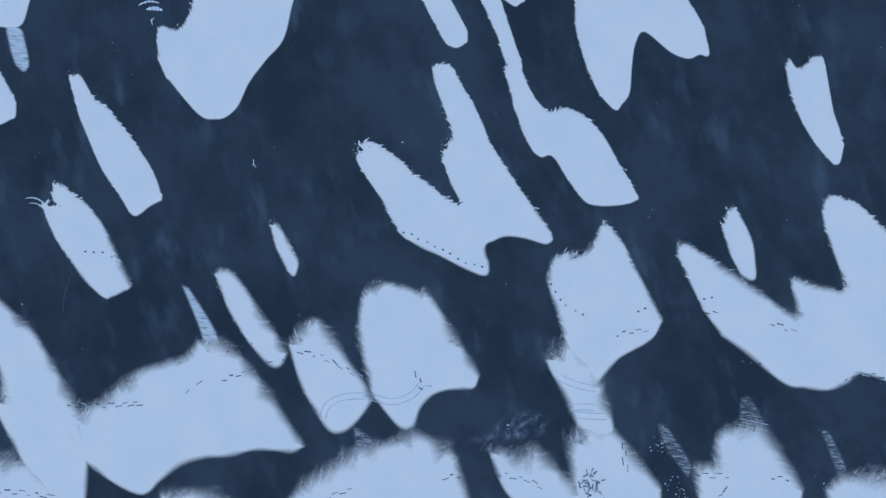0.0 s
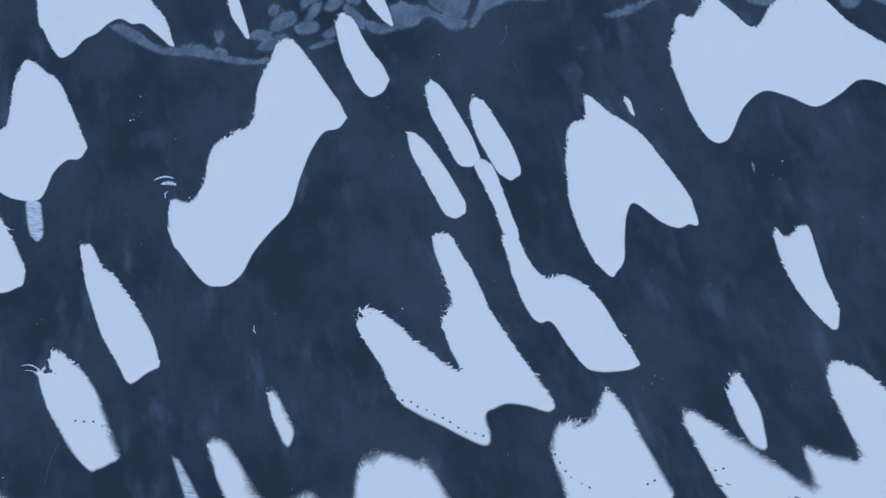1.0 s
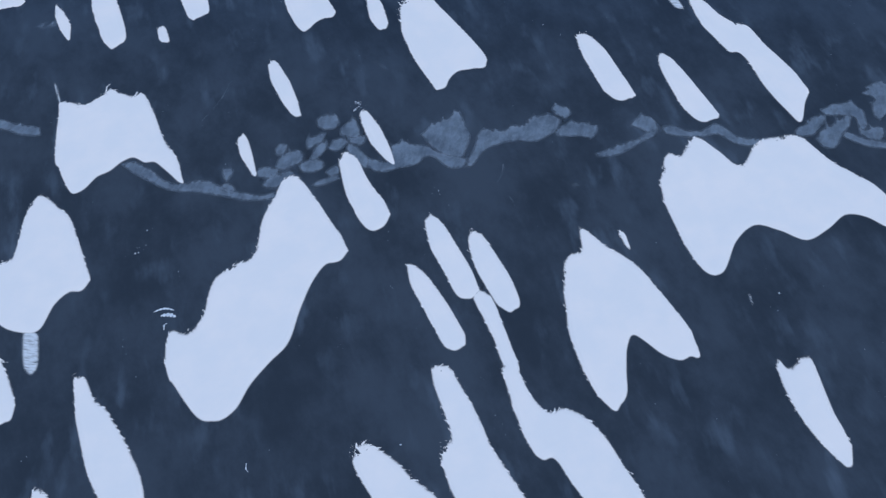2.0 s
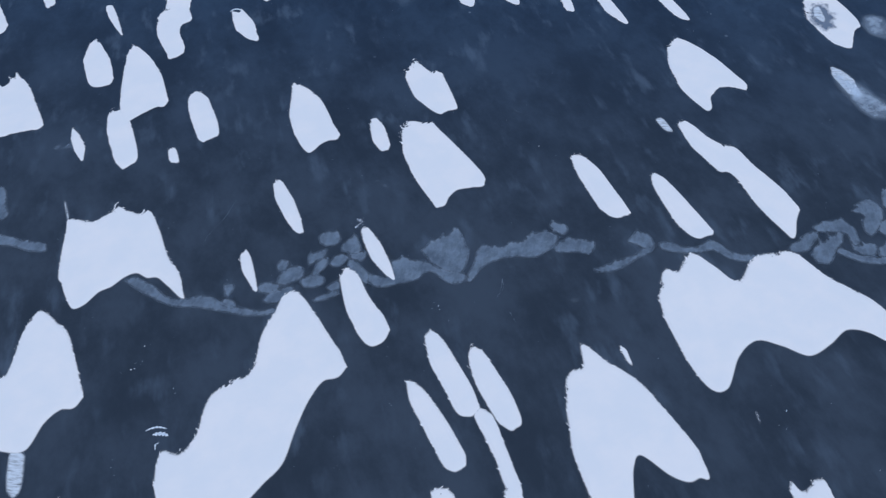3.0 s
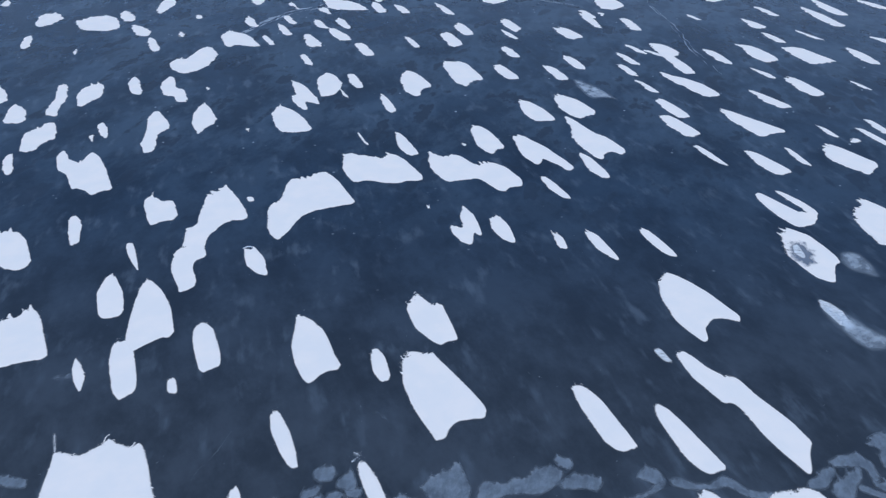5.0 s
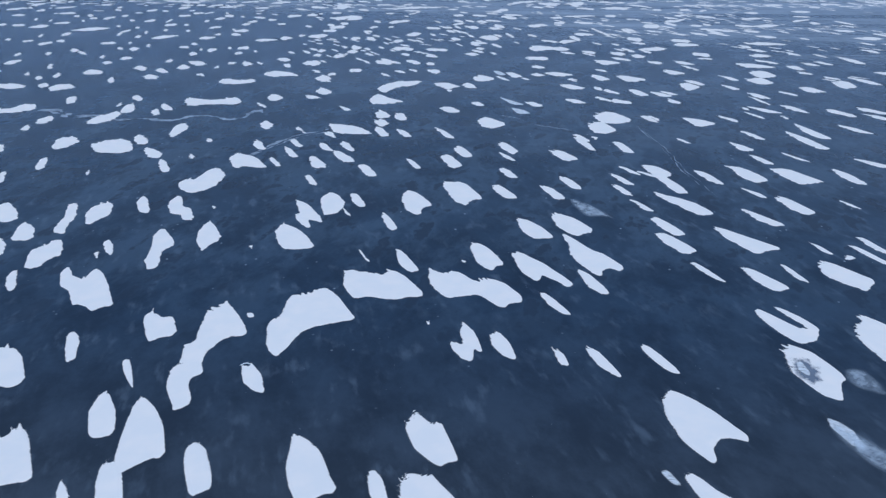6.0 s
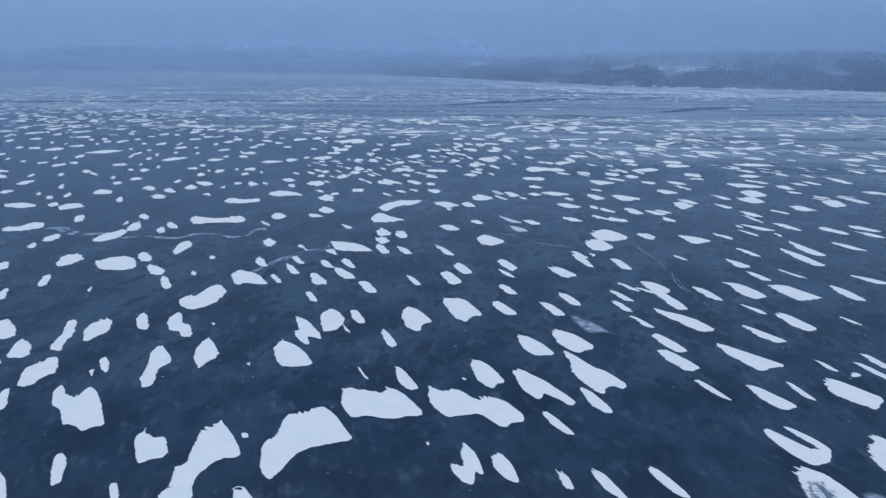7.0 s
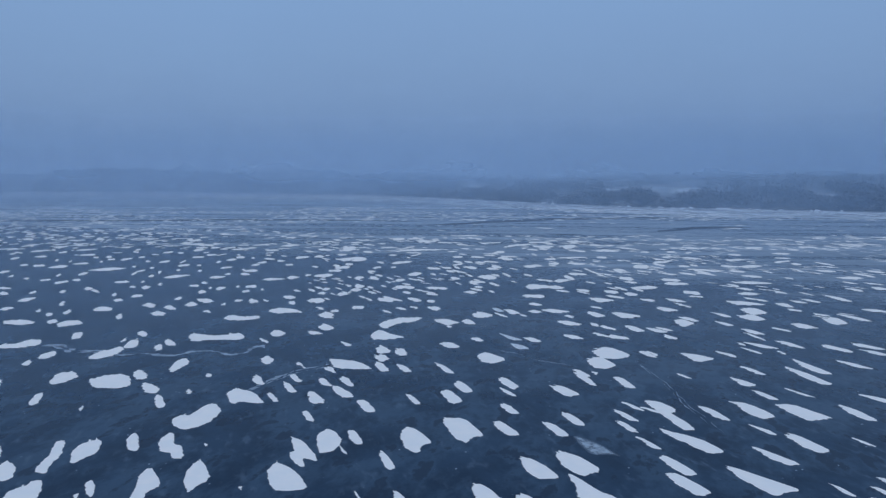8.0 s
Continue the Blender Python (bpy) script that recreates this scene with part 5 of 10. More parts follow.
snow_drift(142.0, 243.6, -74.5, 5.41, (-1.7, -3.3, -4.7, -5.8, -6.1, -6.1, -5.8, -3.7, 0.8, 2.0), (-1.5, 0.0, 1.1, 2.5, 5.3, 5.7, 5.9, 5.4, 3.9, 2.3))
snow_drift(152.3, 237.5, -54.5, 4.21, (0.6, -0.9, -2.4, -3.7, -4.5, -3.8, -2.8, -1.2), (1.2, 2.6, 3.7, 4.4, 3.5, 2.1, 0.7, -0.9))
snow_drift(-47.5, 279.6, -64.5, 5.84, (-0.8, -3.0, -4.1, -5.3, -6.2, -4.6, 1.1), (-0.5, 4.9, 5.7, 5.1, 4.3, 3.6, 1.3))
snow_drift(-120.1, 257.2, -84.5, 1.68, (-3.09, -3.23, -3.21, -2.52, -1.77, -1.02, -0.33, 0.22, 1.59), (-2.99, -1.20, 1.50, 2.34, 2.61, 2.32, 2.05, 1.83, 1.69))
snow_drift(68.3, 278.8, -89.5, 4.93, (-3.30, -4.09, -4.40, -4.53, -3.84, -2.35, -0.84, 0.27, 1.29, 3.16), (-3.03, -0.50, 0.73, 1.50, 2.04, 2.69, 3.64, 4.02, 3.89, 3.37))
snow_drift(78.5, 276.7, -64.5, 6.00, (2.8, 1.2, -1.2, -3.9, -5.2, -5.4, -5.2, -5.1, -3.2), (3.0, 5.0, 5.1, 5.3, 5.6, 4.9, 3.0, -0.6, -2.9))
snow_drift(86.6, 274.2, -64.5, 4.40, (1.8, -0.9, -4.5, -5.3, -4.2, -3.1, -1.2, 3.3), (2.0, 3.3, 4.0, 4.2, 4.4, 4.6, 4.2, 3.6))
snow_drift(121.5, 262.5, -64.5, 4.33, (4.80, 3.18, 0.93, -2.18, -3.94, -5.23, -5.94, -5.31), (5.08, 5.61, 4.66, 3.24, 0.62, -1.57, -3.23, -4.66))
snow_drift(11.6, 290.3, -64.5, 5.30, (2.8, -1.6, -3.8, -4.6, -5.0, -5.3, -3.8), (3.1, 4.6, 4.8, 4.9, 3.4, -0.6, -3.6))
snow_drift(90.5, 276.1, -54.5, 3.18, (0.91, -1.77, -3.85, -3.52, -2.31, -0.99), (1.53, 2.98, 3.70, 3.76, 2.07, 0.10))
snow_drift(-17.2, 290.1, -84.5, 18.88, (4.1, -0.4, -3.5, -6.9, -8.7, -9.1, -9.4, -9.6, -8.2), (4.7, 10.9, 10.2, 4.7, 2.1, 0.8, -1.1, -4.6, -8.0))
snow_drift(1.8, 290.9, -49.5, 8.37, (3.4, 0.6, -3.7, -5.7, -6.1, -5.7, -5.2, -4.4, -2.9), (3.7, 5.2, 5.8, 5.7, 5.7, 5.6, 5.0, 3.8, -2.4))
snow_drift(155.1, 246.1, -74.5, 5.66, (-1.8, -3.9, -5.2, -5.4, -5.4, -4.9, -3.4, 0.8, 2.1), (-1.5, 0.3, 1.2, 2.3, 3.8, 4.9, 5.2, 4.9, 3.1))
snow_drift(64.1, 284.9, -84.5, 2.85, (-0.06, -1.91, -2.75, -3.30, -3.42, -2.52, -2.23, -2.02, -1.30), (0.71, 1.12, 2.27, 3.91, 3.81, 3.13, 2.32, 0.78, -1.06))
snow_drift(-117.9, 268.2, -59.5, 3.46, (-0.0, -2.3, -3.0, -3.8, -4.7, -5.6, -5.4, -4.2, -1.9, -0.3), (0.2, 1.2, 2.6, 4.4, 5.4, 5.6, 4.4, 3.3, 2.3, -0.1))
snow_drift(54.1, 288.2, -64.5, 6.86, (-2.8, -4.0, -4.8, -5.1, -5.3, -5.2, -3.9, 0.2, 3.3), (-2.4, 3.3, 4.4, 4.9, 5.1, 5.2, 5.3, 4.7, 3.5))
snow_drift(-155.6, 250.9, -74.5, 13.62, (0.1, -0.9, -1.0, -1.1, -2.4, -6.6, -6.8, -5.7, -4.0, 1.2), (0.4, 3.7, 4.9, 5.4, 5.7, 5.9, 5.7, 4.7, 3.8, 1.9))
snow_drift(124.1, 271.1, -74.5, 4.25, (1.9, -0.2, -3.2, -5.2, -5.6, -5.0, -4.3, -3.4, -1.8), (2.0, 3.7, 4.4, 4.7, 5.1, 5.4, 5.2, 4.4, -1.3))
snow_drift(-141.6, 264.5, -59.5, 3.91, (3.3, -0.1, -3.9, -5.7, -6.2, -6.8, -7.2, -7.0, -6.2), (3.7, 5.5, 5.5, 5.5, 5.2, 4.3, 3.1, 0.7, -5.8))
snow_drift(18.1, 305.1, -69.5, 9.57, (1.9, -1.6, -3.5, -4.8, -5.9, -7.0, -6.2, -2.8, -0.2), (2.2, 3.9, 4.7, 5.6, 5.3, 4.4, 3.4, 2.6, 0.1))
snow_drift(101.8, 288.9, -64.5, 10.55, (5.3, 3.8, 1.6, -1.2, -3.5, -5.0, -5.3, -5.5, -5.4, -4.3), (5.5, 6.5, 6.4, 5.9, 5.3, 4.6, 4.0, 2.9, 1.7, -3.8))
snow_drift(137.6, 275.5, -69.5, 3.21, (-1.7, -2.8, -3.9, -4.2, -4.0, -3.6, -0.6, 0.2, 1.4), (-1.5, -0.5, 3.1, 4.0, 4.1, 4.1, 3.4, 2.5, 1.5))
snow_drift(-51.7, 305.6, -79.5, 6.81, (-1.2, -3.7, -6.0, -6.9, -4.1, -0.2), (0.1, 3.0, 5.9, 7.0, 4.4, 1.0))
snow_drift(119.1, 286.4, -69.5, 3.61, (1.4, 0.3, -1.3, -3.4, -5.2, -5.8, -4.0, -2.5, -0.3), (1.6, 3.6, 3.7, 3.9, 4.1, 4.4, 4.1, 3.7, 0.1))
snow_drift(-87.6, 300.0, -59.5, 14.65, (-2.2, -4.2, -5.7, -7.5, -7.7, -4.9, -2.0, -0.9, -1.1, -1.2, -1.1, -0.2), (-0.7, 2.6, 3.7, 4.5, 5.4, 5.9, 6.1, 5.8, 5.6, 5.1, 4.0, 0.1))
snow_drift(-25.1, 313.5, -74.5, 2.87, (-2.83, -3.39, -3.54, -3.29, -2.14, 0.24, 2.73), (-2.65, 0.09, 2.19, 2.91, 3.24, 3.29, 2.89))
snow_drift(69.0, 306.9, -59.5, 6.89, (3.1, 1.7, -0.4, -3.1, -4.9, -5.7, -5.5, -5.4, -3.4), (3.4, 5.4, 5.4, 5.6, 5.7, 5.4, 4.1, 0.1, -3.0))
snow_drift(32.0, 313.1, -39.5, 8.91, (3.76, 1.70, 0.52, -0.93, -2.53, -4.10, -4.95, -4.59, -3.75), (3.90, 4.16, 4.56, 5.05, 4.24, 2.43, 0.29, -1.45, -3.58))
snow_drift(107.9, 296.1, -64.5, 4.55, (1.9, -2.9, -4.6, -5.2, -5.0, -4.9, -4.8, -2.8), (2.2, 4.2, 4.8, 5.6, 5.0, 2.5, -0.6, -2.6))
snow_drift(82.0, 305.2, -64.5, 10.72, (4.3, -0.1, -5.1, -6.2, -5.0, -0.3, 3.3), (4.5, 6.1, 6.4, 6.2, 6.0, 5.5, 3.5))
snow_drift(43.0, 313.4, -84.5, 5.63, (-1.26, -2.30, -3.06, -3.60, -3.35, -1.89, -0.45, 1.21), (-1.05, 1.25, 2.69, 3.14, 2.88, 2.62, 2.13, 1.38))
snow_drift(-49.3, 314.9, -74.5, 3.98, (1.28, -0.26, -1.59, -2.80, -3.12, -2.82, -2.93, -3.16, -3.05, -1.41), (1.58, 3.61, 3.74, 3.36, 2.76, 2.44, 2.32, 1.39, 0.20, -1.16))
snow_drift(149.8, 281.9, -64.5, 7.80, (1.5, 0.1, -2.0, -4.4, -5.3, -5.1, -4.5, -4.1, -1.9), (1.7, 3.8, 4.3, 4.8, 5.4, 5.5, 4.6, 1.0, -1.7))
snow_drift(52.5, 315.2, -69.5, 10.27, (-2.9, -4.7, -4.8, -5.0, -4.7, -3.4, -0.9, 1.2, 2.5), (-2.6, -0.2, 3.4, 4.7, 5.1, 4.9, 4.7, 4.6, 2.8))
snow_drift(-19.1, 321.1, -79.5, 4.49, (-2.35, -2.93, -2.97, -2.34, -1.90, -1.34, -0.07, 2.00), (-2.13, -0.63, 0.42, 1.68, 3.10, 3.62, 3.17, 2.24))
snow_drift(-3.3, 322.0, -64.5, 5.54, (-0.1, -2.4, -3.3, -3.9, -3.9, -4.0, -4.1, -4.0, -2.4), (1.0, 2.8, 5.3, 5.2, 4.7, 3.7, 2.6, 0.5, -1.9))
snow_drift(-72.3, 314.9, -64.5, 13.27, (-2.7, -5.4, -6.6, -8.1, -8.8, -8.0, -5.8, -3.7, -0.7, 5.1), (-2.3, 0.2, 3.5, 4.7, 4.6, 4.7, 5.2, 6.0, 6.6, 5.6))
snow_drift(-13.2, 324.0, -79.5, 3.22, (-2.20, -2.82, -3.01, -2.42, -2.01, -1.60, -0.58, 1.87), (-2.03, -0.35, 0.64, 1.99, 3.31, 3.52, 3.01, 2.10))
snow_drift(-39.6, 324.0, -59.5, 6.66, (2.3, -0.4, -1.9, -3.2, -4.3, -3.5, -3.0, -2.9, -2.4), (2.8, 3.3, 3.2, 3.2, 3.9, 3.2, 1.9, 0.6, -2.0))
snow_drift(-156.9, 287.6, -64.5, 9.38, (-1.0, -3.5, -5.0, -6.9, -7.3, -6.8, -5.8, -5.0, -3.4, 1.7), (-0.5, 4.3, 5.5, 5.4, 5.3, 5.0, 4.6, 4.2, 3.8, 2.4))
snow_drift(136.8, 299.6, -54.5, 12.40, (2.7, 0.2, -3.5, -5.1, -5.6, -5.4, -5.3, -5.1, -3.1), (3.0, 5.0, 5.3, 5.6, 5.5, 4.2, 1.3, -1.2, -2.9))
snow_drift(125.7, 305.2, -59.5, 4.81, (3.1, 0.8, -0.4, -1.9, -3.5, -5.1, -5.7, -4.5, -2.6), (3.2, 3.6, 4.3, 5.0, 4.7, 3.4, 1.5, -0.0, -2.4))
snow_drift(73.3, 323.9, -74.5, 3.75, (-0.77, -2.44, -2.94, -3.21, -2.78, -1.81, -1.40, -1.06, -0.28), (-0.48, 0.26, 1.03, 2.99, 3.47, 3.23, 2.89, 2.07, 0.36))
snow_drift(-107.9, 314.2, -54.5, 3.13, (-0.32, -1.88, -2.20, -2.58, -2.96, -3.14, -2.12), (-0.22, 0.80, 2.36, 3.85, 3.08, -0.02, -2.02))
snow_drift(-142.7, 302.0, -69.5, 2.54, (0.1, -3.6, -6.1, -6.7, -5.7, -4.0, -2.2, -0.2), (0.4, 2.1, 3.6, 5.0, 6.2, 6.4, 4.6, 0.3))
snow_drift(-128.3, 309.2, -64.5, 5.87, (-1.8, -3.1, -4.1, -5.0, -6.0, -6.0, -4.9, -3.1, -1.6, 1.1), (-1.3, 2.4, 3.6, 4.2, 4.9, 5.5, 5.8, 5.5, 3.1, 1.4))
snow_drift(45.5, 332.1, -79.5, 5.68, (-1.61, -2.54, -3.15, -3.75, -4.08, -3.71, -2.15, -0.60, 1.54), (-1.27, 1.70, 2.98, 3.44, 3.29, 3.13, 2.85, 2.44, 1.74))
snow_drift(-166.6, 291.6, -64.5, 4.05, (-0.5, -2.5, -3.3, -4.2, -5.2, -5.3, -3.4, 1.1), (-0.4, 1.5, 4.1, 4.8, 4.3, 3.8, 3.3, 1.4))
snow_drift(105.0, 319.1, -64.5, 7.39, (2.6, -1.2, -4.4, -5.1, -4.9, -4.7, -2.9, 3.3), (2.9, 4.1, 4.8, 4.9, 5.0, 5.2, 4.5, 3.6))
snow_drift(168.9, 291.8, -79.5, 11.03, (3.9, 0.9, -3.3, -5.4, -6.0, -6.4, -6.8, -5.0), (4.2, 6.1, 6.2, 6.3, 5.5, 2.7, -1.8, -4.7))
snow_drift(-5.4, 340.7, -64.5, 4.92, (2.22, 0.36, -1.45, -2.68, -3.77, -4.27, -2.65, -2.37, -2.19), (2.43, 2.71, 2.79, 3.57, 3.76, 2.74, 1.61, -0.13, -1.95))
snow_drift(-180.1, 290.2, -49.5, 10.69, (-2.9, -6.9, -7.3, -6.8, -6.0, -5.2, -3.5, -0.0, 3.4), (-2.5, 0.1, 2.2, 4.5, 6.9, 7.9, 7.0, 6.2, 3.8))
snow_drift(-73.7, 336.9, -74.5, 3.11, (0.1, -1.7, -3.2, -3.8, -3.7, -4.0, -4.7, -4.8, -3.9, -0.6), (0.4, 2.7, 3.4, 3.5, 4.1, 5.1, 5.0, 3.6, 1.9, -0.2))
snow_drift(143.5, 314.3, -64.5, 13.77, (3.6, 1.6, -1.5, -4.9, -6.6, -6.6, -6.4, -6.2, -3.8), (3.9, 6.3, 6.4, 6.5, 6.7, 5.6, 3.0, -0.9, -3.5))
snow_drift(-13.8, 345.6, -79.5, 6.16, (-4.2, -5.2, -5.5, -5.3, -4.9, -3.4, -0.2, 3.8), (-3.9, -1.0, 1.9, 5.0, 6.3, 6.1, 5.4, 4.1))
snow_drift(-27.9, 345.0, -54.5, 8.34, (0.9, -2.0, -4.2, -5.2, -6.1, -4.7, -4.0, -3.8, -2.5), (1.5, 2.4, 6.1, 6.9, 6.0, 4.8, 3.0, 0.3, -2.2))
snow_drift(-63.0, 342.5, -79.5, 8.39, (-0.8, -4.0, -5.3, -7.4, -6.0, -1.2), (0.9, 4.0, 5.3, 7.3, 5.6, 1.2))
snow_drift(-128.8, 323.6, -59.5, 4.22, (-1.9, -4.1, -4.9, -5.8, -6.6, -6.4, -3.7, 3.1), (-1.7, 0.7, 4.1, 5.5, 5.6, 5.7, 5.6, 3.4))
snow_drift(-106.0, 332.3, -69.5, 2.15, (1.36, -0.15, -1.46, -2.01, -3.01, -3.94, -3.86, -1.80), (1.59, 2.73, 2.77, 2.87, 3.13, 2.07, 0.33, -1.53))
snow_drift(116.6, 329.0, -79.5, 3.20, (-2.1, -3.9, -5.7, -6.2, -6.1, -5.7, -1.1, 0.4, 1.9), (-1.8, -0.3, 1.1, 5.3, 6.0, 6.1, 5.6, 3.9, 2.1))
snow_drift(181.0, 298.9, -64.5, 5.81, (4.2, 1.2, -1.6, -4.9, -7.5, -8.8, -6.6, -2.2), (5.4, 7.2, 8.3, 8.2, 6.3, 4.2, 2.1, -1.0))
snow_drift(170.4, 305.2, -74.5, 4.68, (-0.70, -2.32, -3.23, -3.40, -3.37, -1.08, -0.21, 0.48), (-0.44, 0.38, 1.08, 3.26, 3.35, 3.19, 2.29, 0.77))
snow_drift(-121.7, 331.9, -64.5, 5.54, (0.6, -1.6, -2.9, -4.2, -5.6, -6.9, -6.6, -3.2, 0.2), (0.8, 2.6, 5.3, 5.7, 5.3, 4.4, 3.7, 2.7, 0.5))
snow_drift(-93.7, 340.9, -69.5, 4.48, (-0.8, -3.1, -4.9, -6.6, -6.9, -5.6, -4.2, -3.4, -2.6, 0.7), (-0.2, 4.3, 5.5, 5.5, 5.0, 4.8, 5.2, 4.3, 2.9, 1.1))
snow_drift(-88.1, 342.5, -74.5, 2.22, (-2.67, -3.86, -3.61, -2.04, -1.15, 0.04, 2.20), (-2.16, 0.08, 1.30, 2.00, 3.39, 3.70, 2.63))
snow_drift(80.2, 344.8, -64.5, 11.01, (4.0, -1.6, -5.3, -5.8, -4.7, -0.4, 2.9), (4.3, 5.5, 5.9, 5.7, 5.4, 5.0, 3.1))
snow_drift(-176.7, 307.1, -59.5, 2.74, (0.4, -1.8, -4.0, -4.3, -2.8, -1.1), (1.1, 3.1, 4.4, 3.7, 1.6, -0.5))
snow_drift(-171.3, 312.6, -64.5, 3.07, (2.1, -0.4, -1.8, -3.5, -5.1, -5.5, -4.3, -3.1, -2.2), (2.3, 3.3, 4.6, 5.3, 4.7, 3.1, 1.7, 0.5, -2.0))
snow_drift(164.1, 316.6, -84.5, 4.63, (-0.19, -1.92, -2.60, -2.99, -3.29, -3.02, -1.30, -0.40, 0.35), (0.58, 1.38, 1.61, 1.85, 2.35, 2.83, 2.59, 2.23, 0.65))
snow_drift(-158.8, 320.0, -54.5, 7.77, (-0.3, -2.4, -3.9, -5.7, -7.1, -6.9, -5.1, -3.6, -0.7), (0.0, 3.5, 4.6, 5.3, 5.9, 6.4, 6.1, 3.9, -0.2))
snow_drift(-101.6, 342.5, -69.5, 3.93, (0.46, -1.56, -3.21, -3.51, -2.77, -2.47, -2.22, -0.61), (0.79, 3.03, 3.53, 2.99, 2.50, 2.49, 1.28, -0.33))


def snow_veil(x, y, heading, width, heads, tails):
    form = drift_form(x, y, heading, width, heads, tails, 0.05, 0.3, 0.7, int(min(60, max(12, width / 0.15))), int(abs(x * 71 + y * 29)), 0.2)
    return tagged(mesh_object("thin_snow", *form[:2], FAINT_VEIL if y < -10 else VEIL, {"edge": form[2]["edge"]}), "thin grey streak of blown snow on dark ice", "thin snow", "thin snow streaks")


snow_veil(-6.9, -13.4, -54.5, 1.84, (0.55, -0.28, -0.99, -1.60, -1.35, -0.69, 0.46), (0.62, 1.21, 1.45, 1.32, 1.12, 0.94, 0.52))
snow_veil(-21.2, -2.7, -49.5, 2.18, (1.88, 1.25, 0.23, -1.23, -2.70, -2.94, -2.44), (1.95, 2.53, 2.72, 2.90, 2.09, -0.11, -2.31))
snow_veil(19.6, -13.8, -49.5, 1.82, (2.38, 0.13, -1.02, -1.82, -2.37, -2.34, -2.17, -1.73), (2.54, 2.81, 2.76, 2.62, 2.40, 1.41, -0.52, -1.65))
snow_veil(26.2, -11.2, -54.5, 2.21, (0.09, -0.48, -0.84, -1.29, -1.61, -1.65, -1.54, -1.13), (0.14, 0.36, 0.70, 1.10, 1.49, 1.63, 0.64, -1.01))
snow_veil(33.2, -14.4, -59.5, 1.68, (1.73, 1.30, 0.64, -0.49, -2.04, -2.32, -2.19, -2.08, -1.63), (1.77, 2.08, 2.07, 2.05, 2.03, 1.89, 1.35, -0.00, -1.52))
snow_veil(29.1, 25.8, -64.5, 0.75, (0.47, 0.14, -0.12, -0.44, -0.68, -0.72, -0.63, -0.57), (0.50, 0.74, 0.76, 0.56, 0.27, 0.00, -0.22, -0.55))
snow_veil(-37.3, 20.7, -59.5, 2.26, (1.01, -0.09, -1.01, -2.15, -2.56, -2.52, -2.33, -2.17, -1.38), (1.11, 1.68, 2.08, 2.02, 1.85, 1.28, 0.30, -0.64, -1.26))
snow_veil(-42.5, 50.8, -69.5, 0.66, (-1.27, -1.75, -1.66, -1.54, -1.38, -0.84, 0.27, 1.06), (-1.21, -0.28, 1.00, 1.54, 1.58, 1.60, 1.61, 1.12))
snow_veil(27.9, 64.4, -59.5, 1.54, (0.45, -0.78, -1.34, -1.48, -1.42, -1.36, -1.32, -0.72), (0.53, 1.12, 1.30, 1.52, 1.63, 1.24, 0.09, -0.67))
snow_veil(53.6, 72.1, -54.5, 3.61, (1.12, 0.43, -0.66, -2.00, -2.76, -3.20, -3.60, -3.20, -2.07), (1.26, 1.95, 2.51, 2.81, 2.06, 1.22, 0.51, -0.07, -1.74))
snow_veil(28.1, 246.8, -59.5, 5.05, (1.3, 0.1, -1.5, -3.6, -5.3, -5.7, -4.0, -2.7, -0.3), (1.5, 3.5, 3.7, 4.0, 4.3, 4.7, 4.2, 2.5, -0.0))
snow_veil(26.3, 262.2, -64.5, 4.19, (2.3, -1.1, -6.5, -7.9, -3.1, 2.0, 5.5), (2.5, 5.6, 5.9, 6.3, 6.8, 6.7, 5.7))
snow_veil(25.9, 317.9, -64.5, 4.86, (3.0, 1.4, -0.9, -3.7, -5.2, -5.5, -5.2, -4.9, -2.9), (3.2, 5.2, 5.2, 5.3, 5.4, 5.0, 3.8, 0.1, -2.6))


def soft_snow(x, y, heading, width, heads, tails):
    form = drift_form(x, y, heading, width, heads, tails, 0.062, 0.5, 1.3, int(min(60, max(12, width / 0.3))), int(abs(x * 19 + y * 43)), 0.22)
    return tagged(mesh_object("thin_snow", *form[:2], DUSTING, {"edge": form[2]["edge"]}), "thin soft sheet of settled snow fading into dark ice", "thin snow", "thin snow streaks")


soft_snow(13.7, 38.6, -69.5, 1.31, (-0.26, -0.36, -0.44, -0.46, -0.47, -0.49, -0.42, -0.25, 0.05, 0.26), (-0.22, 0.33, 0.41, 0.48, 0.47, 0.47, 0.46, 0.45, 0.38, 0.28))
soft_snow(54.7, 69.5, -64.5, 5.35, (1.70, -1.83, -3.71, -4.98, -5.84, -5.60, -3.59, 1.42, 2.73), (2.39, 3.91, 4.36, 4.71, 5.00, 5.10, 4.95, 4.83, 3.74))
soft_snow(62.4, 83.9, -64.5, 5.56, (0.22, -1.93, -2.59, -3.41, -3.67, -3.56, -3.19, -2.57, -2.18), (0.56, 1.42, 2.47, 3.35, 3.68, 2.90, 1.31, -0.39, -1.98))
soft_snow(34.6, 151.3, -59.5, 6.54, (1.9, -0.3, -3.3, -6.0, -8.3, -7.9, -6.3, -3.8), (2.1, 3.6, 3.9, 4.3, 5.4, 7.3, 3.5, -3.3))


def frost_smudge(x, y, heading, width, heads, tails):
    form = drift_form(x, y, heading, width, heads, tails, 0.04, 0.4, 1.0, int(min(60, max(12, width / 0.3))), int(abs(x * 41 + y * 59)))
    return tagged(mesh_object("frost_patch", *form[:2], FROST, {"edge": form[2]["edge"]}), "faint pale film of frost on dark ice", "frost", "frost patches")


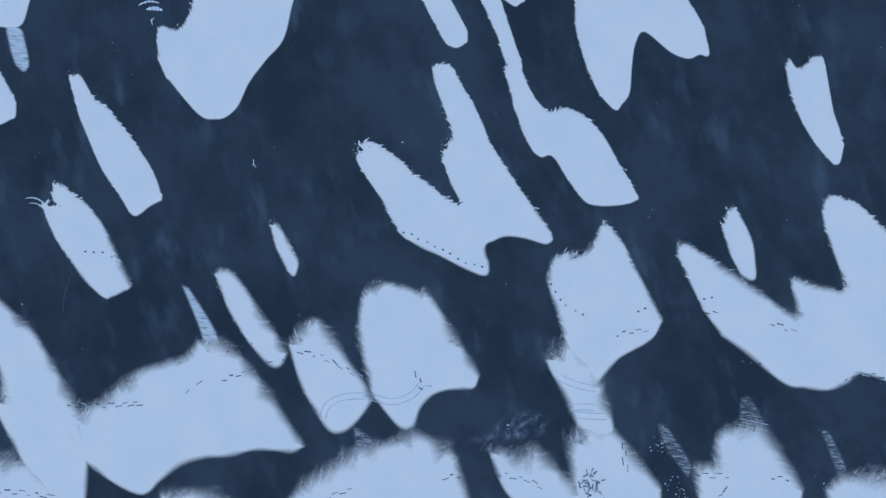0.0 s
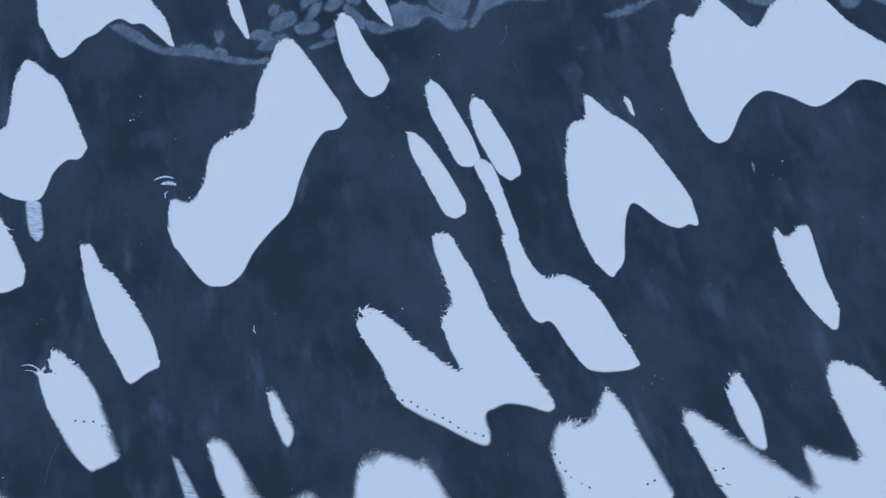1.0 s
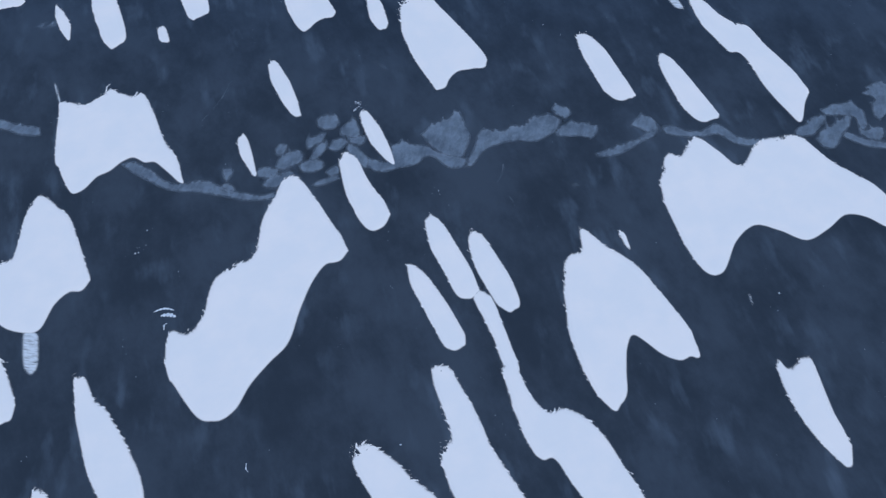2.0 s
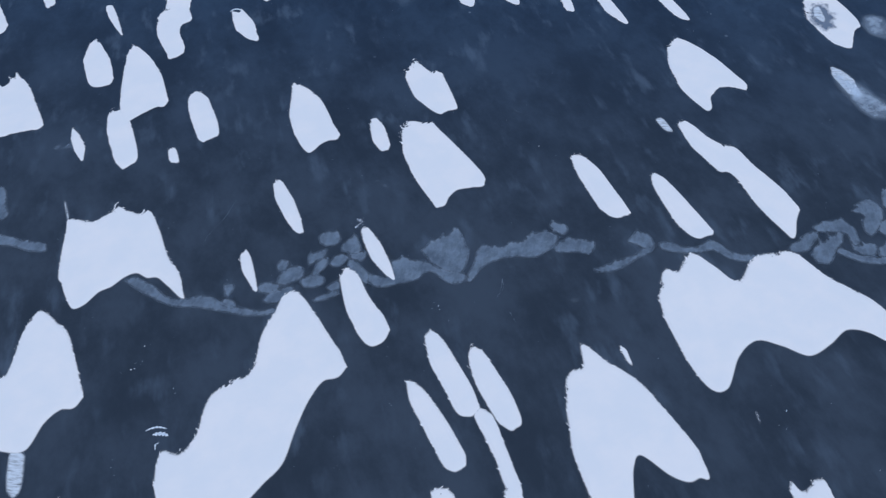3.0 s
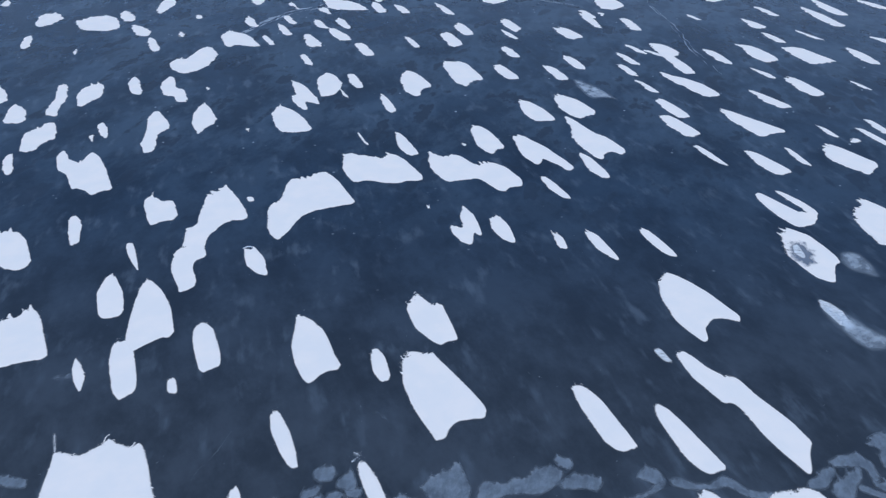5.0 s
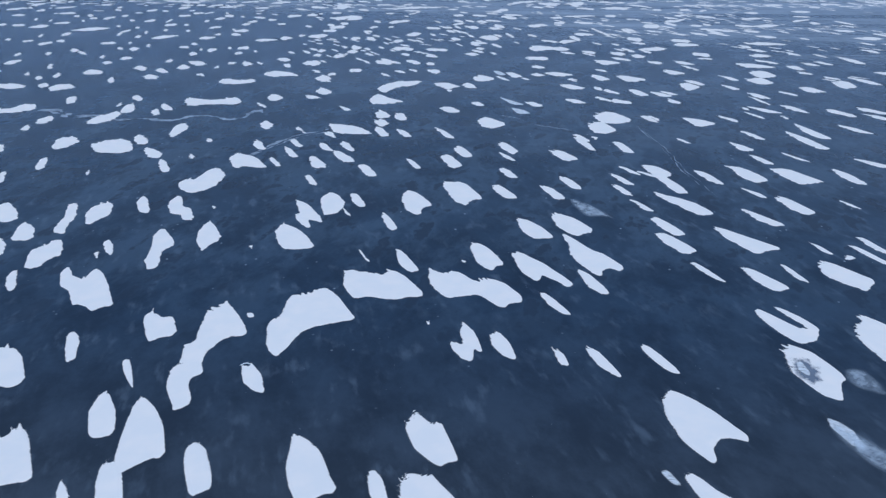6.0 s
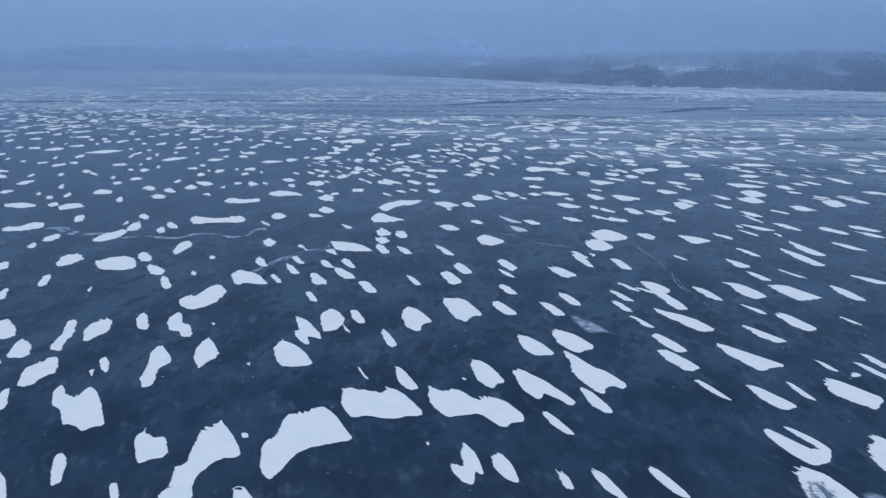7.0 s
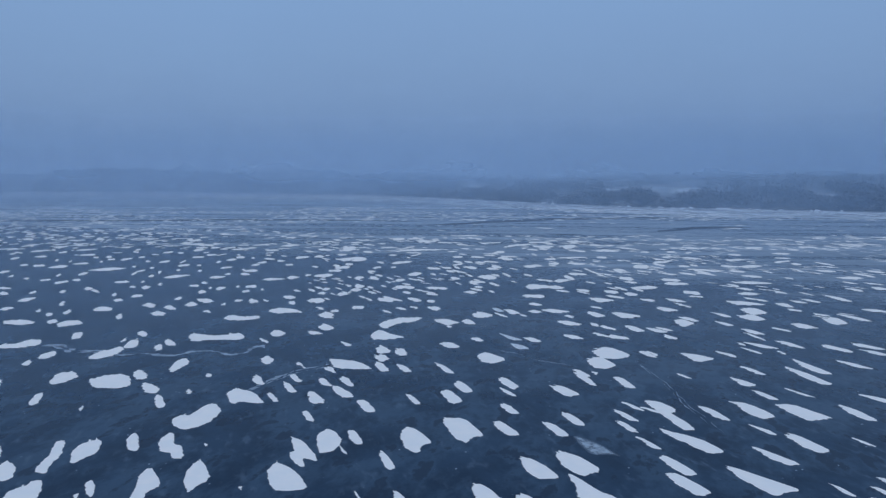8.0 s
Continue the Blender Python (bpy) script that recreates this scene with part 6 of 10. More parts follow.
frost_smudge(5.3, -12.6, -64.5, 8.17, (-0.99, -1.06, -1.16, -1.29, -1.39, -1.17, -0.74, 0.48), (-0.71, -0.35, 0.19, 0.75, 1.29, 1.68, 1.75, 0.88))
frost_smudge(18.3, 39.5, -89.5, 2.06, (0.27, 0.16, -0.01, -0.16, -0.31, -0.48, -0.64, -0.78, -0.83, -0.83), (0.30, 0.57, 0.57, 0.49, 0.39, 0.27, 0.03, -0.31, -0.61, -0.82))
frost_smudge(-7.6, 54.9, -59.5, 2.31, (-2.68, -2.66, -2.29, -1.84, -1.29, -0.66, -0.00, 0.53, 1.28), (-2.64, -1.88, -0.92, -0.05, 0.84, 1.66, 2.31, 2.52, 1.39))
frost_smudge(9.6, 67.2, -69.5, 1.38, (-1.14, -1.27, -1.25, -1.07, -0.88, -0.68, -0.30, 0.38, 1.00), (-1.07, 0.08, 0.55, 0.83, 0.95, 1.07, 1.18, 1.17, 1.04))
frost_smudge(-46.4, 61.0, -64.5, 4.25, (-0.80, -0.71, -0.57, -0.48, -0.62, -0.87, -0.77, 0.43), (-0.44, 0.00, 0.68, 1.22, 1.31, 1.12, 0.97, 0.51))
frost_smudge(26.1, 247.2, -69.5, 5.81, (1.7, -2.3, -4.7, -7.7, -9.9, -9.2, -6.8, -1.2, 5.4), (2.1, 4.0, 6.9, 7.9, 8.3, 8.3, 8.3, 7.7, 5.9))


# ---- the refrozen crack with its grey ice plates ----
CRACK_BELT = tagged(new("refrozen_crack"), "belt of pale grey refrozen plates across dark ice", "refrozen crack")


def ice_plate(x, y, heading, width, heads, tails):
    form = drift_form(x, y, heading, width, heads, tails, 0.045, 0.5, 0.16, int(min(110, max(18, width / 0.2))), int(abs(x * 23 + y * 37)), 0.16, 0.3)
    ob = mesh_object("ice_plate", *form[:2], PLATE, {"edge": form[2]["edge"]})
    ob.parent = CRACK_BELT
    return ob


ice_plate(-12.0, 39.1, -110.0, 2.54, (0.81, 0.41, -0.00, -0.43, -0.75, -1.01, -1.14, -0.90), (0.86, 1.02, 1.02, 0.76, 0.42, -0.01, -0.39, -0.75))
ice_plate(-11.3, 40.4, -100.0, 1.64, (0.29, 0.03, -0.29, -0.59, -0.77, -0.87, -0.58, 0.00), (0.36, 0.59, 0.70, 0.79, 0.72, 0.54, 0.36, 0.08))
ice_plate(-2.9, 42.1, -70.0, 10.17, (-0.91, -1.21, -1.33, -1.08, -0.58, -0.71, -2.25, -2.30, -2.29, -1.59, -1.31, -0.86, 0.16, 0.71, 1.11, 1.45, 1.74, 2.08), (-0.51, 0.15, 0.51, 0.77, 0.84, 0.89, 0.94, 1.01, 1.11, 0.91, 0.52, 0.90, 2.29, 2.84, 2.99, 2.99, 2.81, 2.36))
ice_plate(-16.9, 39.3, -90.0, 3.28, (0.54, 0.15, -0.27, -0.47, -0.62, -1.04, -1.11, -1.03, -0.82), (0.76, 0.96, 1.14, 1.14, 1.06, 0.79, 0.39, -0.09, -0.72))
ice_plate(-8.8, 42.2, -80.0, 2.40, (-1.30, -1.52, -1.70, -1.60, -1.05, -0.45, 0.11, 0.71), (-1.13, -0.38, 0.35, 1.11, 1.53, 1.73, 1.44, 0.84))
ice_plate(-13.6, 41.0, -90.0, 2.87, (-0.02, -0.33, -0.55, -0.75, -0.84, -0.88, -0.81, -0.62, -0.34), (0.06, 0.45, 0.79, 0.90, 0.93, 0.81, 0.65, 0.46, -0.09))
ice_plate(-18.1, 40.1, -90.0, 2.61, (-0.19, -0.45, -0.64, -0.82, -0.85, -0.80, -0.73, -0.64, -0.35), (-0.09, 0.35, 0.57, 0.69, 0.76, 0.71, 0.61, 0.44, -0.21))
ice_plate(-22.0, 38.2, -90.0, 1.98, (-0.04, -0.26, -0.47, -0.69, -0.75, -0.60, -0.40, -0.22, 0.09), (-0.01, 0.21, 0.34, 0.45, 0.57, 0.68, 0.75, 0.73, 0.24))
ice_plate(-15.9, 41.7, -70.0, 3.40, (0.29, -0.37, -0.76, -1.12, -1.27, -1.13, -0.77, -0.33), (0.45, 0.82, 1.05, 1.01, 0.92, 0.77, 0.42, -0.23))
ice_plate(-12.9, 42.7, -90.0, 1.92, (0.80, -0.07, -0.70, -1.14, -1.36, -1.40, -1.40, -1.23), (0.93, 1.19, 1.24, 0.88, 0.49, 0.12, -0.51, -1.16))
ice_plate(0.4, 45.0, -90.0, 5.50, (-0.01, -0.34, -1.23, -1.58, -1.87, -2.15, -2.64, -2.49, -0.91, -0.05), (0.17, 0.57, 1.50, 2.14, 2.63, 2.99, 3.10, 3.01, 1.68, 0.29))
ice_plate(-11.0, 43.7, -90.0, 2.37, (0.41, -0.20, -0.63, -0.87, -0.86, -0.69, -0.44), (0.47, 0.75, 0.90, 0.97, 0.57, 0.06, -0.39))
ice_plate(-9.0, 44.3, -80.0, 2.21, (-0.56, -0.61, -0.52, -0.49, -0.55, -0.61, -0.49), (-0.41, 0.22, 0.58, 0.86, 0.78, 0.39, -0.39))
ice_plate(7.5, 44.9, -80.0, 11.21, (2.87, 1.88, 0.78, -0.72, -1.40, -0.84, -0.82, -1.22, -1.09, -1.97, -2.11, -1.97, -1.65, -1.16), (3.19, 3.28, 2.74, 1.83, 1.26, 1.04, 0.95, 1.05, 1.36, 1.33, 0.98, 0.60, 0.11, -0.76))
ice_plate(-22.2, 40.0, -90.0, 1.36, (-0.54, -0.77, -0.82, -0.82, -0.82, -0.80, -0.73, -0.55), (-0.45, 0.20, 0.62, 0.94, 1.00, 0.66, 0.30, -0.14))
ice_plate(-25.1, 38.7, -100.0, 17.43, (-1.22, -1.44, -1.65, -1.26, -0.85, -0.05, 0.15, -0.27, -0.80, -0.34, -0.05, 0.08, 0.09, -0.09, -0.52, -0.39), (-0.94, -0.60, -0.18, 0.20, 0.56, 1.03, 1.27, 1.13, 1.00, 0.96, 1.04, 1.12, 0.97, 0.74, 0.40, 0.02))
ice_plate(-13.4, 44.2, -90.0, 2.25, (-0.15, -0.48, -0.60, -0.75, -0.91, -1.05, -1.15, -1.06), (0.12, 1.16, 1.15, 0.87, 0.59, 0.33, -0.03, -0.83))
ice_plate(-17.0, 43.0, -90.0, 1.44, (-0.15, -0.38, -0.54, -0.70, -0.81, -0.86, -0.86, -0.86, -0.80, -0.57), (0.04, 0.52, 0.72, 0.82, 0.90, 0.85, 0.68, 0.51, 0.27, -0.41))
ice_plate(-9.8, 45.6, -100.0, 2.48, (0.05, -0.42, -0.88, -1.47, -1.69, -0.97, -0.27, 0.28), (0.19, 0.84, 1.01, 1.09, 1.15, 1.17, 0.92, 0.55))
ice_plate(14.5, 45.6, -110.0, 4.42, (0.79, 0.30, -0.32, -1.04, -0.82, -1.14, -1.22, -1.27, -1.37, -0.78), (1.00, 1.43, 1.58, 1.49, 1.24, 0.96, 0.83, 0.78, 0.69, -0.33))
ice_plate(19.6, 43.8, -100.0, 6.65, (1.91, 1.69, 1.49, 1.09, 0.50, 0.08, -0.31, -0.80, -1.52, -2.25, -2.59, -2.53), (2.00, 2.28, 2.33, 2.26, 2.03, 1.58, 0.87, 0.12, -0.50, -0.94, -1.31, -2.25))
ice_plate(-12.3, 46.6, -100.0, 2.79, (-0.24, -0.55, -0.78, -0.98, -1.12, -1.13, -0.71, -0.12), (0.01, 0.69, 0.93, 1.10, 1.06, 0.93, 0.63, 0.02))
ice_plate(13.0, 48.0, -90.0, 2.22, (-0.39, -0.69, -0.89, -1.03, -0.86, -0.65, -0.62, -0.56, 0.04), (-0.31, 0.12, 0.53, 0.67, 0.88, 1.10, 0.92, 0.65, 0.30))
ice_plate(21.8, 46.2, -90.0, 3.06, (0.02, -0.38, -0.84, -1.15, -1.30, -1.20, -0.99, -0.61, 0.38), (0.19, 0.33, 0.48, 0.63, 1.05, 1.22, 1.14, 0.90, 0.61))
ice_plate(30.0, 44.9, -90.0, 12.76, (-1.06, -1.24, -1.27, -1.13, -0.65, -0.52, -0.56, -1.10, -1.43, -0.93, 0.19, 0.54, 0.55, 0.49, 0.44, 0.41, 0.40, 0.42), (-0.35, 0.04, 0.21, 0.37, 0.46, 0.47, 0.43, 0.26, 0.17, 1.00, 1.46, 1.66, 1.62, 1.52, 1.42, 1.24, 0.90, 0.59))
ice_plate(39.7, 45.9, -70.0, 4.66, (0.29, -0.18, -0.38, -0.51, -0.58, -1.01, -1.05, -0.99, -0.94, -0.80), (0.48, 0.78, 1.01, 1.13, 1.12, 0.78, 0.41, 0.17, -0.15, -0.70))
ice_plate(42.1, 45.1, -90.0, 4.63, (0.80, 0.22, -0.35, -0.72, -1.23, -1.76, -2.21, -2.39, -2.29), (1.11, 1.89, 2.16, 2.15, 1.55, 0.38, -0.37, -0.96, -2.11))
ice_plate(46.2, 44.1, -80.0, 6.71, (-1.12, -1.73, -1.39, -0.63, -0.11, 0.22, 0.39, 0.47, 0.49, 0.66), (-0.88, -0.38, 0.16, 0.69, 1.06, 1.34, 1.50, 1.60, 1.43, 0.77))
ice_plate(46.1, 45.1, -70.0, 2.92, (-0.32, -1.04, -0.85, -0.57, -0.58, -0.58, -0.50, -0.39, -0.18), (-0.12, 0.37, 0.76, 1.05, 1.25, 1.11, 0.84, 0.46, -0.09))
ice_plate(43.7, 47.7, -110.0, 5.18, (0.35, 0.16, -0.08, -0.52, -0.93, -1.07, -1.47, -1.81, -1.91, -1.53, -1.32, -1.05, -0.07, 0.65), (0.54, 0.79, 1.04, 1.08, 0.97, 0.72, 0.56, 0.46, 0.28, 0.57, 1.58, 1.77, 1.66, 1.08))
ice_plate(-46.4, 46.1, -100.0, 7.53, (-0.71, -0.85, -0.86, -0.83, -0.71, -0.56, -0.56, -0.63, -0.51, 0.28), (-0.50, 0.33, 0.82, 0.70, 0.54, 0.69, 0.86, 0.84, 0.77, 0.54))
ice_plate(48.9, 45.1, -80.0, 3.84, (0.60, -0.12, -0.47, -0.82, -1.01, -1.02, -1.01, -0.73), (0.71, 0.96, 1.02, 1.06, 1.04, 0.70, -0.03, -0.66))
ice_plate(47.9, 49.4, 0.0, 5.66, (-0.66, -0.94, -1.09, -1.11, -1.04, -0.81, -0.58, -1.69, -0.87, -0.40, 0.10, 0.90), (-0.53, -0.16, 0.24, 0.69, 1.19, 1.61, 1.95, 2.13, 2.00, 1.80, 1.50, 1.12))
ice_plate(50.1, 48.0, -90.0, 3.49, (0.45, -0.37, -0.74, -1.07, -1.29, -1.35, -1.33, -1.29, -1.00), (0.66, 1.16, 1.32, 1.28, 1.17, 1.01, 0.62, -0.17, -0.91))
ice_plate(-50.7, 51.9, -90.0, 3.91, (-1.93, -2.28, -2.58, -2.67, -2.41, -1.35, 0.35, 0.98, 1.58), (-1.75, -0.66, 0.41, 1.46, 2.06, 2.39, 2.63, 2.64, 1.91))
ice_plate(52.1, 52.3, -90.0, 3.88, (1.01, -0.27, -1.24, -1.53, -1.75, -1.90, -2.01, -1.72), (1.32, 2.08, 2.16, 1.95, 1.60, 0.64, -0.58, -1.53))


# ---- far drifts, too many to count ----
OUTER = []


def outer_drift(x, y, heading, width, heads, tails):
    OUTER.append(weathered(drift_form(x, y, heading, width, heads, tails, DEPTH, 1.2, 0.45, 17, int(abs(x * 131 + y * 17)), 0.6, 0.9), 0.5, 0.06))


outer_drift(-140.9, 329.7, -54.5, 5.37, (0.9, -2.2, -3.3, -4.7, -6.2, -6.9, -6.4, -3.4, -1.3), (1.2, 2.5, 4.4, 6.9, 7.0, 5.6, 3.7, 2.2, -1.0))
outer_drift(48.1, 355.8, -49.5, 11.60, (-0.0, -2.4, -4.3, -5.2, -5.8, -4.5, -2.4, -1.6, -0.6), (0.5, 1.2, 2.4, 5.4, 5.7, 5.1, 4.1, 2.1, -0.3))
outer_drift(103.9, 343.9, -69.5, 6.02, (-0.8, -2.8, -3.7, -4.1, -3.3, -2.3, -1.8, -0.6), (0.0, 1.0, 4.0, 4.6, 4.1, 3.3, 1.6, -0.4))
outer_drift(-78.5, 352.4, -69.5, 6.07, (-1.6, -3.2, -4.2, -4.8, -4.8, -2.8, 1.2), (-1.4, 1.4, 4.0, 5.6, 4.9, 3.5, 1.6))
outer_drift(117.5, 342.1, -64.5, 6.01, (0.5, -2.0, -3.9, -5.2, -5.3, -5.3, -5.0, -4.4, -2.8), (1.5, 3.0, 3.6, 4.2, 4.8, 5.1, 4.6, 2.0, -2.2))
outer_drift(-5.0, 361.9, -59.5, 5.26, (0.8, -1.1, -2.8, -3.8, -4.5, -4.5, -2.1, -1.3, -0.9), (1.1, 1.7, 2.2, 3.7, 4.4, 3.8, 3.0, 1.3, -0.6))
outer_drift(-118.4, 342.4, -74.5, 8.25, (-4.8, -6.7, -6.4, -6.0, -5.4, -3.6, 0.4, 3.3), (-4.5, -2.2, 1.4, 5.0, 6.7, 6.2, 5.8, 3.6))
outer_drift(89.8, 352.9, -64.5, 6.06, (-0.2, -1.5, -2.7, -4.0, -4.8, -5.1, -5.4, -5.6, -4.9, -1.2, 0.1, 0.6), (-0.0, 1.1, 1.7, 2.2, 3.4, 5.0, 5.0, 4.8, 4.4, 3.5, 2.2, 0.9))
outer_drift(-52.2, 362.0, -74.5, 6.03, (1.5, -1.0, -3.3, -4.6, -4.0, -3.6, -3.6, -1.6), (1.9, 5.1, 5.1, 4.0, 3.0, 2.4, 0.7, -1.3))
outer_drift(-186.2, 315.8, -59.5, 1.74, (1.2, -0.9, -2.1, -3.3, -4.9, -4.7, -2.5), (2.3, 3.8, 3.6, 3.4, 3.3, 1.4, -1.7))
outer_drift(148.8, 335.1, -69.5, 13.11, (1.4, -6.4, -7.5, -6.7, -5.6, -4.4, -2.1, 2.0, 5.6), (1.9, 3.3, 4.9, 5.4, 5.9, 6.5, 7.0, 6.5, 5.8))
outer_drift(-18.7, 367.5, -64.5, 4.16, (0.4, -1.5, -3.0, -3.7, -4.2, -3.1, -2.7, -2.7, -1.8), (1.1, 1.5, 3.5, 4.9, 4.2, 3.4, 2.1, 0.2, -1.6))
outer_drift(15.4, 368.3, -79.5, 6.85, (-1.2, -2.3, -3.1, -3.5, -3.9, -3.9, -2.6, 0.7), (-1.0, 1.2, 2.4, 4.2, 4.7, 3.8, 2.6, 1.1))
outer_drift(165.9, 329.5, -54.5, 9.06, (3.19, 0.89, -0.70, -2.66, -4.62, -5.39, -4.72, -3.96, -3.46), (3.38, 4.38, 5.50, 4.80, 3.36, 1.69, 0.18, -1.05, -3.30))
outer_drift(-49.4, 366.6, -74.5, 2.74, (2.68, 1.49, 0.21, -1.22, -2.44, -2.94, -3.08, -3.23, -2.67), (2.88, 4.06, 3.88, 2.99, 1.85, 0.71, -0.44, -1.55, -2.55))
outer_drift(-63.9, 364.8, -74.5, 4.37, (0.54, -0.94, -2.17, -2.76, -3.74, -4.32, -3.72, -1.06), (0.80, 2.31, 2.87, 3.63, 4.05, 2.99, 1.23, -0.75))
outer_drift(27.0, 370.2, -59.5, 3.97, (2.92, 1.57, 0.06, -1.60, -3.06, -3.42, -3.40, -3.06), (3.09, 3.55, 3.49, 3.04, 1.64, 0.06, -1.42, -2.68))
outer_drift(200.7, 315.2, -49.5, 7.62, (0.6, -2.1, -4.1, -5.3, -4.6, -3.7, -2.7, -1.1), (1.0, 2.4, 3.5, 4.5, 5.2, 4.0, 2.0, -0.7))
outer_drift(-134.3, 349.1, -64.5, 3.47, (2.27, 0.55, -1.06, -2.24, -2.74, -3.68, -4.83, -5.54, -5.43, -2.81), (2.56, 4.26, 4.22, 3.83, 3.83, 3.99, 3.09, 1.28, -0.46, -2.42))
outer_drift(76.3, 366.3, -59.5, 2.80, (2.4, -0.5, -2.6, -4.0, -5.0, -5.2, -5.0, -3.5), (2.7, 3.9, 4.8, 5.0, 4.0, 2.1, -0.2, -2.8))
outer_drift(100.0, 361.6, -64.5, 7.70, (2.7, 0.4, -1.7, -3.3, -4.1, -4.8, -5.1, -5.1, -3.9), (3.0, 3.7, 3.9, 3.9, 4.0, 3.6, 3.0, 1.2, -3.3))
outer_drift(19.2, 376.9, -74.5, 4.46, (-2.2, -4.7, -5.3, -5.1, -4.5, -2.9, -1.0, 1.6), (-1.8, 0.3, 2.7, 5.0, 5.3, 5.2, 4.5, 2.1))
outer_drift(131.8, 353.8, -69.5, 6.80, (0.10, -1.61, -2.35, -2.83, -3.08, -1.96, -1.28, -0.92, -0.33), (0.53, 1.06, 1.34, 1.73, 2.89, 2.82, 2.36, 1.67, 0.01))
outer_drift(65.8, 372.1, -59.5, 4.71, (-1.4, -2.9, -4.0, -4.3, -4.0, -3.3, -2.2, -0.7), (-1.1, 1.6, 3.2, 4.1, 4.3, 3.9, 2.5, -0.4))
outer_drift(-47.1, 376.1, -74.5, 6.06, (0.5, -1.5, -3.5, -5.2, -5.8, -4.0, -0.8), (0.8, 3.7, 5.6, 5.3, 3.6, 1.6, -0.5))
outer_drift(158.9, 345.4, -69.5, 5.31, (-2.8, -4.7, -6.3, -6.6, -6.3, -5.6, -2.5, -0.9, 0.2, 2.1), (-2.4, -1.2, 1.1, 5.7, 6.4, 6.5, 6.5, 5.6, 4.0, 2.4))
outer_drift(91.9, 369.3, -64.5, 8.00, (0.9, -0.9, -2.6, -3.7, -4.4, -4.9, -3.5, -2.9, -2.7, -1.8), (1.1, 1.8, 4.5, 5.4, 4.8, 4.1, 3.1, 1.6, -0.1, -1.6))
outer_drift(-162.7, 344.2, -69.5, 3.73, (-0.8, -3.8, -4.2, -3.8, -3.5, -3.8, -3.4, -1.7, 0.4), (-0.4, 1.7, 3.5, 4.3, 3.8, 3.5, 3.7, 3.3, 0.7))
outer_drift(-204.4, 321.4, -64.5, 5.24, (0.1, -3.5, -4.2, -3.9, -3.4, -3.5, -2.3, -0.7), (0.5, 2.6, 4.4, 4.9, 3.8, 2.6, 1.8, -0.4))
outer_drift(-78.7, 373.2, -69.5, 2.79, (-2.15, -3.13, -3.76, -4.04, -3.32, -0.96, 1.97), (-1.88, 1.74, 3.28, 3.61, 3.50, 3.00, 2.17))
outer_drift(177.1, 338.0, -59.5, 5.47, (0.46, -1.14, -2.59, -3.82, -3.93, -3.74, -3.22, -2.03), (0.77, 2.09, 2.86, 3.59, 3.86, 2.48, 0.09, -1.72))
outer_drift(-71.0, 375.1, -69.5, 2.93, (-4.1, -4.9, -5.1, -5.0, -4.4, -3.0, 0.1, 3.8), (-3.8, 0.4, 3.0, 4.2, 4.6, 4.8, 4.7, 4.1))
outer_drift(-2.5, 381.9, -44.5, 10.64, (-0.0, -2.6, -4.7, -5.6, -6.3, -5.8, -2.2, -0.9, -0.1), (0.4, 1.4, 2.3, 4.5, 6.1, 5.6, 4.8, 2.8, 0.4))
outer_drift(77.6, 374.0, -69.5, 6.08, (-0.5, -3.2, -4.2, -4.8, -3.9, -2.8, -2.5, -1.0), (0.2, 1.4, 5.1, 5.4, 4.7, 3.7, 1.6, -0.7))
outer_drift(-185.8, 334.8, -64.5, 1.96, (2.7, -2.8, -6.2, -6.7, -6.0, -4.8, -3.1), (3.1, 4.8, 6.1, 6.8, 5.9, 2.1, -2.8))
outer_drift(-63.9, 379.0, -69.5, 5.03, (1.47, -0.28, -2.15, -3.93, -4.82, -3.81, -1.57), (1.70, 4.06, 4.82, 3.68, 2.04, 0.28, -1.36))
outer_drift(-106.2, 371.3, -79.5, 3.74, (0.59, -2.52, -3.14, -3.20, -3.36, -3.86, -3.85, -2.65, -1.05), (0.97, 2.73, 4.16, 4.54, 3.73, 2.80, 2.39, 1.85, -0.72))
outer_drift(20.9, 385.9, -84.5, 4.28, (-0.93, -2.11, -3.09, -3.77, -3.34, -1.46, 0.76), (-0.73, 1.43, 3.28, 3.74, 3.07, 2.11, 0.96))
outer_drift(-20.5, 386.0, -74.5, 9.16, (-3.8, -5.2, -6.1, -5.6, -5.0, -4.7, -4.2, -2.3, 3.0), (-3.4, 0.1, 1.7, 4.0, 6.7, 7.4, 6.7, 5.5, 3.6))
outer_drift(-40.1, 385.0, -79.5, 2.99, (-1.99, -2.94, -3.41, -3.15, -3.04, -2.82, -1.39, 1.58), (-1.74, 0.20, 1.35, 2.96, 4.30, 4.18, 3.26, 1.88))
outer_drift(185.1, 341.2, -64.5, 4.85, (-0.4, -2.2, -3.4, -4.8, -5.4, -5.2, -5.0, -4.0), (0.4, 1.8, 4.6, 5.1, 4.6, 3.0, -1.0, -3.2))
outer_drift(63.7, 384.8, -84.5, 9.73, (-2.0, -3.4, -4.5, -5.2, -5.8, -5.4, -3.1, 1.5), (-1.7, 1.5, 4.1, 6.2, 6.3, 5.2, 3.7, 1.9))
outer_drift(134.1, 366.4, -74.5, 9.71, (1.4, -1.0, -3.3, -4.6, -5.6, -6.3, -4.2, -3.5, -3.2, -2.4), (1.8, 2.4, 3.3, 6.5, 6.4, 5.3, 4.2, 2.4, 0.0, -2.2))
outer_drift(54.0, 386.6, -59.5, 16.17, (3.8, -1.1, -4.6, -6.6, -8.5, -8.3, -3.5, -2.3), (4.3, 6.0, 5.9, 5.9, 6.6, 5.2, 3.3, -0.8))
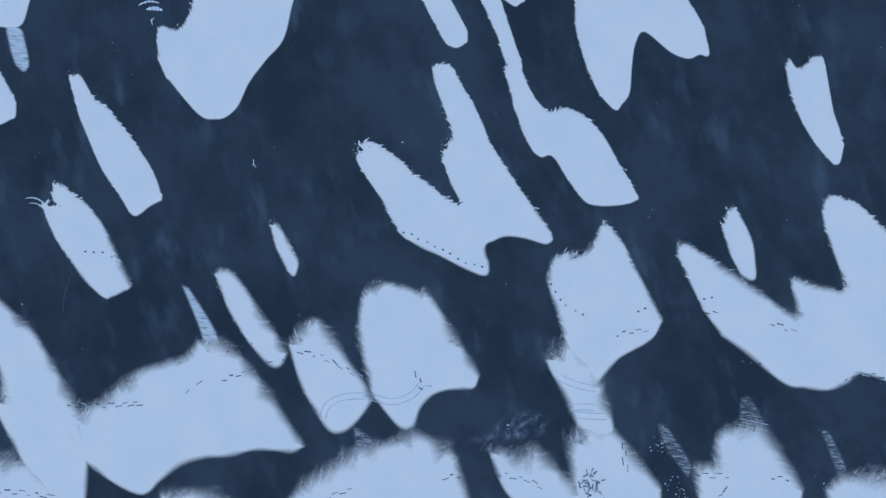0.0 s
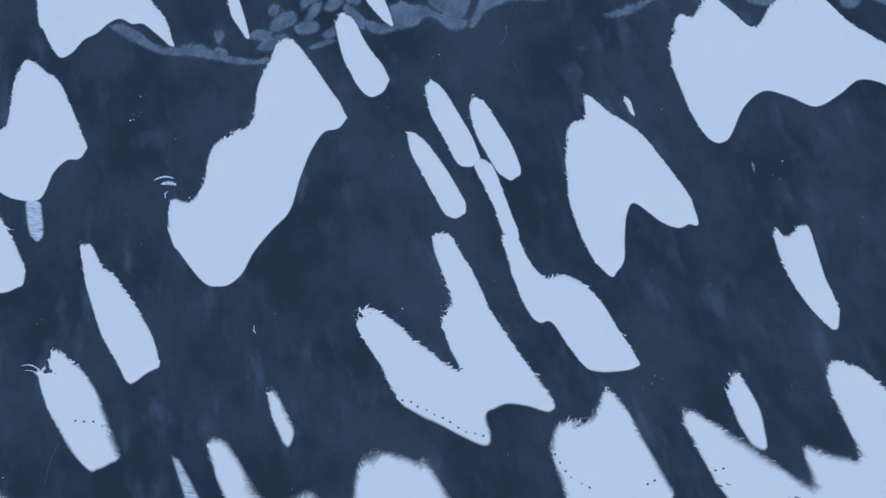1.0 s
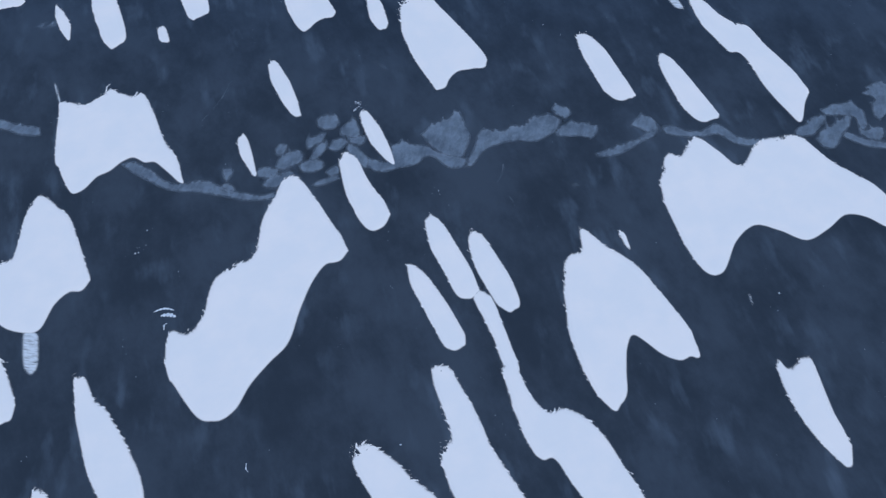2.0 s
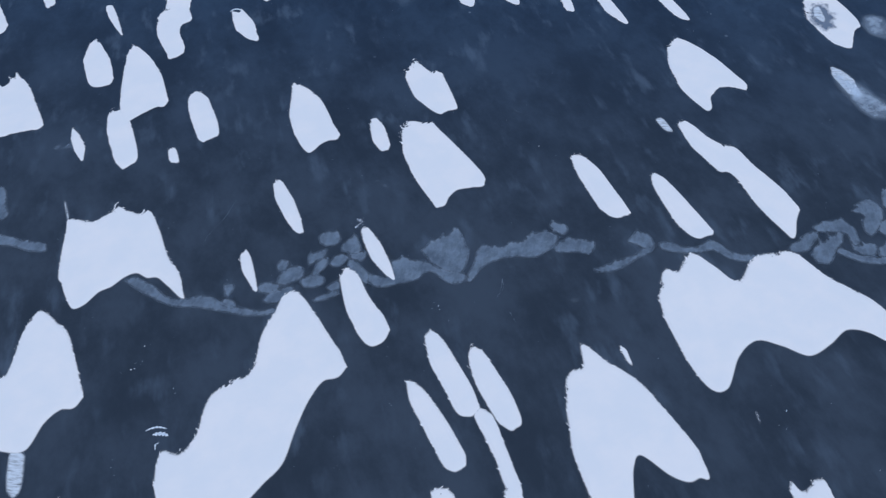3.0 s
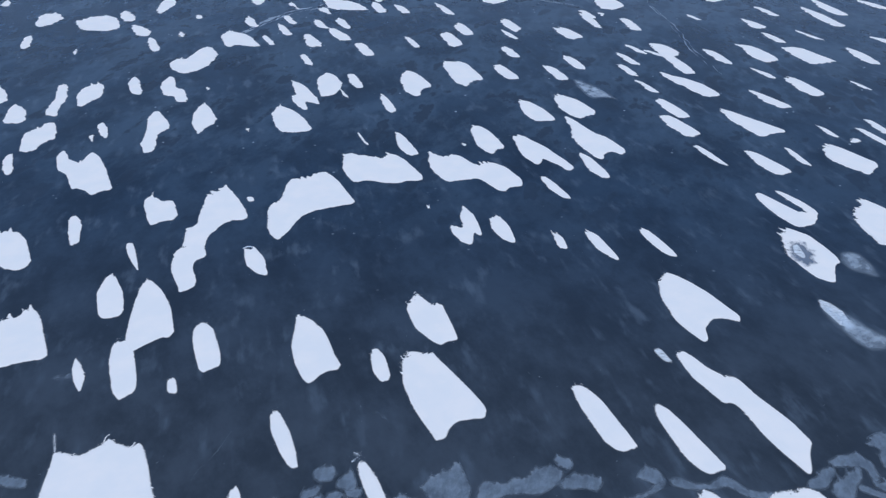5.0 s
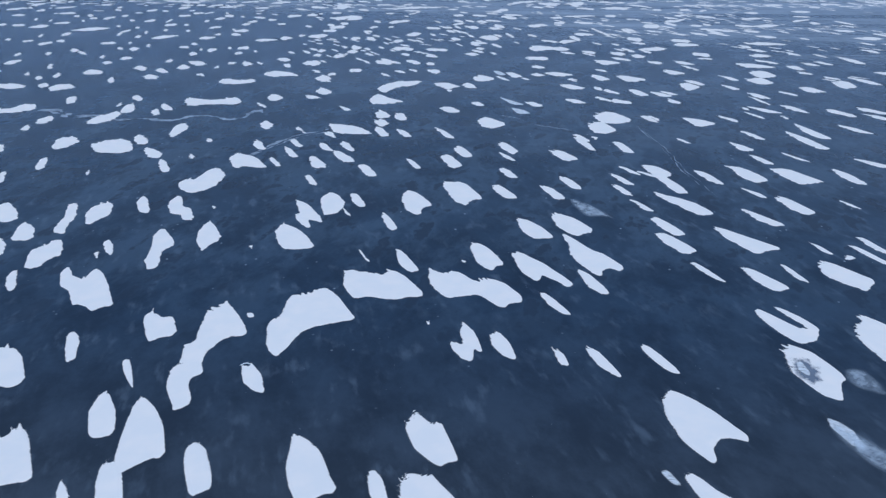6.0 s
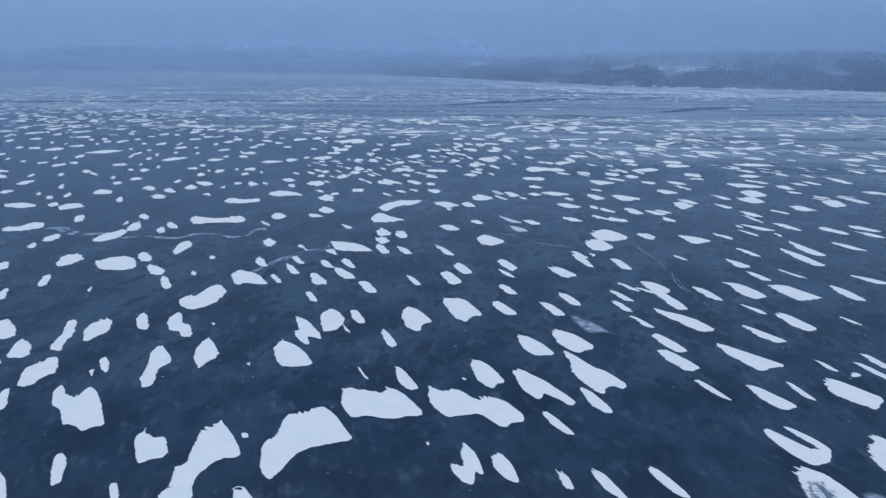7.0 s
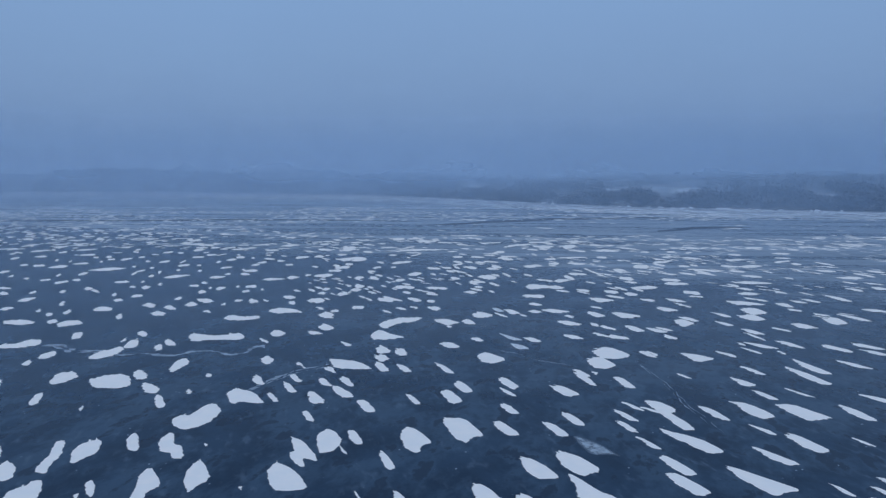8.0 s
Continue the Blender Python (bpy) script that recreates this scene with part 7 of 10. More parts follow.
outer_drift(-158.7, 356.9, -59.5, 5.38, (1.0, -1.0, -2.8, -4.3, -4.6, -3.9, -3.7, -3.8, -3.5, -1.2), (1.5, 4.5, 4.9, 4.5, 3.8, 3.4, 3.4, 2.4, 0.9, -0.9))
outer_drift(-98.9, 378.0, -74.5, 1.39, (-1.17, -2.42, -2.96, -3.34, -2.03, 0.61), (-0.79, 1.04, 2.75, 3.95, 3.01, 0.98))
outer_drift(107.9, 375.7, -54.5, 5.87, (4.68, 3.11, 1.51, -1.54, -2.94, -4.17, -4.95, -4.95, -4.65), (4.80, 5.02, 4.96, 4.43, 3.35, 2.19, 0.41, -3.08, -4.52))
outer_drift(-129.3, 369.5, -59.5, 4.67, (1.2, -0.2, -1.5, -3.1, -4.5, -5.5, -5.8, -4.6, -1.5), (1.7, 4.8, 5.8, 5.4, 4.4, 2.9, 1.5, 0.2, -1.1))
outer_drift(-46.5, 389.1, -79.5, 5.45, (0.3, -3.2, -6.1, -7.3, -6.1, -4.2, -3.1, -0.3), (0.8, 5.2, 6.8, 6.3, 5.0, 4.4, 2.6, 0.2))
outer_drift(95.7, 380.8, -54.5, 3.70, (2.19, 0.28, -1.29, -2.77, -3.82, -4.28, -4.03, -3.16), (3.02, 4.10, 4.23, 3.43, 2.23, 0.59, -1.15, -2.85))
outer_drift(99.8, 380.7, -54.5, 5.83, (4.18, 0.49, -2.96, -5.17, -6.35, -6.08), (5.79, 6.10, 4.70, 1.96, -1.60, -5.85))
outer_drift(162.8, 362.6, -89.5, 10.87, (-0.6, -1.9, -3.2, -4.2, -4.4, -2.5, 0.4), (-0.3, 2.7, 4.3, 4.1, 3.1, 1.9, 0.6))
outer_drift(30.5, 396.3, -79.5, 3.67, (-3.0, -5.9, -7.0, -7.0, -6.0, -1.3, 2.0), (-1.2, 2.8, 5.6, 7.0, 6.9, 5.6, 2.8))
outer_drift(-172.4, 360.4, -64.5, 2.05, (1.0, -1.2, -3.1, -4.9, -4.3, -2.0), (1.8, 3.2, 3.8, 4.3, 2.1, -0.8))
outer_drift(9.8, 399.7, -49.5, 4.08, (4.21, 2.57, 0.58, -1.63, -3.29, -4.30, -4.27), (4.59, 4.42, 3.43, 2.01, 0.24, -2.01, -4.06))
outer_drift(113.5, 383.7, -84.5, 16.09, (0.6, -1.0, -2.4, -3.3, -4.2, -5.3, -5.8, -5.0, -1.3), (0.9, 3.0, 3.6, 4.8, 5.6, 4.7, 3.1, 1.3, -0.8))
outer_drift(-123.0, 382.1, -64.5, 5.56, (2.6, 0.2, -2.0, -4.1, -5.3, -4.9, -4.5, -4.4, -2.5), (3.0, 6.2, 6.4, 5.3, 3.8, 2.6, 1.4, -0.4, -2.3))
outer_drift(201.9, 348.7, -74.5, 6.69, (5.9, 2.2, -0.7, -4.1, -7.4, -10.2, -10.1, -7.3, -3.8), (6.7, 9.0, 10.0, 10.2, 8.4, 5.9, 3.3, 0.9, -2.3))
outer_drift(-107.7, 388.3, -44.5, 8.24, (2.6, 0.3, -1.7, -3.1, -4.5, -4.1, -3.7, -3.8, -3.6), (3.1, 3.3, 3.5, 5.0, 4.3, 2.9, 1.3, -1.0, -3.3))
outer_drift(-129.1, 383.1, -74.5, 1.76, (-0.84, -3.02, -3.80, -3.35, -2.53, -1.85, -0.77, 0.45), (-0.58, 1.02, 2.48, 3.52, 3.36, 2.58, 1.92, 0.66))
outer_drift(-209.7, 346.0, -64.5, 7.43, (3.5, -0.7, -4.4, -5.8, -5.9, -5.4, -4.1), (3.9, 5.7, 6.7, 6.2, 3.3, -0.4, -3.6))
outer_drift(-115.3, 388.3, -49.5, 4.49, (4.19, 1.68, -0.04, -1.34, -2.58, -3.66, -4.52, -4.74), (4.46, 4.30, 3.37, 2.06, 0.57, -1.12, -2.96, -4.58))
outer_drift(21.1, 405.2, -79.5, 9.10, (-1.2, -3.1, -4.3, -5.5, -5.1, -3.8, -3.0, -2.5, -1.9, 1.1), (-0.8, 2.8, 3.6, 3.7, 3.6, 4.0, 4.6, 4.0, 2.9, 1.4))
outer_drift(42.8, 406.3, -74.5, 2.26, (0.98, -1.17, -2.33, -2.95, -3.33, -2.65, -2.22, -1.98, -1.37), (1.24, 2.12, 2.74, 3.07, 3.16, 2.79, 2.05, 0.67, -1.21))
outer_drift(182.0, 367.1, -84.5, 4.74, (0.1, -2.0, -3.8, -4.5, -5.0, -4.4, -0.6, 0.4), (0.4, 1.8, 2.3, 3.4, 4.3, 4.1, 3.3, 1.2))
outer_drift(193.6, 362.6, -64.5, 3.94, (2.42, -0.15, -1.66, -3.18, -4.37, -4.61, -4.09, -3.28), (3.18, 4.59, 4.63, 3.91, 2.49, 0.50, -1.29, -3.00))
outer_drift(97.4, 399.5, -74.5, 3.06, (-0.47, -1.73, -2.72, -3.15, -2.92, -2.29, -1.15, 0.26), (-0.23, 1.66, 2.75, 2.93, 2.92, 2.62, 1.70, 0.47))
outer_drift(87.6, 402.8, -74.5, 3.31, (-1.38, -2.77, -3.76, -4.10, -4.05, -3.10, -2.42, -2.00, -1.67, -0.88), (-1.03, 1.02, 2.45, 3.41, 3.69, 3.89, 3.89, 3.59, 2.43, -0.44))
outer_drift(-12.9, 412.1, -64.5, 2.96, (5.0, 2.6, 0.0, -2.4, -4.4, -5.9, -6.5, -4.3, -2.3), (5.5, 6.6, 6.6, 6.0, 4.6, 2.9, 1.1, -0.5, -2.1))
outer_drift(-24.9, 413.3, -94.5, 5.61, (-0.4, -2.8, -3.4, -4.6, -5.2, -4.0, -1.9, 0.4), (-0.1, 1.6, 3.0, 3.6, 4.3, 5.1, 4.5, 0.9))
outer_drift(168.3, 378.6, -59.5, 6.47, (1.9, -0.5, -2.7, -4.6, -4.7, -4.3, -3.6, -2.4), (2.2, 3.4, 4.2, 4.6, 4.5, 2.6, 0.4, -1.9))
outer_drift(-141.2, 391.3, -64.5, 5.06, (-0.8, -2.3, -3.6, -4.0, -3.7, -3.6, -4.0, -3.9, -3.0, 0.2), (-0.4, 1.9, 2.7, 3.0, 3.7, 4.9, 5.0, 3.9, 2.5, 0.6))
outer_drift(62.2, 412.0, -84.5, 8.22, (-3.24, -4.53, -5.24, -5.50, -4.17, -2.66, -1.90, -1.24, -0.34, 2.85), (-2.88, 0.22, 1.23, 1.90, 2.63, 4.10, 5.41, 5.17, 4.49, 3.24))
outer_drift(72.2, 410.8, -84.5, 11.10, (2.5, 0.3, -1.7, -3.9, -5.5, -5.7, -5.1, -4.8, -4.6, -2.4), (3.1, 6.6, 6.9, 6.1, 4.9, 3.6, 2.9, 1.3, -0.3, -2.1))
outer_drift(-188.1, 372.4, -74.5, 6.25, (-6.10, -6.94, -4.67, -0.82, 2.86, 5.76), (-5.92, -2.83, 1.10, 4.61, 6.00, 5.91))
outer_drift(111.6, 404.0, -64.5, 5.79, (-1.1, -2.8, -3.7, -4.1, -3.7, -2.9, -2.0, 0.3), (-0.7, 2.2, 4.0, 4.2, 4.1, 3.5, 2.3, 0.7))
outer_drift(-166.1, 385.2, -59.5, 5.08, (1.4, -1.2, -3.9, -6.1, -6.3, -4.3, -1.4), (1.7, 5.7, 6.6, 5.1, 3.2, 1.0, -1.2))
outer_drift(8.2, 420.2, -54.5, 7.04, (3.0, 0.3, -2.5, -4.4, -5.4, -5.8, -4.9), (3.7, 4.4, 4.5, 4.4, 3.2, -0.2, -4.4))
outer_drift(136.6, 398.3, -94.5, 13.75, (0.2, -2.7, -5.2, -6.4, -5.2, -3.8, -3.3, -0.3), (0.7, 5.2, 5.9, 5.1, 4.3, 4.1, 2.3, 0.0))
outer_drift(-41.0, 419.2, -54.5, 4.12, (4.3, 0.6, -2.0, -3.9, -5.0, -5.5, -5.3, -4.6), (4.7, 5.5, 5.7, 5.1, 4.0, 2.4, 0.1, -4.2))
outer_drift(-205.0, 370.6, -54.5, 3.65, (2.39, 0.40, -1.83, -4.06, -5.32, -4.51, -2.53), (2.62, 4.74, 5.31, 3.88, 1.68, -0.44, -2.32))
outer_drift(-174.5, 387.2, -64.5, 2.73, (-0.6, -2.8, -4.5, -5.2, -3.3, -0.0), (-0.1, 2.5, 4.8, 5.2, 3.2, 0.4))
outer_drift(166.6, 391.8, -59.5, 6.57, (3.79, 2.05, 0.43, -1.62, -3.49, -5.03, -5.21, -3.41, -2.14), (4.43, 5.18, 5.37, 5.27, 4.26, 2.89, 1.52, 0.15, -1.64))
outer_drift(-139.2, 402.4, -69.5, 3.02, (-0.2, -2.7, -4.2, -5.2, -5.0, -4.0, -2.4, 0.2), (0.4, 2.5, 3.5, 4.2, 4.7, 4.1, 3.0, 0.8))
outer_drift(-50.9, 422.8, -59.5, 8.46, (5.5, 1.6, -0.8, -3.1, -5.2, -6.2, -4.5, -3.8), (6.0, 6.6, 5.6, 4.3, 3.3, 1.5, -0.2, -3.3))
outer_drift(28.3, 425.4, -89.5, 11.36, (-2.0, -5.5, -7.3, -8.7, -9.6, -6.2, 0.9), (-1.1, 3.1, 6.2, 9.8, 10.0, 6.6, 1.7))
outer_drift(-42.1, 425.3, -79.5, 3.91, (-2.35, -3.79, -4.69, -4.21, -3.14, -2.67, -2.36, -1.37, 1.85), (-2.02, 0.66, 1.76, 2.37, 3.41, 4.88, 4.99, 3.86, 2.23))
outer_drift(-219.4, 367.8, -64.5, 2.77, (2.3, -1.1, -1.9, -2.7, -4.0, -5.8, -6.2, -5.3, -4.2, -2.6), (2.8, 4.1, 5.0, 5.6, 4.5, 3.6, 3.3, 2.9, 2.1, -2.0))
outer_drift(-196.2, 381.2, -59.5, 3.91, (-0.5, -3.2, -5.4, -6.9, -6.3, -4.0, -2.3, 0.4), (-0.0, 3.9, 6.1, 6.1, 5.0, 4.2, 2.7, 0.8))
outer_drift(-162.9, 396.7, -64.5, 2.14, (1.0, -0.6, -2.2, -3.6, -5.0, -5.6, -4.6, -1.5), (1.2, 3.2, 4.5, 5.3, 4.5, 2.7, 0.8, -1.1))
outer_drift(-101.9, 416.9, -59.5, 12.19, (-1.5, -3.4, -4.7, -6.0, -6.1, -4.7, -3.1, -2.2, -1.2, 1.5), (-1.1, 2.8, 4.1, 4.3, 4.2, 4.2, 4.7, 4.2, 3.2, 1.8))
outer_drift(78.7, 423.1, -39.5, 16.78, (7.00, 4.15, 1.41, -1.49, -4.20, -6.18, -6.85, -6.28), (7.25, 7.00, 5.95, 4.02, 1.37, -1.60, -4.06, -6.11))
outer_drift(-232.8, 364.1, -74.5, 5.81, (-6.6, -7.0, -5.8, -4.5, -3.6, -1.5, 0.7, 3.8), (-6.3, -3.0, 0.2, 2.7, 5.2, 6.5, 4.8, 4.7))
outer_drift(17.7, 432.8, -69.5, 3.08, (4.2, -1.0, -3.3, -5.0, -6.0, -6.0, -5.2, -3.0), (4.6, 5.9, 6.3, 5.6, 3.8, 1.5, -0.7, -2.7))
outer_drift(-91.8, 424.2, -69.5, 7.34, (0.7, -1.8, -4.0, -6.0, -7.4, -6.8, -4.8, -3.3, -0.7), (1.1, 5.5, 7.2, 6.9, 5.7, 4.5, 3.2, 1.5, -0.3))
outer_drift(113.0, 419.1, -84.5, 8.78, (1.7, -2.9, -5.2, -7.0, -8.0, -5.8, -5.5, -5.4, -4.4), (2.9, 3.8, 4.8, 8.5, 8.5, 6.5, 4.4, 0.9, -3.6))
outer_drift(-39.4, 433.2, -49.5, 4.67, (3.69, -0.80, -2.96, -4.18, -3.59, -2.78), (3.90, 4.54, 4.02, 2.31, 0.18, -2.01))
outer_drift(34.2, 434.1, -59.5, 5.21, (4.8, 2.8, 0.8, -2.0, -3.9, -4.7, -4.8, -3.8, -3.4, -2.6), (5.0, 5.5, 5.6, 5.2, 4.8, 3.8, 2.2, 0.7, -0.8, -2.3))
outer_drift(138.2, 413.0, -69.5, 11.84, (1.2, -2.2, -4.7, -5.9, -6.4, -3.6, -2.9, -1.9), (1.9, 2.6, 3.6, 6.8, 5.8, 4.5, 1.9, -1.5))
outer_drift(41.4, 435.5, -69.5, 5.11, (6.6, 2.7, -0.4, -3.6, -6.5, -8.3, -8.4, -7.8), (7.6, 8.9, 8.1, 6.1, 3.6, -0.5, -4.2, -7.3))
outer_drift(54.7, 434.0, -59.5, 5.40, (2.5, 0.2, -2.0, -3.7, -5.0, -5.7, -5.5, -4.5), (2.8, 4.6, 5.1, 4.9, 3.8, 2.0, -0.7, -4.2))
outer_drift(-5.3, 438.2, -69.5, 3.25, (0.5, -1.6, -3.4, -4.6, -4.9, -4.4, -3.6), (0.8, 3.5, 4.6, 4.4, 3.1, 0.2, -2.5))
outer_drift(227.5, 375.6, -64.5, 6.97, (1.9, 0.1, -1.8, -3.6, -5.0, -4.8, -4.2, -2.8), (2.6, 3.7, 4.7, 4.9, 3.3, 1.3, -0.6, -2.5))
outer_drift(-74.5, 433.0, -69.5, 12.28, (1.0, -1.4, -3.4, -4.5, -4.7, -5.4, -6.4, -6.8, -6.1, -1.8), (1.4, 4.2, 4.9, 5.0, 5.5, 6.4, 6.0, 3.8, 1.6, -1.2))
outer_drift(-17.2, 439.4, -79.5, 10.66, (3.2, -0.0, -3.3, -6.4, -8.4, -7.4, -3.8), (3.7, 6.0, 7.2, 7.0, 4.1, 0.3, -3.4))
outer_drift(183.2, 401.5, -79.5, 19.55, (-3.4, -4.8, -5.7, -6.3, -6.0, -4.1, -1.5, 0.4, 3.3), (-2.9, 1.6, 3.5, 4.1, 4.4, 4.8, 5.0, 4.5, 3.6))
outer_drift(-84.3, 434.2, -74.5, 4.17, (1.2, -1.0, -3.0, -4.2, -3.8, -3.2, -2.7, -1.2), (1.5, 3.9, 4.6, 4.0, 2.8, 2.1, 0.7, -0.9))
outer_drift(-176.9, 406.6, -59.5, 2.59, (2.14, 0.74, -0.77, -2.45, -3.88, -4.27, -3.55, -2.19), (2.44, 4.65, 4.51, 3.42, 2.01, 0.56, -0.79, -2.03))
outer_drift(86.6, 438.8, -54.5, 11.29, (0.6, -1.7, -3.9, -5.1, -5.7, -6.3, -6.3, -5.7, -1.5, 0.4), (1.1, 3.0, 3.5, 3.9, 4.3, 5.2, 5.1, 4.8, 4.0, 1.6))
outer_drift(-189.0, 405.5, -54.5, 7.89, (-0.7, -2.7, -4.1, -5.4, -5.0, -3.9, -3.5, -3.4, -3.1, 0.4), (-0.3, 3.3, 3.8, 3.8, 3.8, 4.5, 5.1, 3.9, 2.6, 0.8))
outer_drift(14.1, 447.4, -64.5, 2.85, (0.2, -2.9, -4.5, -5.3, -5.4, -3.7, -1.8), (1.6, 4.4, 5.3, 5.1, 3.8, 1.4, -1.2))
outer_drift(-139.0, 425.5, -69.5, 9.54, (0.6, -3.5, -5.9, -4.8, -3.6, -1.3), (1.7, 5.1, 6.1, 4.1, 2.2, -0.5))
outer_drift(105.3, 437.7, -69.5, 4.83, (-1.34, -3.31, -3.92, -3.64, -2.78, -0.81, 0.98), (-0.80, 1.23, 2.50, 3.50, 3.90, 3.35, 1.83))
outer_drift(243.8, 379.4, -54.5, 10.26, (0.80, -0.66, -1.89, -3.12, -4.01, -4.17, -4.18, -3.88, -3.29), (1.07, 2.13, 2.84, 3.80, 3.98, 3.11, 1.51, -0.91, -2.98))
outer_drift(6.1, 452.8, -64.5, 4.73, (1.9, -1.7, -3.9, -5.5, -5.9, -6.0, -5.6, -3.6), (2.3, 4.1, 5.3, 6.0, 5.4, 3.4, 0.3, -3.0))
outer_drift(-243.2, 382.2, -64.5, 5.76, (-3.4, -6.1, -5.9, -4.4, -2.8, -1.6, 0.5, 2.8), (-3.0, -0.3, 2.4, 4.2, 4.2, 4.3, 4.6, 3.0))
outer_drift(9.6, 454.3, -84.5, 4.16, (-5.1, -6.3, -6.8, -6.7, -5.1, -3.6, -2.8, -1.9, -0.5, 4.3), (-4.7, -1.2, 0.3, 1.7, 3.9, 6.7, 7.7, 7.2, 6.4, 4.9))
outer_drift(-46.3, 452.9, -84.5, 5.25, (-2.1, -3.7, -3.9, -4.4, -2.5, 0.8), (-1.1, 1.3, 3.1, 5.2, 4.7, 2.3))
outer_drift(-125.6, 439.5, -74.5, 5.59, (-2.9, -5.5, -7.1, -4.8, -1.6, 1.4), (-1.3, 2.5, 5.9, 5.9, 4.6, 2.7))
outer_drift(99.5, 447.9, -69.5, 10.65, (17.8, 12.1, 5.2, -2.2, -9.1, -15.1, -19.0, -19.3), (18.7, 17.5, 13.5, 7.9, 1.3, -7.9, -14.3, -18.9))
outer_drift(-165.5, 429.3, -59.5, 16.65, (2.4, -1.1, -4.3, -6.0, -5.3, -4.3, -2.6), (2.9, 5.6, 6.8, 5.3, 2.9, 0.4, -2.2))
outer_drift(-136.8, 439.7, -49.5, 5.16, (2.18, 0.19, -1.13, -2.44, -2.81, -3.44, -4.04, -3.89), (2.79, 2.94, 4.05, 3.35, 1.90, 0.40, -1.61, -3.71))
outer_drift(-70.9, 455.8, -69.5, 9.17, (0.4, -1.5, -3.1, -4.4, -4.2, -4.5, -5.3, -5.8, -5.5, -1.3), (0.8, 3.9, 4.2, 4.3, 4.8, 5.8, 5.3, 3.4, 1.7, -0.6))
outer_drift(-224.2, 404.5, -69.5, 6.79, (2.0, -2.7, -3.6, -3.9, -4.5, -5.7, -6.0, -4.6, -2.7), (2.6, 4.7, 6.2, 6.5, 5.1, 3.5, 2.6, 1.5, -2.2))
outer_drift(145.9, 439.0, -69.5, 6.07, (-3.3, -5.1, -5.5, -5.3, -3.6, -1.8, -0.1, 2.0), (-2.0, 1.2, 3.6, 4.5, 5.0, 5.1, 4.8, 3.1))
outer_drift(48.6, 464.4, -69.5, 2.76, (-1.6, -3.2, -4.6, -5.3, -5.1, -2.8, -0.5), (-1.4, 1.8, 4.3, 5.2, 4.6, 3.0, -0.1))
outer_drift(34.7, 465.8, -84.5, 8.21, (-2.7, -4.6, -5.8, -6.3, -5.1, -2.4, -0.1, 2.6), (-2.3, 1.6, 4.2, 4.8, 4.6, 4.9, 4.2, 2.9))
outer_drift(239.2, 401.4, -59.5, 5.37, (2.1, -0.7, -2.2, -3.7, -4.7, -4.8, -4.1, -3.4), (2.5, 3.6, 4.4, 4.7, 3.6, 1.4, -0.9, -2.4))
outer_drift(-5.5, 467.3, -64.5, 9.02, (1.4, -2.5, -4.5, -5.9, -7.1, -5.3, -3.7, -3.1, -2.1), (2.9, 3.6, 4.0, 4.6, 6.6, 5.8, 4.5, 2.7, -1.1))
outer_drift(-182.0, 430.5, -74.5, 3.37, (0.9, -4.0, -6.3, -6.7, -6.2, -5.2, -4.0, -3.0, -1.5), (1.5, 3.0, 4.1, 5.3, 6.2, 6.6, 6.0, 3.6, -1.0))
outer_drift(157.8, 440.4, -64.5, 6.40, (0.2, -3.2, -5.0, -6.4, -6.8, -6.1, -4.7, -1.8), (0.7, 3.4, 5.9, 6.8, 6.4, 5.0, 3.2, -0.1))
outer_drift(-220.1, 413.6, -64.5, 4.39, (-1.8, -3.9, -4.2, -4.6, -5.3, -4.6, -1.9, 1.5), (-1.2, 1.3, 3.1, 3.7, 5.1, 6.0, 5.1, 2.1))
outer_drift(116.4, 453.9, -34.5, 18.39, (5.52, 3.25, 1.22, -0.96, -3.10, -4.77, -5.83, -5.93), (5.86, 5.83, 5.01, 3.53, 1.59, -0.57, -3.63, -5.63))
outer_drift(251.0, 397.1, -84.5, 6.13, (-2.97, -4.51, -4.70, -4.50, -4.02, -3.03, -0.23, 1.22, 2.54), (-2.56, -0.53, 1.15, 2.60, 3.78, 4.63, 4.74, 4.29, 2.80))
outer_drift(3.9, 470.5, -59.5, 6.41, (0.2, -2.5, -3.5, -4.1, -4.4, -4.0, -3.9, -3.7, -2.8), (0.8, 3.7, 5.6, 5.4, 4.7, 3.8, 2.5, 0.3, -1.7))
outer_drift(169.2, 439.1, -74.5, 6.58, (-5.1, -7.2, -7.6, -7.3, -5.4, -3.4, -1.8, -0.1, 3.7), (-4.8, -2.8, -0.7, 3.4, 5.6, 6.8, 7.4, 7.4, 5.4))
outer_drift(194.1, 428.9, -64.5, 8.84, (-2.4, -5.5, -5.6, -4.9, -3.5, -2.4, -0.9), (-1.5, 4.2, 5.7, 6.0, 5.8, 4.1, 1.1))
outer_drift(213.2, 419.9, -59.5, 5.08, (2.09, -0.35, -1.76, -2.69, -3.16, -3.10, -2.27), (2.26, 2.94, 3.07, 2.67, 1.61, 0.09, -2.03))
outer_drift(131.9, 452.6, -59.5, 4.91, (3.2, 0.7, -1.3, -3.3, -4.6, -5.0, -4.4, -1.5), (3.4, 4.3, 4.6, 4.7, 3.7, 2.1, 0.4, -1.2))
outer_drift(10.5, 471.8, -94.5, 5.21, (-6.3, -7.1, -6.8, -5.3, -3.0, -0.1, 2.6, 5.7), (-5.8, -2.3, 0.4, 3.0, 4.5, 5.9, 7.2, 6.2))
outer_drift(19.7, 471.8, -84.5, 8.50, (-2.9, -4.8, -6.0, -6.0, -6.5, -6.3, -3.3, 2.1), (-2.4, 0.9, 3.6, 6.7, 8.1, 7.2, 5.2, 2.6))
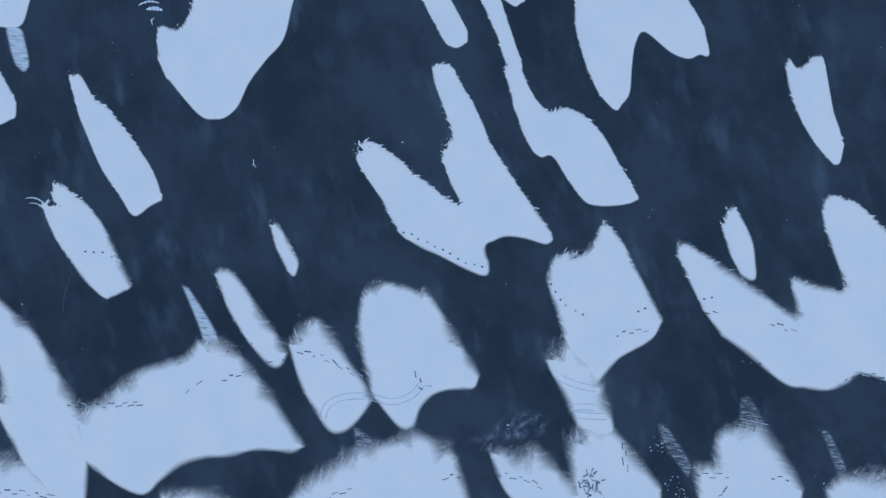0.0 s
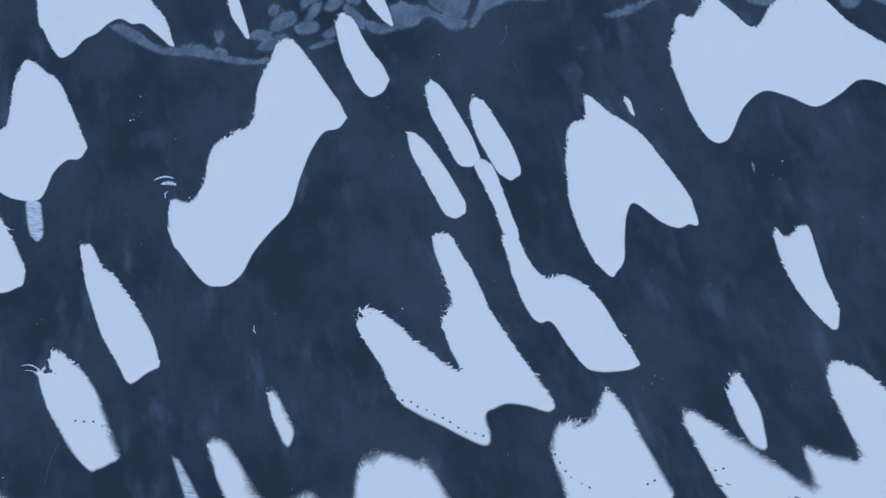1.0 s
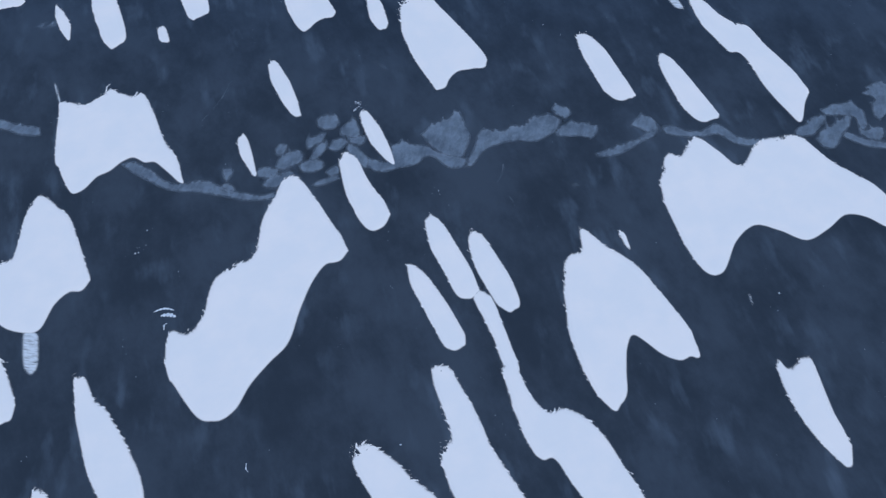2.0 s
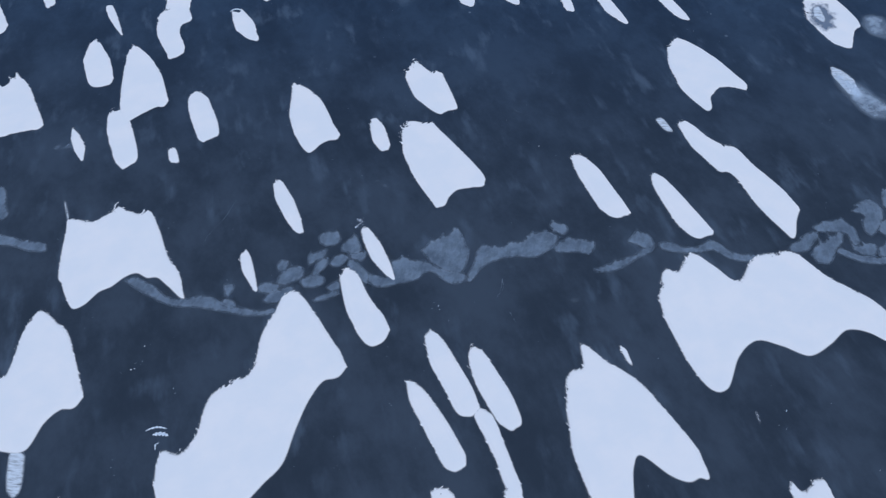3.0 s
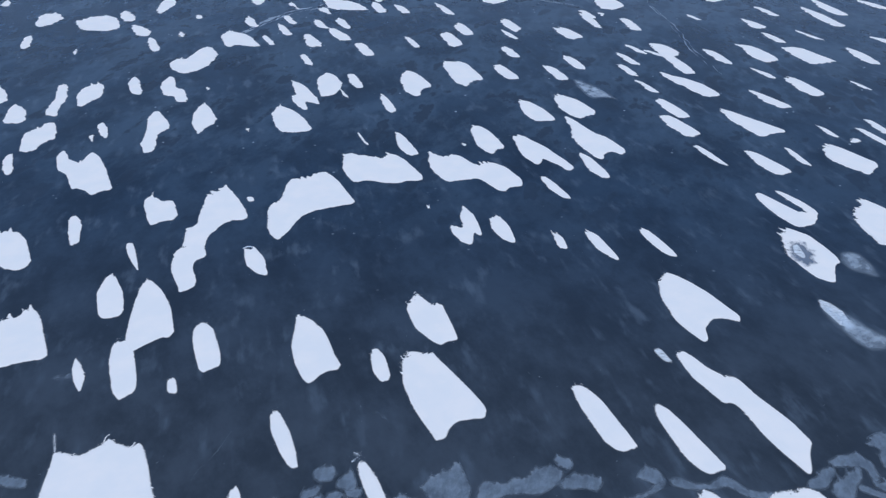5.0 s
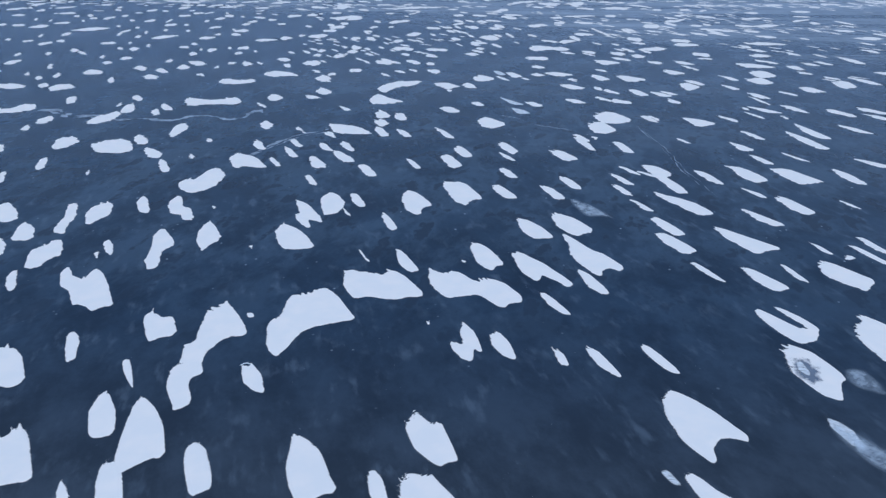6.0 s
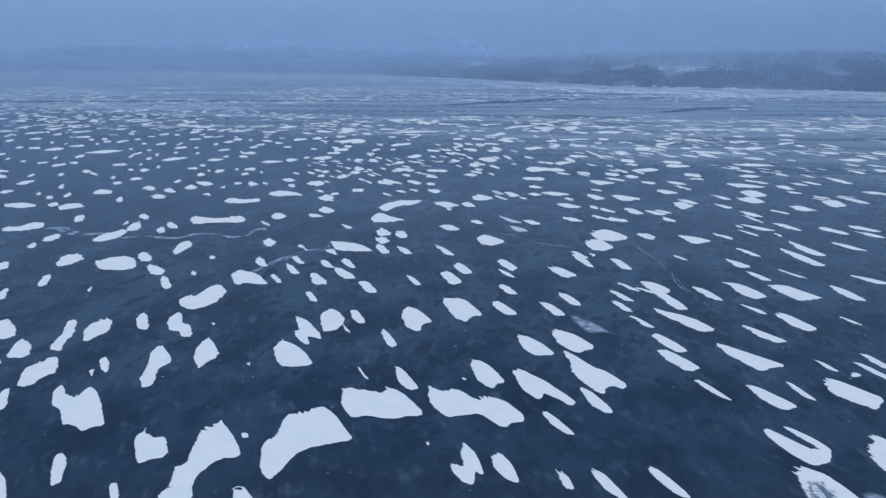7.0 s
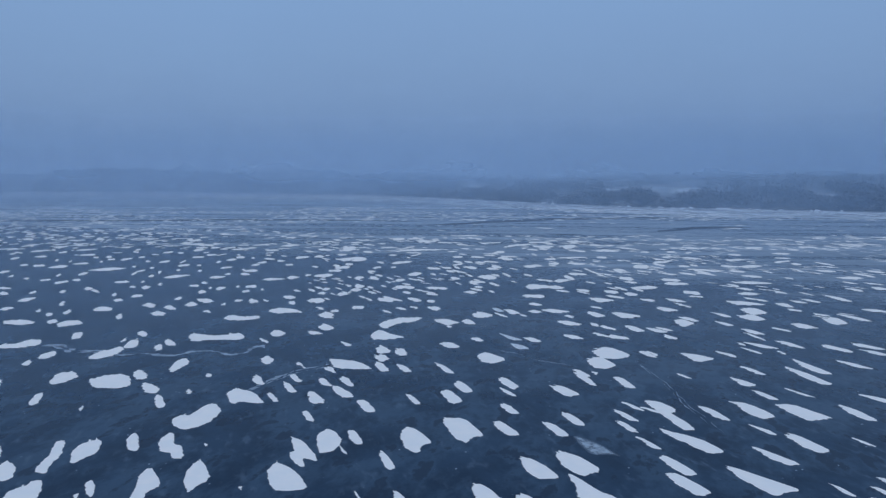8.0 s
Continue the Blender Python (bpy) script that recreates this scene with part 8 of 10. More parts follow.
outer_drift(-126.8, 455.9, -64.5, 9.37, (-0.2, -2.1, -3.6, -4.3, -5.1, -6.0, -6.3, -5.3, -0.6), (0.2, 2.8, 3.7, 5.2, 6.8, 6.3, 4.6, 2.5, -0.0))
outer_drift(119.9, 458.4, -69.5, 5.96, (6.1, 3.8, 1.3, -2.4, -5.1, -7.2, -7.3, -4.9, -2.6), (7.1, 7.9, 7.8, 7.5, 6.1, 4.0, 2.0, -0.1, -2.1))
outer_drift(-44.3, 471.9, -84.5, 5.47, (1.7, -1.7, -3.8, -4.0, -4.4, -4.9, -3.3), (3.5, 5.6, 6.0, 4.0, 2.3, 0.6, -1.9))
outer_drift(-33.1, 473.4, -69.5, 5.21, (3.94, 1.37, -0.25, -1.67, -3.18, -3.94, -3.33, -3.73, -4.02, -3.77), (4.41, 4.61, 4.21, 3.47, 3.21, 3.09, 1.82, 0.50, -0.91, -3.40))
outer_drift(-68.1, 472.1, -54.5, 13.74, (4.4, -0.1, -2.5, -4.8, -6.1, -5.3, -5.7, -6.1, -5.5), (5.0, 5.6, 5.4, 5.6, 6.6, 4.6, 2.3, -0.3, -4.7))
outer_drift(-238.9, 413.6, -64.5, 5.51, (0.27, -2.71, -3.39, -3.10, -3.43, -4.01, -2.86, -0.86), (0.71, 2.99, 4.54, 4.05, 2.92, 2.80, 2.06, -0.42))
outer_drift(37.8, 476.2, -74.5, 6.84, (5.5, -0.1, -3.3, -6.3, -8.4, -9.8, -9.1, -7.5, -4.9), (6.2, 7.1, 7.2, 7.3, 8.2, 6.9, 4.9, 1.6, -4.1))
outer_drift(170.6, 447.1, -59.5, 8.11, (2.6, -0.1, -2.5, -4.9, -7.0, -7.1, -6.5, -5.3), (3.7, 5.8, 6.8, 6.7, 4.3, 1.4, -1.2, -3.6))
outer_drift(-133.3, 461.4, -34.5, 5.89, (4.39, 2.94, 0.86, -1.27, -2.76, -3.66, -3.64), (4.51, 4.23, 3.29, 1.95, 0.30, -1.53, -3.50))
outer_drift(61.6, 477.9, -59.5, 10.55, (1.3, -1.4, -3.3, -4.9, -5.7, -5.6, -3.3, -1.5), (1.8, 4.3, 5.8, 5.3, 4.4, 3.2, 1.6, -0.9))
outer_drift(-160.4, 455.9, -69.5, 2.74, (0.9, -1.4, -3.6, -5.4, -4.9, -3.4, -1.5), (1.5, 3.4, 5.1, 5.3, 3.5, 1.3, -1.0))
outer_drift(-197.9, 442.3, -74.5, 2.33, (-1.7, -3.8, -4.6, -7.6, -8.2, -7.2, -4.4, -0.0), (-1.4, 2.2, 5.9, 7.9, 9.2, 8.8, 2.6, 0.6))
outer_drift(-87.9, 476.6, -69.5, 3.73, (0.1, -2.7, -3.7, -4.4, -4.9, -5.0, -4.6, -3.6, -0.7), (0.5, 1.9, 3.2, 5.4, 5.5, 4.8, 3.9, 2.8, -0.0))
outer_drift(-184.2, 449.0, -69.5, 1.88, (1.7, -2.2, -5.2, -5.7, -5.7, -6.1, -5.1, -2.3), (2.2, 4.4, 6.1, 7.5, 6.2, 3.9, 1.8, -1.7))
outer_drift(66.9, 482.8, -49.5, 8.95, (3.3, -0.2, -3.1, -3.9, -4.2, -4.2, -3.9, -2.8), (3.8, 4.8, 4.8, 4.5, 3.9, 2.3, 0.0, -2.4))
outer_drift(-73.8, 482.6, -59.5, 5.34, (4.1, 0.6, -1.8, -3.7, -5.1, -6.0, -6.7, -6.7, -3.0), (5.0, 7.1, 6.9, 6.1, 5.1, 3.8, 2.3, 0.3, -1.7))
outer_drift(78.0, 482.6, -64.5, 4.94, (0.26, -1.08, -2.39, -3.21, -3.26, -2.93, -2.75, -2.19), (1.78, 3.31, 3.63, 3.47, 2.86, 1.84, 0.29, -2.01))
outer_drift(11.4, 489.1, -84.5, 8.79, (4.5, 1.7, -0.9, -2.4, -4.5, -6.8, -7.2, -5.1), (4.9, 6.2, 5.4, 4.1, 3.6, 1.7, -1.5, -4.7))
outer_drift(178.3, 456.7, -79.5, 9.46, (-3.9, -6.9, -7.7, -7.0, -4.8, -2.2, 0.1, 2.6), (-3.0, 1.3, 4.3, 6.6, 7.6, 7.2, 6.0, 3.1))
outer_drift(170.8, 459.6, -69.5, 9.13, (-2.1, -4.2, -5.2, -5.7, -5.6, -4.9, -1.7, 1.4), (-0.8, 1.8, 3.5, 4.8, 5.4, 5.3, 4.6, 2.6))
outer_drift(-253.7, 419.6, -64.5, 2.77, (0.1, -3.0, -5.1, -4.8, -3.4, -1.9, -0.2), (0.3, 1.9, 3.4, 4.6, 5.0, 3.0, 0.0))
outer_drift(251.6, 421.4, -69.5, 15.33, (-3.3, -4.1, -4.4, -4.6, -4.5, -4.3, -4.0, -3.2, -0.9), (-0.9, 1.8, 4.7, 5.5, 5.4, 5.0, 4.4, 3.5, 0.0))
outer_drift(-175.7, 458.8, -64.5, 2.89, (1.2, -0.6, -2.3, -3.8, -5.3, -5.6, -4.0, -1.5), (1.5, 3.8, 5.2, 5.3, 4.1, 2.3, 0.6, -1.2))
outer_drift(194.5, 451.3, -59.5, 9.32, (0.7, -2.1, -3.8, -4.8, -5.1, -4.8, -3.6, -2.8, -2.1, -1.1), (1.0, 2.3, 3.3, 4.4, 5.3, 5.1, 4.6, 3.5, 2.3, -0.6))
outer_drift(147.9, 471.9, -59.5, 4.75, (3.2, -0.9, -4.1, -5.5, -6.6, -6.8, -6.4, -4.2), (3.9, 6.1, 6.7, 6.3, 5.0, 3.1, 0.2, -3.3))
outer_drift(-147.7, 472.1, -64.5, 8.31, (1.8, -1.0, -3.5, -4.3, -3.8, -3.9, -4.1, -2.0), (2.2, 5.1, 5.2, 4.0, 3.2, 2.7, 0.6, -1.7))
outer_drift(-66.0, 490.4, -44.5, 9.34, (4.45, 1.68, -0.48, -2.71, -4.52, -5.64, -4.93, -2.72), (4.77, 5.58, 5.42, 4.61, 3.05, 1.23, -0.78, -2.51))
outer_drift(-199.1, 454.6, -59.5, 7.07, (4.62, 2.34, 0.07, -1.63, -2.60, -3.58, -5.16, -6.35, -6.69, -5.00), (4.96, 6.57, 6.23, 5.04, 3.52, 2.58, 1.62, -0.23, -2.43, -4.67))
outer_drift(138.9, 476.6, -64.5, 18.49, (4.5, 1.4, -2.3, -5.2, -7.4, -9.3, -6.6, -6.8, -5.8), (4.8, 5.5, 9.8, 9.0, 6.7, 4.1, 0.7, -2.7, -5.6))
outer_drift(213.5, 448.4, -79.5, 3.33, (3.2, -1.3, -3.8, -5.2, -5.8, -5.9, -5.0, -3.6), (3.6, 4.8, 5.5, 5.6, 5.0, 3.4, 0.6, -3.2))
outer_drift(-230.2, 441.0, -64.5, 5.38, (3.4, -1.1, -3.5, -5.8, -7.7, -7.5, -6.4, -4.6), (4.3, 7.2, 7.4, 6.7, 5.8, 3.7, 0.5, -3.5))
outer_drift(-242.4, 434.7, -59.5, 2.67, (4.1, 1.0, -1.2, -2.4, -4.6, -7.0, -7.7, -7.0, -4.3), (4.6, 6.6, 6.9, 6.4, 4.8, 3.0, 1.2, -1.0, -3.7))
outer_drift(-2.5, 499.4, -64.5, 3.16, (3.9, -0.1, -2.9, -4.7, -5.8, -6.2, -5.9, -4.8), (4.4, 6.1, 6.2, 5.4, 3.6, 1.3, -0.9, -4.4))
outer_drift(-107.8, 487.8, -59.5, 5.90, (1.4, -1.8, -2.9, -4.1, -4.1, -4.1, -4.4, -4.7, -3.7), (1.9, 2.8, 3.6, 5.7, 5.4, 4.1, 2.6, 0.9, -2.4))
outer_drift(80.5, 494.0, -94.5, 7.78, (0.8, -2.3, -4.5, -4.9, -6.3, -7.6, -6.4, -1.7), (1.3, 4.3, 4.8, 5.8, 7.3, 6.0, 2.8, -1.0))
outer_drift(28.1, 500.8, -44.5, 9.54, (3.7, 1.0, -1.6, -4.4, -5.4, -5.5, -5.2, -4.3), (4.2, 5.2, 5.5, 5.4, 4.2, 1.5, -1.1, -3.7))
outer_drift(-29.1, 500.9, -69.5, 18.21, (4.4, 1.5, -1.3, -4.0, -4.7, -5.0, -6.1, -7.2, -7.5, -4.8), (4.9, 8.1, 7.8, 6.6, 4.9, 4.0, 3.3, 0.9, -1.6, -4.3))
outer_drift(-44.4, 501.1, -44.5, 6.98, (4.68, 1.81, -0.40, -2.63, -4.42, -5.29, -5.44, -4.93), (4.97, 5.59, 5.41, 4.40, 2.70, 0.83, -1.63, -4.68))
outer_drift(97.0, 494.0, -69.5, 9.92, (-3.0, -5.6, -6.4, -7.0, -6.9, -6.4, -3.6, -0.7, 1.9), (-1.7, 3.0, 5.1, 6.5, 6.7, 6.5, 6.0, 5.2, 2.5))
outer_drift(11.7, 504.0, -64.5, 5.78, (2.6, -1.6, -4.1, -5.6, -6.4, -6.5, -6.0, -3.2), (3.3, 6.0, 6.6, 6.4, 5.5, 4.1, 1.7, -2.4))
outer_drift(19.8, 504.2, -59.5, 6.04, (5.5, -1.4, -4.5, -5.8, -4.7, -3.4), (5.7, 6.3, 5.8, 4.2, 1.0, -2.4))
outer_drift(-131.6, 487.7, -64.5, 7.15, (2.2, 0.0, -2.3, -4.5, -5.8, -5.0, -4.0, -2.3), (2.6, 5.4, 6.2, 5.3, 3.4, 1.7, -0.2, -2.0))
outer_drift(36.1, 504.5, -64.5, 8.37, (-2.5, -5.3, -6.3, -6.8, -6.4, -5.1, -2.8, 1.0), (-1.9, 1.0, 3.5, 5.7, 6.7, 6.6, 5.5, 2.7))
outer_drift(-269.8, 430.7, -69.5, 2.80, (-1.7, -2.7, -5.4, -5.6, -4.3, -3.0, -0.5, 2.8), (-0.7, 2.2, 3.4, 4.3, 3.9, 4.1, 4.3, 3.1))
outer_drift(169.1, 479.4, -69.5, 7.99, (0.1, -1.7, -3.0, -3.8, -4.4, -4.7, -4.6, -1.7, -0.9), (0.4, 2.9, 5.0, 5.0, 4.5, 3.5, 2.4, 0.9, -0.7))
outer_drift(267.2, 433.6, -59.5, 9.68, (5.4, 3.3, 1.2, -1.6, -5.4, -7.0, -8.2, -8.5, -7.6), (5.7, 8.0, 8.3, 7.2, 5.5, 3.2, 0.8, -2.3, -6.5))
outer_drift(-198.3, 470.6, -64.5, 2.87, (1.5, -0.7, -2.6, -3.9, -4.0, -3.7, -4.2, -4.7, -4.6, -1.9), (1.9, 4.5, 4.9, 4.4, 3.7, 3.8, 3.8, 2.5, 0.7, -1.5))
outer_drift(154.1, 487.1, -54.5, 9.92, (4.7, 1.6, -0.9, -3.5, -5.9, -7.1, -7.2, -6.1), (6.0, 7.2, 7.0, 5.9, 4.0, -0.1, -3.2, -5.8))
outer_drift(140.8, 494.0, -64.5, 5.90, (-2.0, -3.7, -4.6, -4.8, -4.5, -4.1, -2.7, -0.8), (-1.5, 0.5, 3.5, 4.5, 5.0, 4.8, 3.1, -0.4))
outer_drift(-171.1, 484.6, -74.5, 2.98, (-1.1, -3.4, -3.8, -4.4, -5.4, -5.0, -3.4, -1.3, 1.1), (-0.8, 1.0, 2.6, 3.4, 4.1, 5.1, 5.7, 5.1, 1.5))
outer_drift(-225.3, 463.4, -64.5, 22.59, (-0.0, -4.4, -8.0, -5.7, -1.5), (1.6, 5.3, 7.9, 4.7, 0.3))
outer_drift(177.5, 484.0, -89.5, 5.38, (2.0, -1.2, -3.8, -5.2, -6.4, -3.4, -2.7, -2.3), (2.5, 3.1, 3.5, 6.1, 5.1, 3.8, 1.3, -1.8))
outer_drift(237.3, 458.2, -74.5, 6.66, (8.6, 5.9, 0.2, -3.9, -7.4, -9.5, -9.5), (9.5, 9.5, 7.6, 4.3, 0.6, -5.0, -8.8))
outer_drift(-181.5, 484.6, -69.5, 7.74, (0.5, -3.9, -5.8, -5.3, -6.2, -6.3, -2.9), (3.1, 6.8, 7.1, 5.2, 4.9, 3.1, -0.6))
outer_drift(200.2, 477.4, -64.5, 10.61, (-0.0, -2.1, -4.4, -5.5, -5.9, -6.3, -6.3, -5.8, -1.4, 0.8), (1.1, 2.7, 3.2, 3.8, 4.6, 5.4, 5.4, 5.3, 4.2, 1.6))
outer_drift(-130.8, 501.1, -64.5, 7.85, (2.3, 0.4, -1.4, -2.7, -3.9, -5.2, -6.5, -6.4, -3.0), (2.6, 4.6, 4.4, 4.8, 5.3, 4.1, 2.0, -0.2, -2.4))
outer_drift(113.9, 505.8, -64.5, 4.97, (1.69, -0.25, -1.91, -2.93, -3.67, -3.78, -3.44, -2.11), (1.90, 2.74, 3.20, 3.41, 3.12, 2.34, 0.92, -1.25))
outer_drift(254.1, 453.5, -74.5, 10.41, (-0.8, -3.0, -4.6, -5.4, -5.7, -4.1, -3.2, -2.4, 0.4), (-0.3, 2.1, 4.0, 5.1, 5.2, 5.1, 4.4, 3.6, 1.3))
outer_drift(-61.8, 516.6, -79.5, 12.08, (4.2, -0.3, -2.9, -5.4, -7.9, -9.1, -8.2, -5.4), (5.3, 8.3, 7.6, 7.2, 6.9, 3.5, -0.3, -4.5))
outer_drift(49.7, 520.1, -59.5, 8.80, (2.9, -1.4, -3.9, -5.2, -5.8, -5.5, -4.7, -3.3), (3.3, 4.7, 5.5, 5.9, 5.2, 3.8, 1.4, -2.9))
outer_drift(214.5, 477.6, -84.5, 20.46, (2.5, -0.0, -2.8, -5.6, -7.3, -6.2, -2.8), (2.9, 6.4, 7.2, 5.4, 2.7, -0.0, -2.5))
outer_drift(-213.9, 478.2, -64.5, 2.42, (-0.6, -3.3, -4.2, -4.3, -4.2, -3.8, -3.0, -0.3), (-0.1, 2.0, 3.0, 4.5, 5.7, 4.8, 3.0, 0.2))
outer_drift(-74.0, 518.7, -54.5, 8.27, (-3.8, -6.9, -8.0, -8.1, -7.0, -3.9, -0.7, 1.2), (-2.6, 1.6, 7.1, 8.3, 8.4, 7.5, 5.8, 2.9))
outer_drift(-119.4, 511.5, -69.5, 5.75, (-0.3, -2.4, -4.1, -5.8, -6.4, -5.6, -4.2, -3.3, -2.5, 0.2), (0.3, 4.4, 5.5, 5.4, 4.9, 4.4, 4.4, 3.5, 2.2, 0.6))
outer_drift(159.3, 502.3, -89.5, 11.14, (2.2, 0.0, -2.2, -4.4, -5.9, -5.5, -4.3, -2.2), (2.5, 5.9, 6.5, 5.2, 3.4, 1.6, -0.1, -1.9))
outer_drift(82.6, 522.5, -64.5, 10.06, (0.7, -1.5, -3.1, -4.4, -4.3, -4.4, -4.6, -2.4), (1.4, 2.9, 3.8, 4.6, 4.7, 3.1, 0.9, -1.9))
outer_drift(133.1, 512.9, -64.5, 5.73, (1.99, 0.01, -1.92, -3.10, -3.65, -3.55, -2.75), (2.48, 3.25, 3.41, 3.05, 1.87, -0.28, -2.39))
outer_drift(-163.4, 504.5, -74.5, 3.17, (1.8, -2.7, -5.0, -5.5, -5.1, -5.4, -4.5, -2.7), (2.3, 5.1, 7.0, 7.1, 5.0, 2.6, 0.8, -2.2))
outer_drift(-67.6, 526.0, -64.5, 21.19, (-0.5, -3.0, -5.0, -6.0, -7.7, -8.3, -6.4, -0.5), (-0.0, 3.6, 5.3, 8.1, 8.4, 6.3, 3.4, 0.1))
outer_drift(46.8, 529.4, -59.5, 10.19, (2.9, -0.3, -2.8, -4.3, -5.7, -5.5, -2.7, -2.1), (3.2, 4.2, 4.1, 4.2, 4.5, 3.2, 1.7, -1.0))
outer_drift(-25.6, 531.4, -64.5, 3.40, (3.06, 1.10, -0.49, -2.02, -3.19, -4.02, -3.70, -3.44, -2.94), (3.44, 4.35, 4.29, 3.89, 3.02, 1.93, 0.46, -1.09, -2.69))
outer_drift(284.8, 449.4, -64.5, 9.03, (0.5, -2.4, -4.0, -5.3, -5.9, -6.1, -5.2, -3.2), (2.0, 4.5, 5.3, 5.7, 5.3, 4.3, 2.1, -1.3))
outer_drift(165.6, 506.0, -74.5, 18.03, (6.76, 4.18, 0.86, -2.65, -5.27, -6.89, -7.18), (7.33, 7.00, 5.09, 2.29, -0.77, -3.93, -6.47))
outer_drift(-286.2, 450.6, -54.5, 5.76, (3.5, -0.6, -4.4, -6.3, -5.8, -5.8, -6.1, -3.7), (4.1, 7.7, 8.2, 6.2, 4.0, 2.8, -0.0, -3.2))
outer_drift(27.9, 535.5, -69.5, 10.04, (-0.0, -3.5, -5.0, -6.0, -6.6, -6.3, -3.4, -1.7, 0.1), (0.4, 2.0, 3.2, 4.9, 6.0, 5.9, 5.2, 3.8, 0.5))
outer_drift(12.6, 537.2, -74.5, 8.68, (1.9, -1.9, -4.0, -5.2, -5.1, -5.6, -6.3, -5.7, -2.4), (2.5, 4.7, 6.0, 6.6, 6.2, 5.0, 3.6, 1.8, -1.5))
outer_drift(-131.2, 524.2, -79.5, 8.46, (-3.3, -5.2, -6.2, -6.3, -5.1, -3.7, -2.4, -0.7, 2.6), (-2.6, 0.1, 1.8, 3.3, 5.1, 6.8, 6.7, 5.6, 3.4))
outer_drift(-190.2, 506.1, -64.5, 6.04, (7.69, 4.40, 1.21, -2.19, -5.26, -7.77, -9.08, -8.80), (8.04, 8.76, 8.40, 5.41, 1.77, -1.59, -4.97, -8.48))
outer_drift(100.7, 531.7, -79.5, 24.47, (-0.08, -1.48, -2.26, -2.83, -3.42, -3.98, -3.64, -2.69, -0.16), (0.29, 1.88, 3.09, 3.74, 3.36, 2.96, 2.58, 1.85, 0.32))
outer_drift(52.9, 538.9, -59.5, 11.23, (-2.0, -4.9, -6.4, -7.2, -5.4, -3.4, -1.3, 1.8), (-0.5, 1.9, 3.9, 5.7, 6.7, 6.2, 5.0, 2.4))
outer_drift(-158.3, 518.8, -64.5, 8.52, (2.3, -0.5, -3.3, -5.9, -7.1, -5.6, -2.6), (2.6, 5.2, 6.9, 6.0, 3.4, 0.5, -2.2))
outer_drift(-108.1, 533.7, -69.5, 11.60, (2.8, -0.6, -3.7, -6.6, -7.2, -6.4, -6.4, -6.8, -6.6, -3.1), (3.5, 8.2, 8.6, 7.7, 6.2, 5.4, 5.0, 2.9, 0.3, -2.6))
outer_drift(164.0, 519.7, -69.5, 7.77, (2.4, -0.2, -3.4, -6.0, -7.3, -7.2, -2.7, 0.9), (2.7, 4.1, 4.7, 7.1, 6.6, 5.2, 3.2, 1.2))
outer_drift(-203.8, 506.4, -74.5, 7.67, (3.3, -0.7, -4.3, -7.6, -7.7, -6.1, -3.5), (3.7, 5.5, 6.2, 6.5, 5.7, 2.2, -3.0))
outer_drift(-265.7, 476.9, -59.5, 12.08, (0.8, -2.8, -5.8, -8.8, -7.1, -2.7), (2.4, 5.2, 6.9, 7.9, 4.1, -1.3))
outer_drift(124.2, 533.1, -69.5, 10.67, (2.5, -0.9, -3.4, -5.6, -6.2, -4.6, -3.4), (3.0, 6.1, 6.6, 5.3, 2.8, 0.1, -2.9))
outer_drift(-95.8, 539.9, -49.5, 11.51, (3.1, -0.2, -2.5, -4.6, -6.1, -7.2, -7.8, -7.3), (3.7, 6.3, 7.6, 6.2, 4.2, 1.7, -1.7, -6.9))
outer_drift(38.1, 547.3, -54.5, 7.40, (-0.6, -2.6, -4.3, -5.2, -5.6, -4.5, -0.8, 0.8), (-0.2, 1.7, 3.2, 4.4, 5.1, 4.5, 3.2, 1.3))
outer_drift(-145.0, 530.3, -54.5, 4.64, (2.71, 1.14, -0.59, -2.12, -3.53, -4.46, -5.22, -5.80, -5.75), (3.05, 5.67, 5.07, 4.03, 2.44, 0.64, -1.47, -3.51, -5.59))
outer_drift(-38.8, 549.3, -69.5, 6.80, (0.6, -2.2, -3.7, -4.6, -4.9, -4.9, -4.6, -3.6, -2.0), (1.4, 4.6, 5.4, 5.5, 5.2, 4.7, 3.1, 1.4, -1.6))
outer_drift(253.3, 490.4, -69.5, 9.83, (3.1, 0.7, -1.5, -3.7, -4.7, -5.4, -5.6, -4.8), (3.6, 4.5, 4.5, 4.5, 3.8, 1.4, -1.8, -4.4))
outer_drift(-216.8, 508.1, -69.5, 3.73, (-1.7, -5.6, -6.9, -5.5, -3.7, -1.7, 1.0), (-1.2, 2.3, 5.3, 6.3, 5.0, 3.7, 1.4))
outer_drift(-90.8, 547.4, -64.5, 4.37, (2.34, 0.59, -0.66, -1.88, -2.79, -3.43, -3.82, -3.82, -3.35), (2.83, 4.13, 4.14, 3.74, 2.73, 1.51, 0.06, -1.31, -3.12))
outer_drift(16.9, 555.7, -54.5, 6.01, (1.8, -1.1, -2.9, -4.1, -4.9, -5.0, -4.6, -2.9), (2.1, 3.2, 4.0, 4.5, 4.1, 3.0, 0.4, -2.4))
outer_drift(-155.8, 534.4, -44.5, 10.13, (3.4, 0.1, -3.3, -6.2, -6.8, -7.2, -6.8), (3.7, 6.6, 7.0, 5.4, 2.4, -1.9, -6.5))
outer_drift(-124.6, 543.3, -59.5, 3.87, (0.5, -2.5, -4.4, -5.6, -3.8, -2.3, -0.1), (0.9, 3.0, 4.1, 4.5, 4.4, 3.2, 1.0))
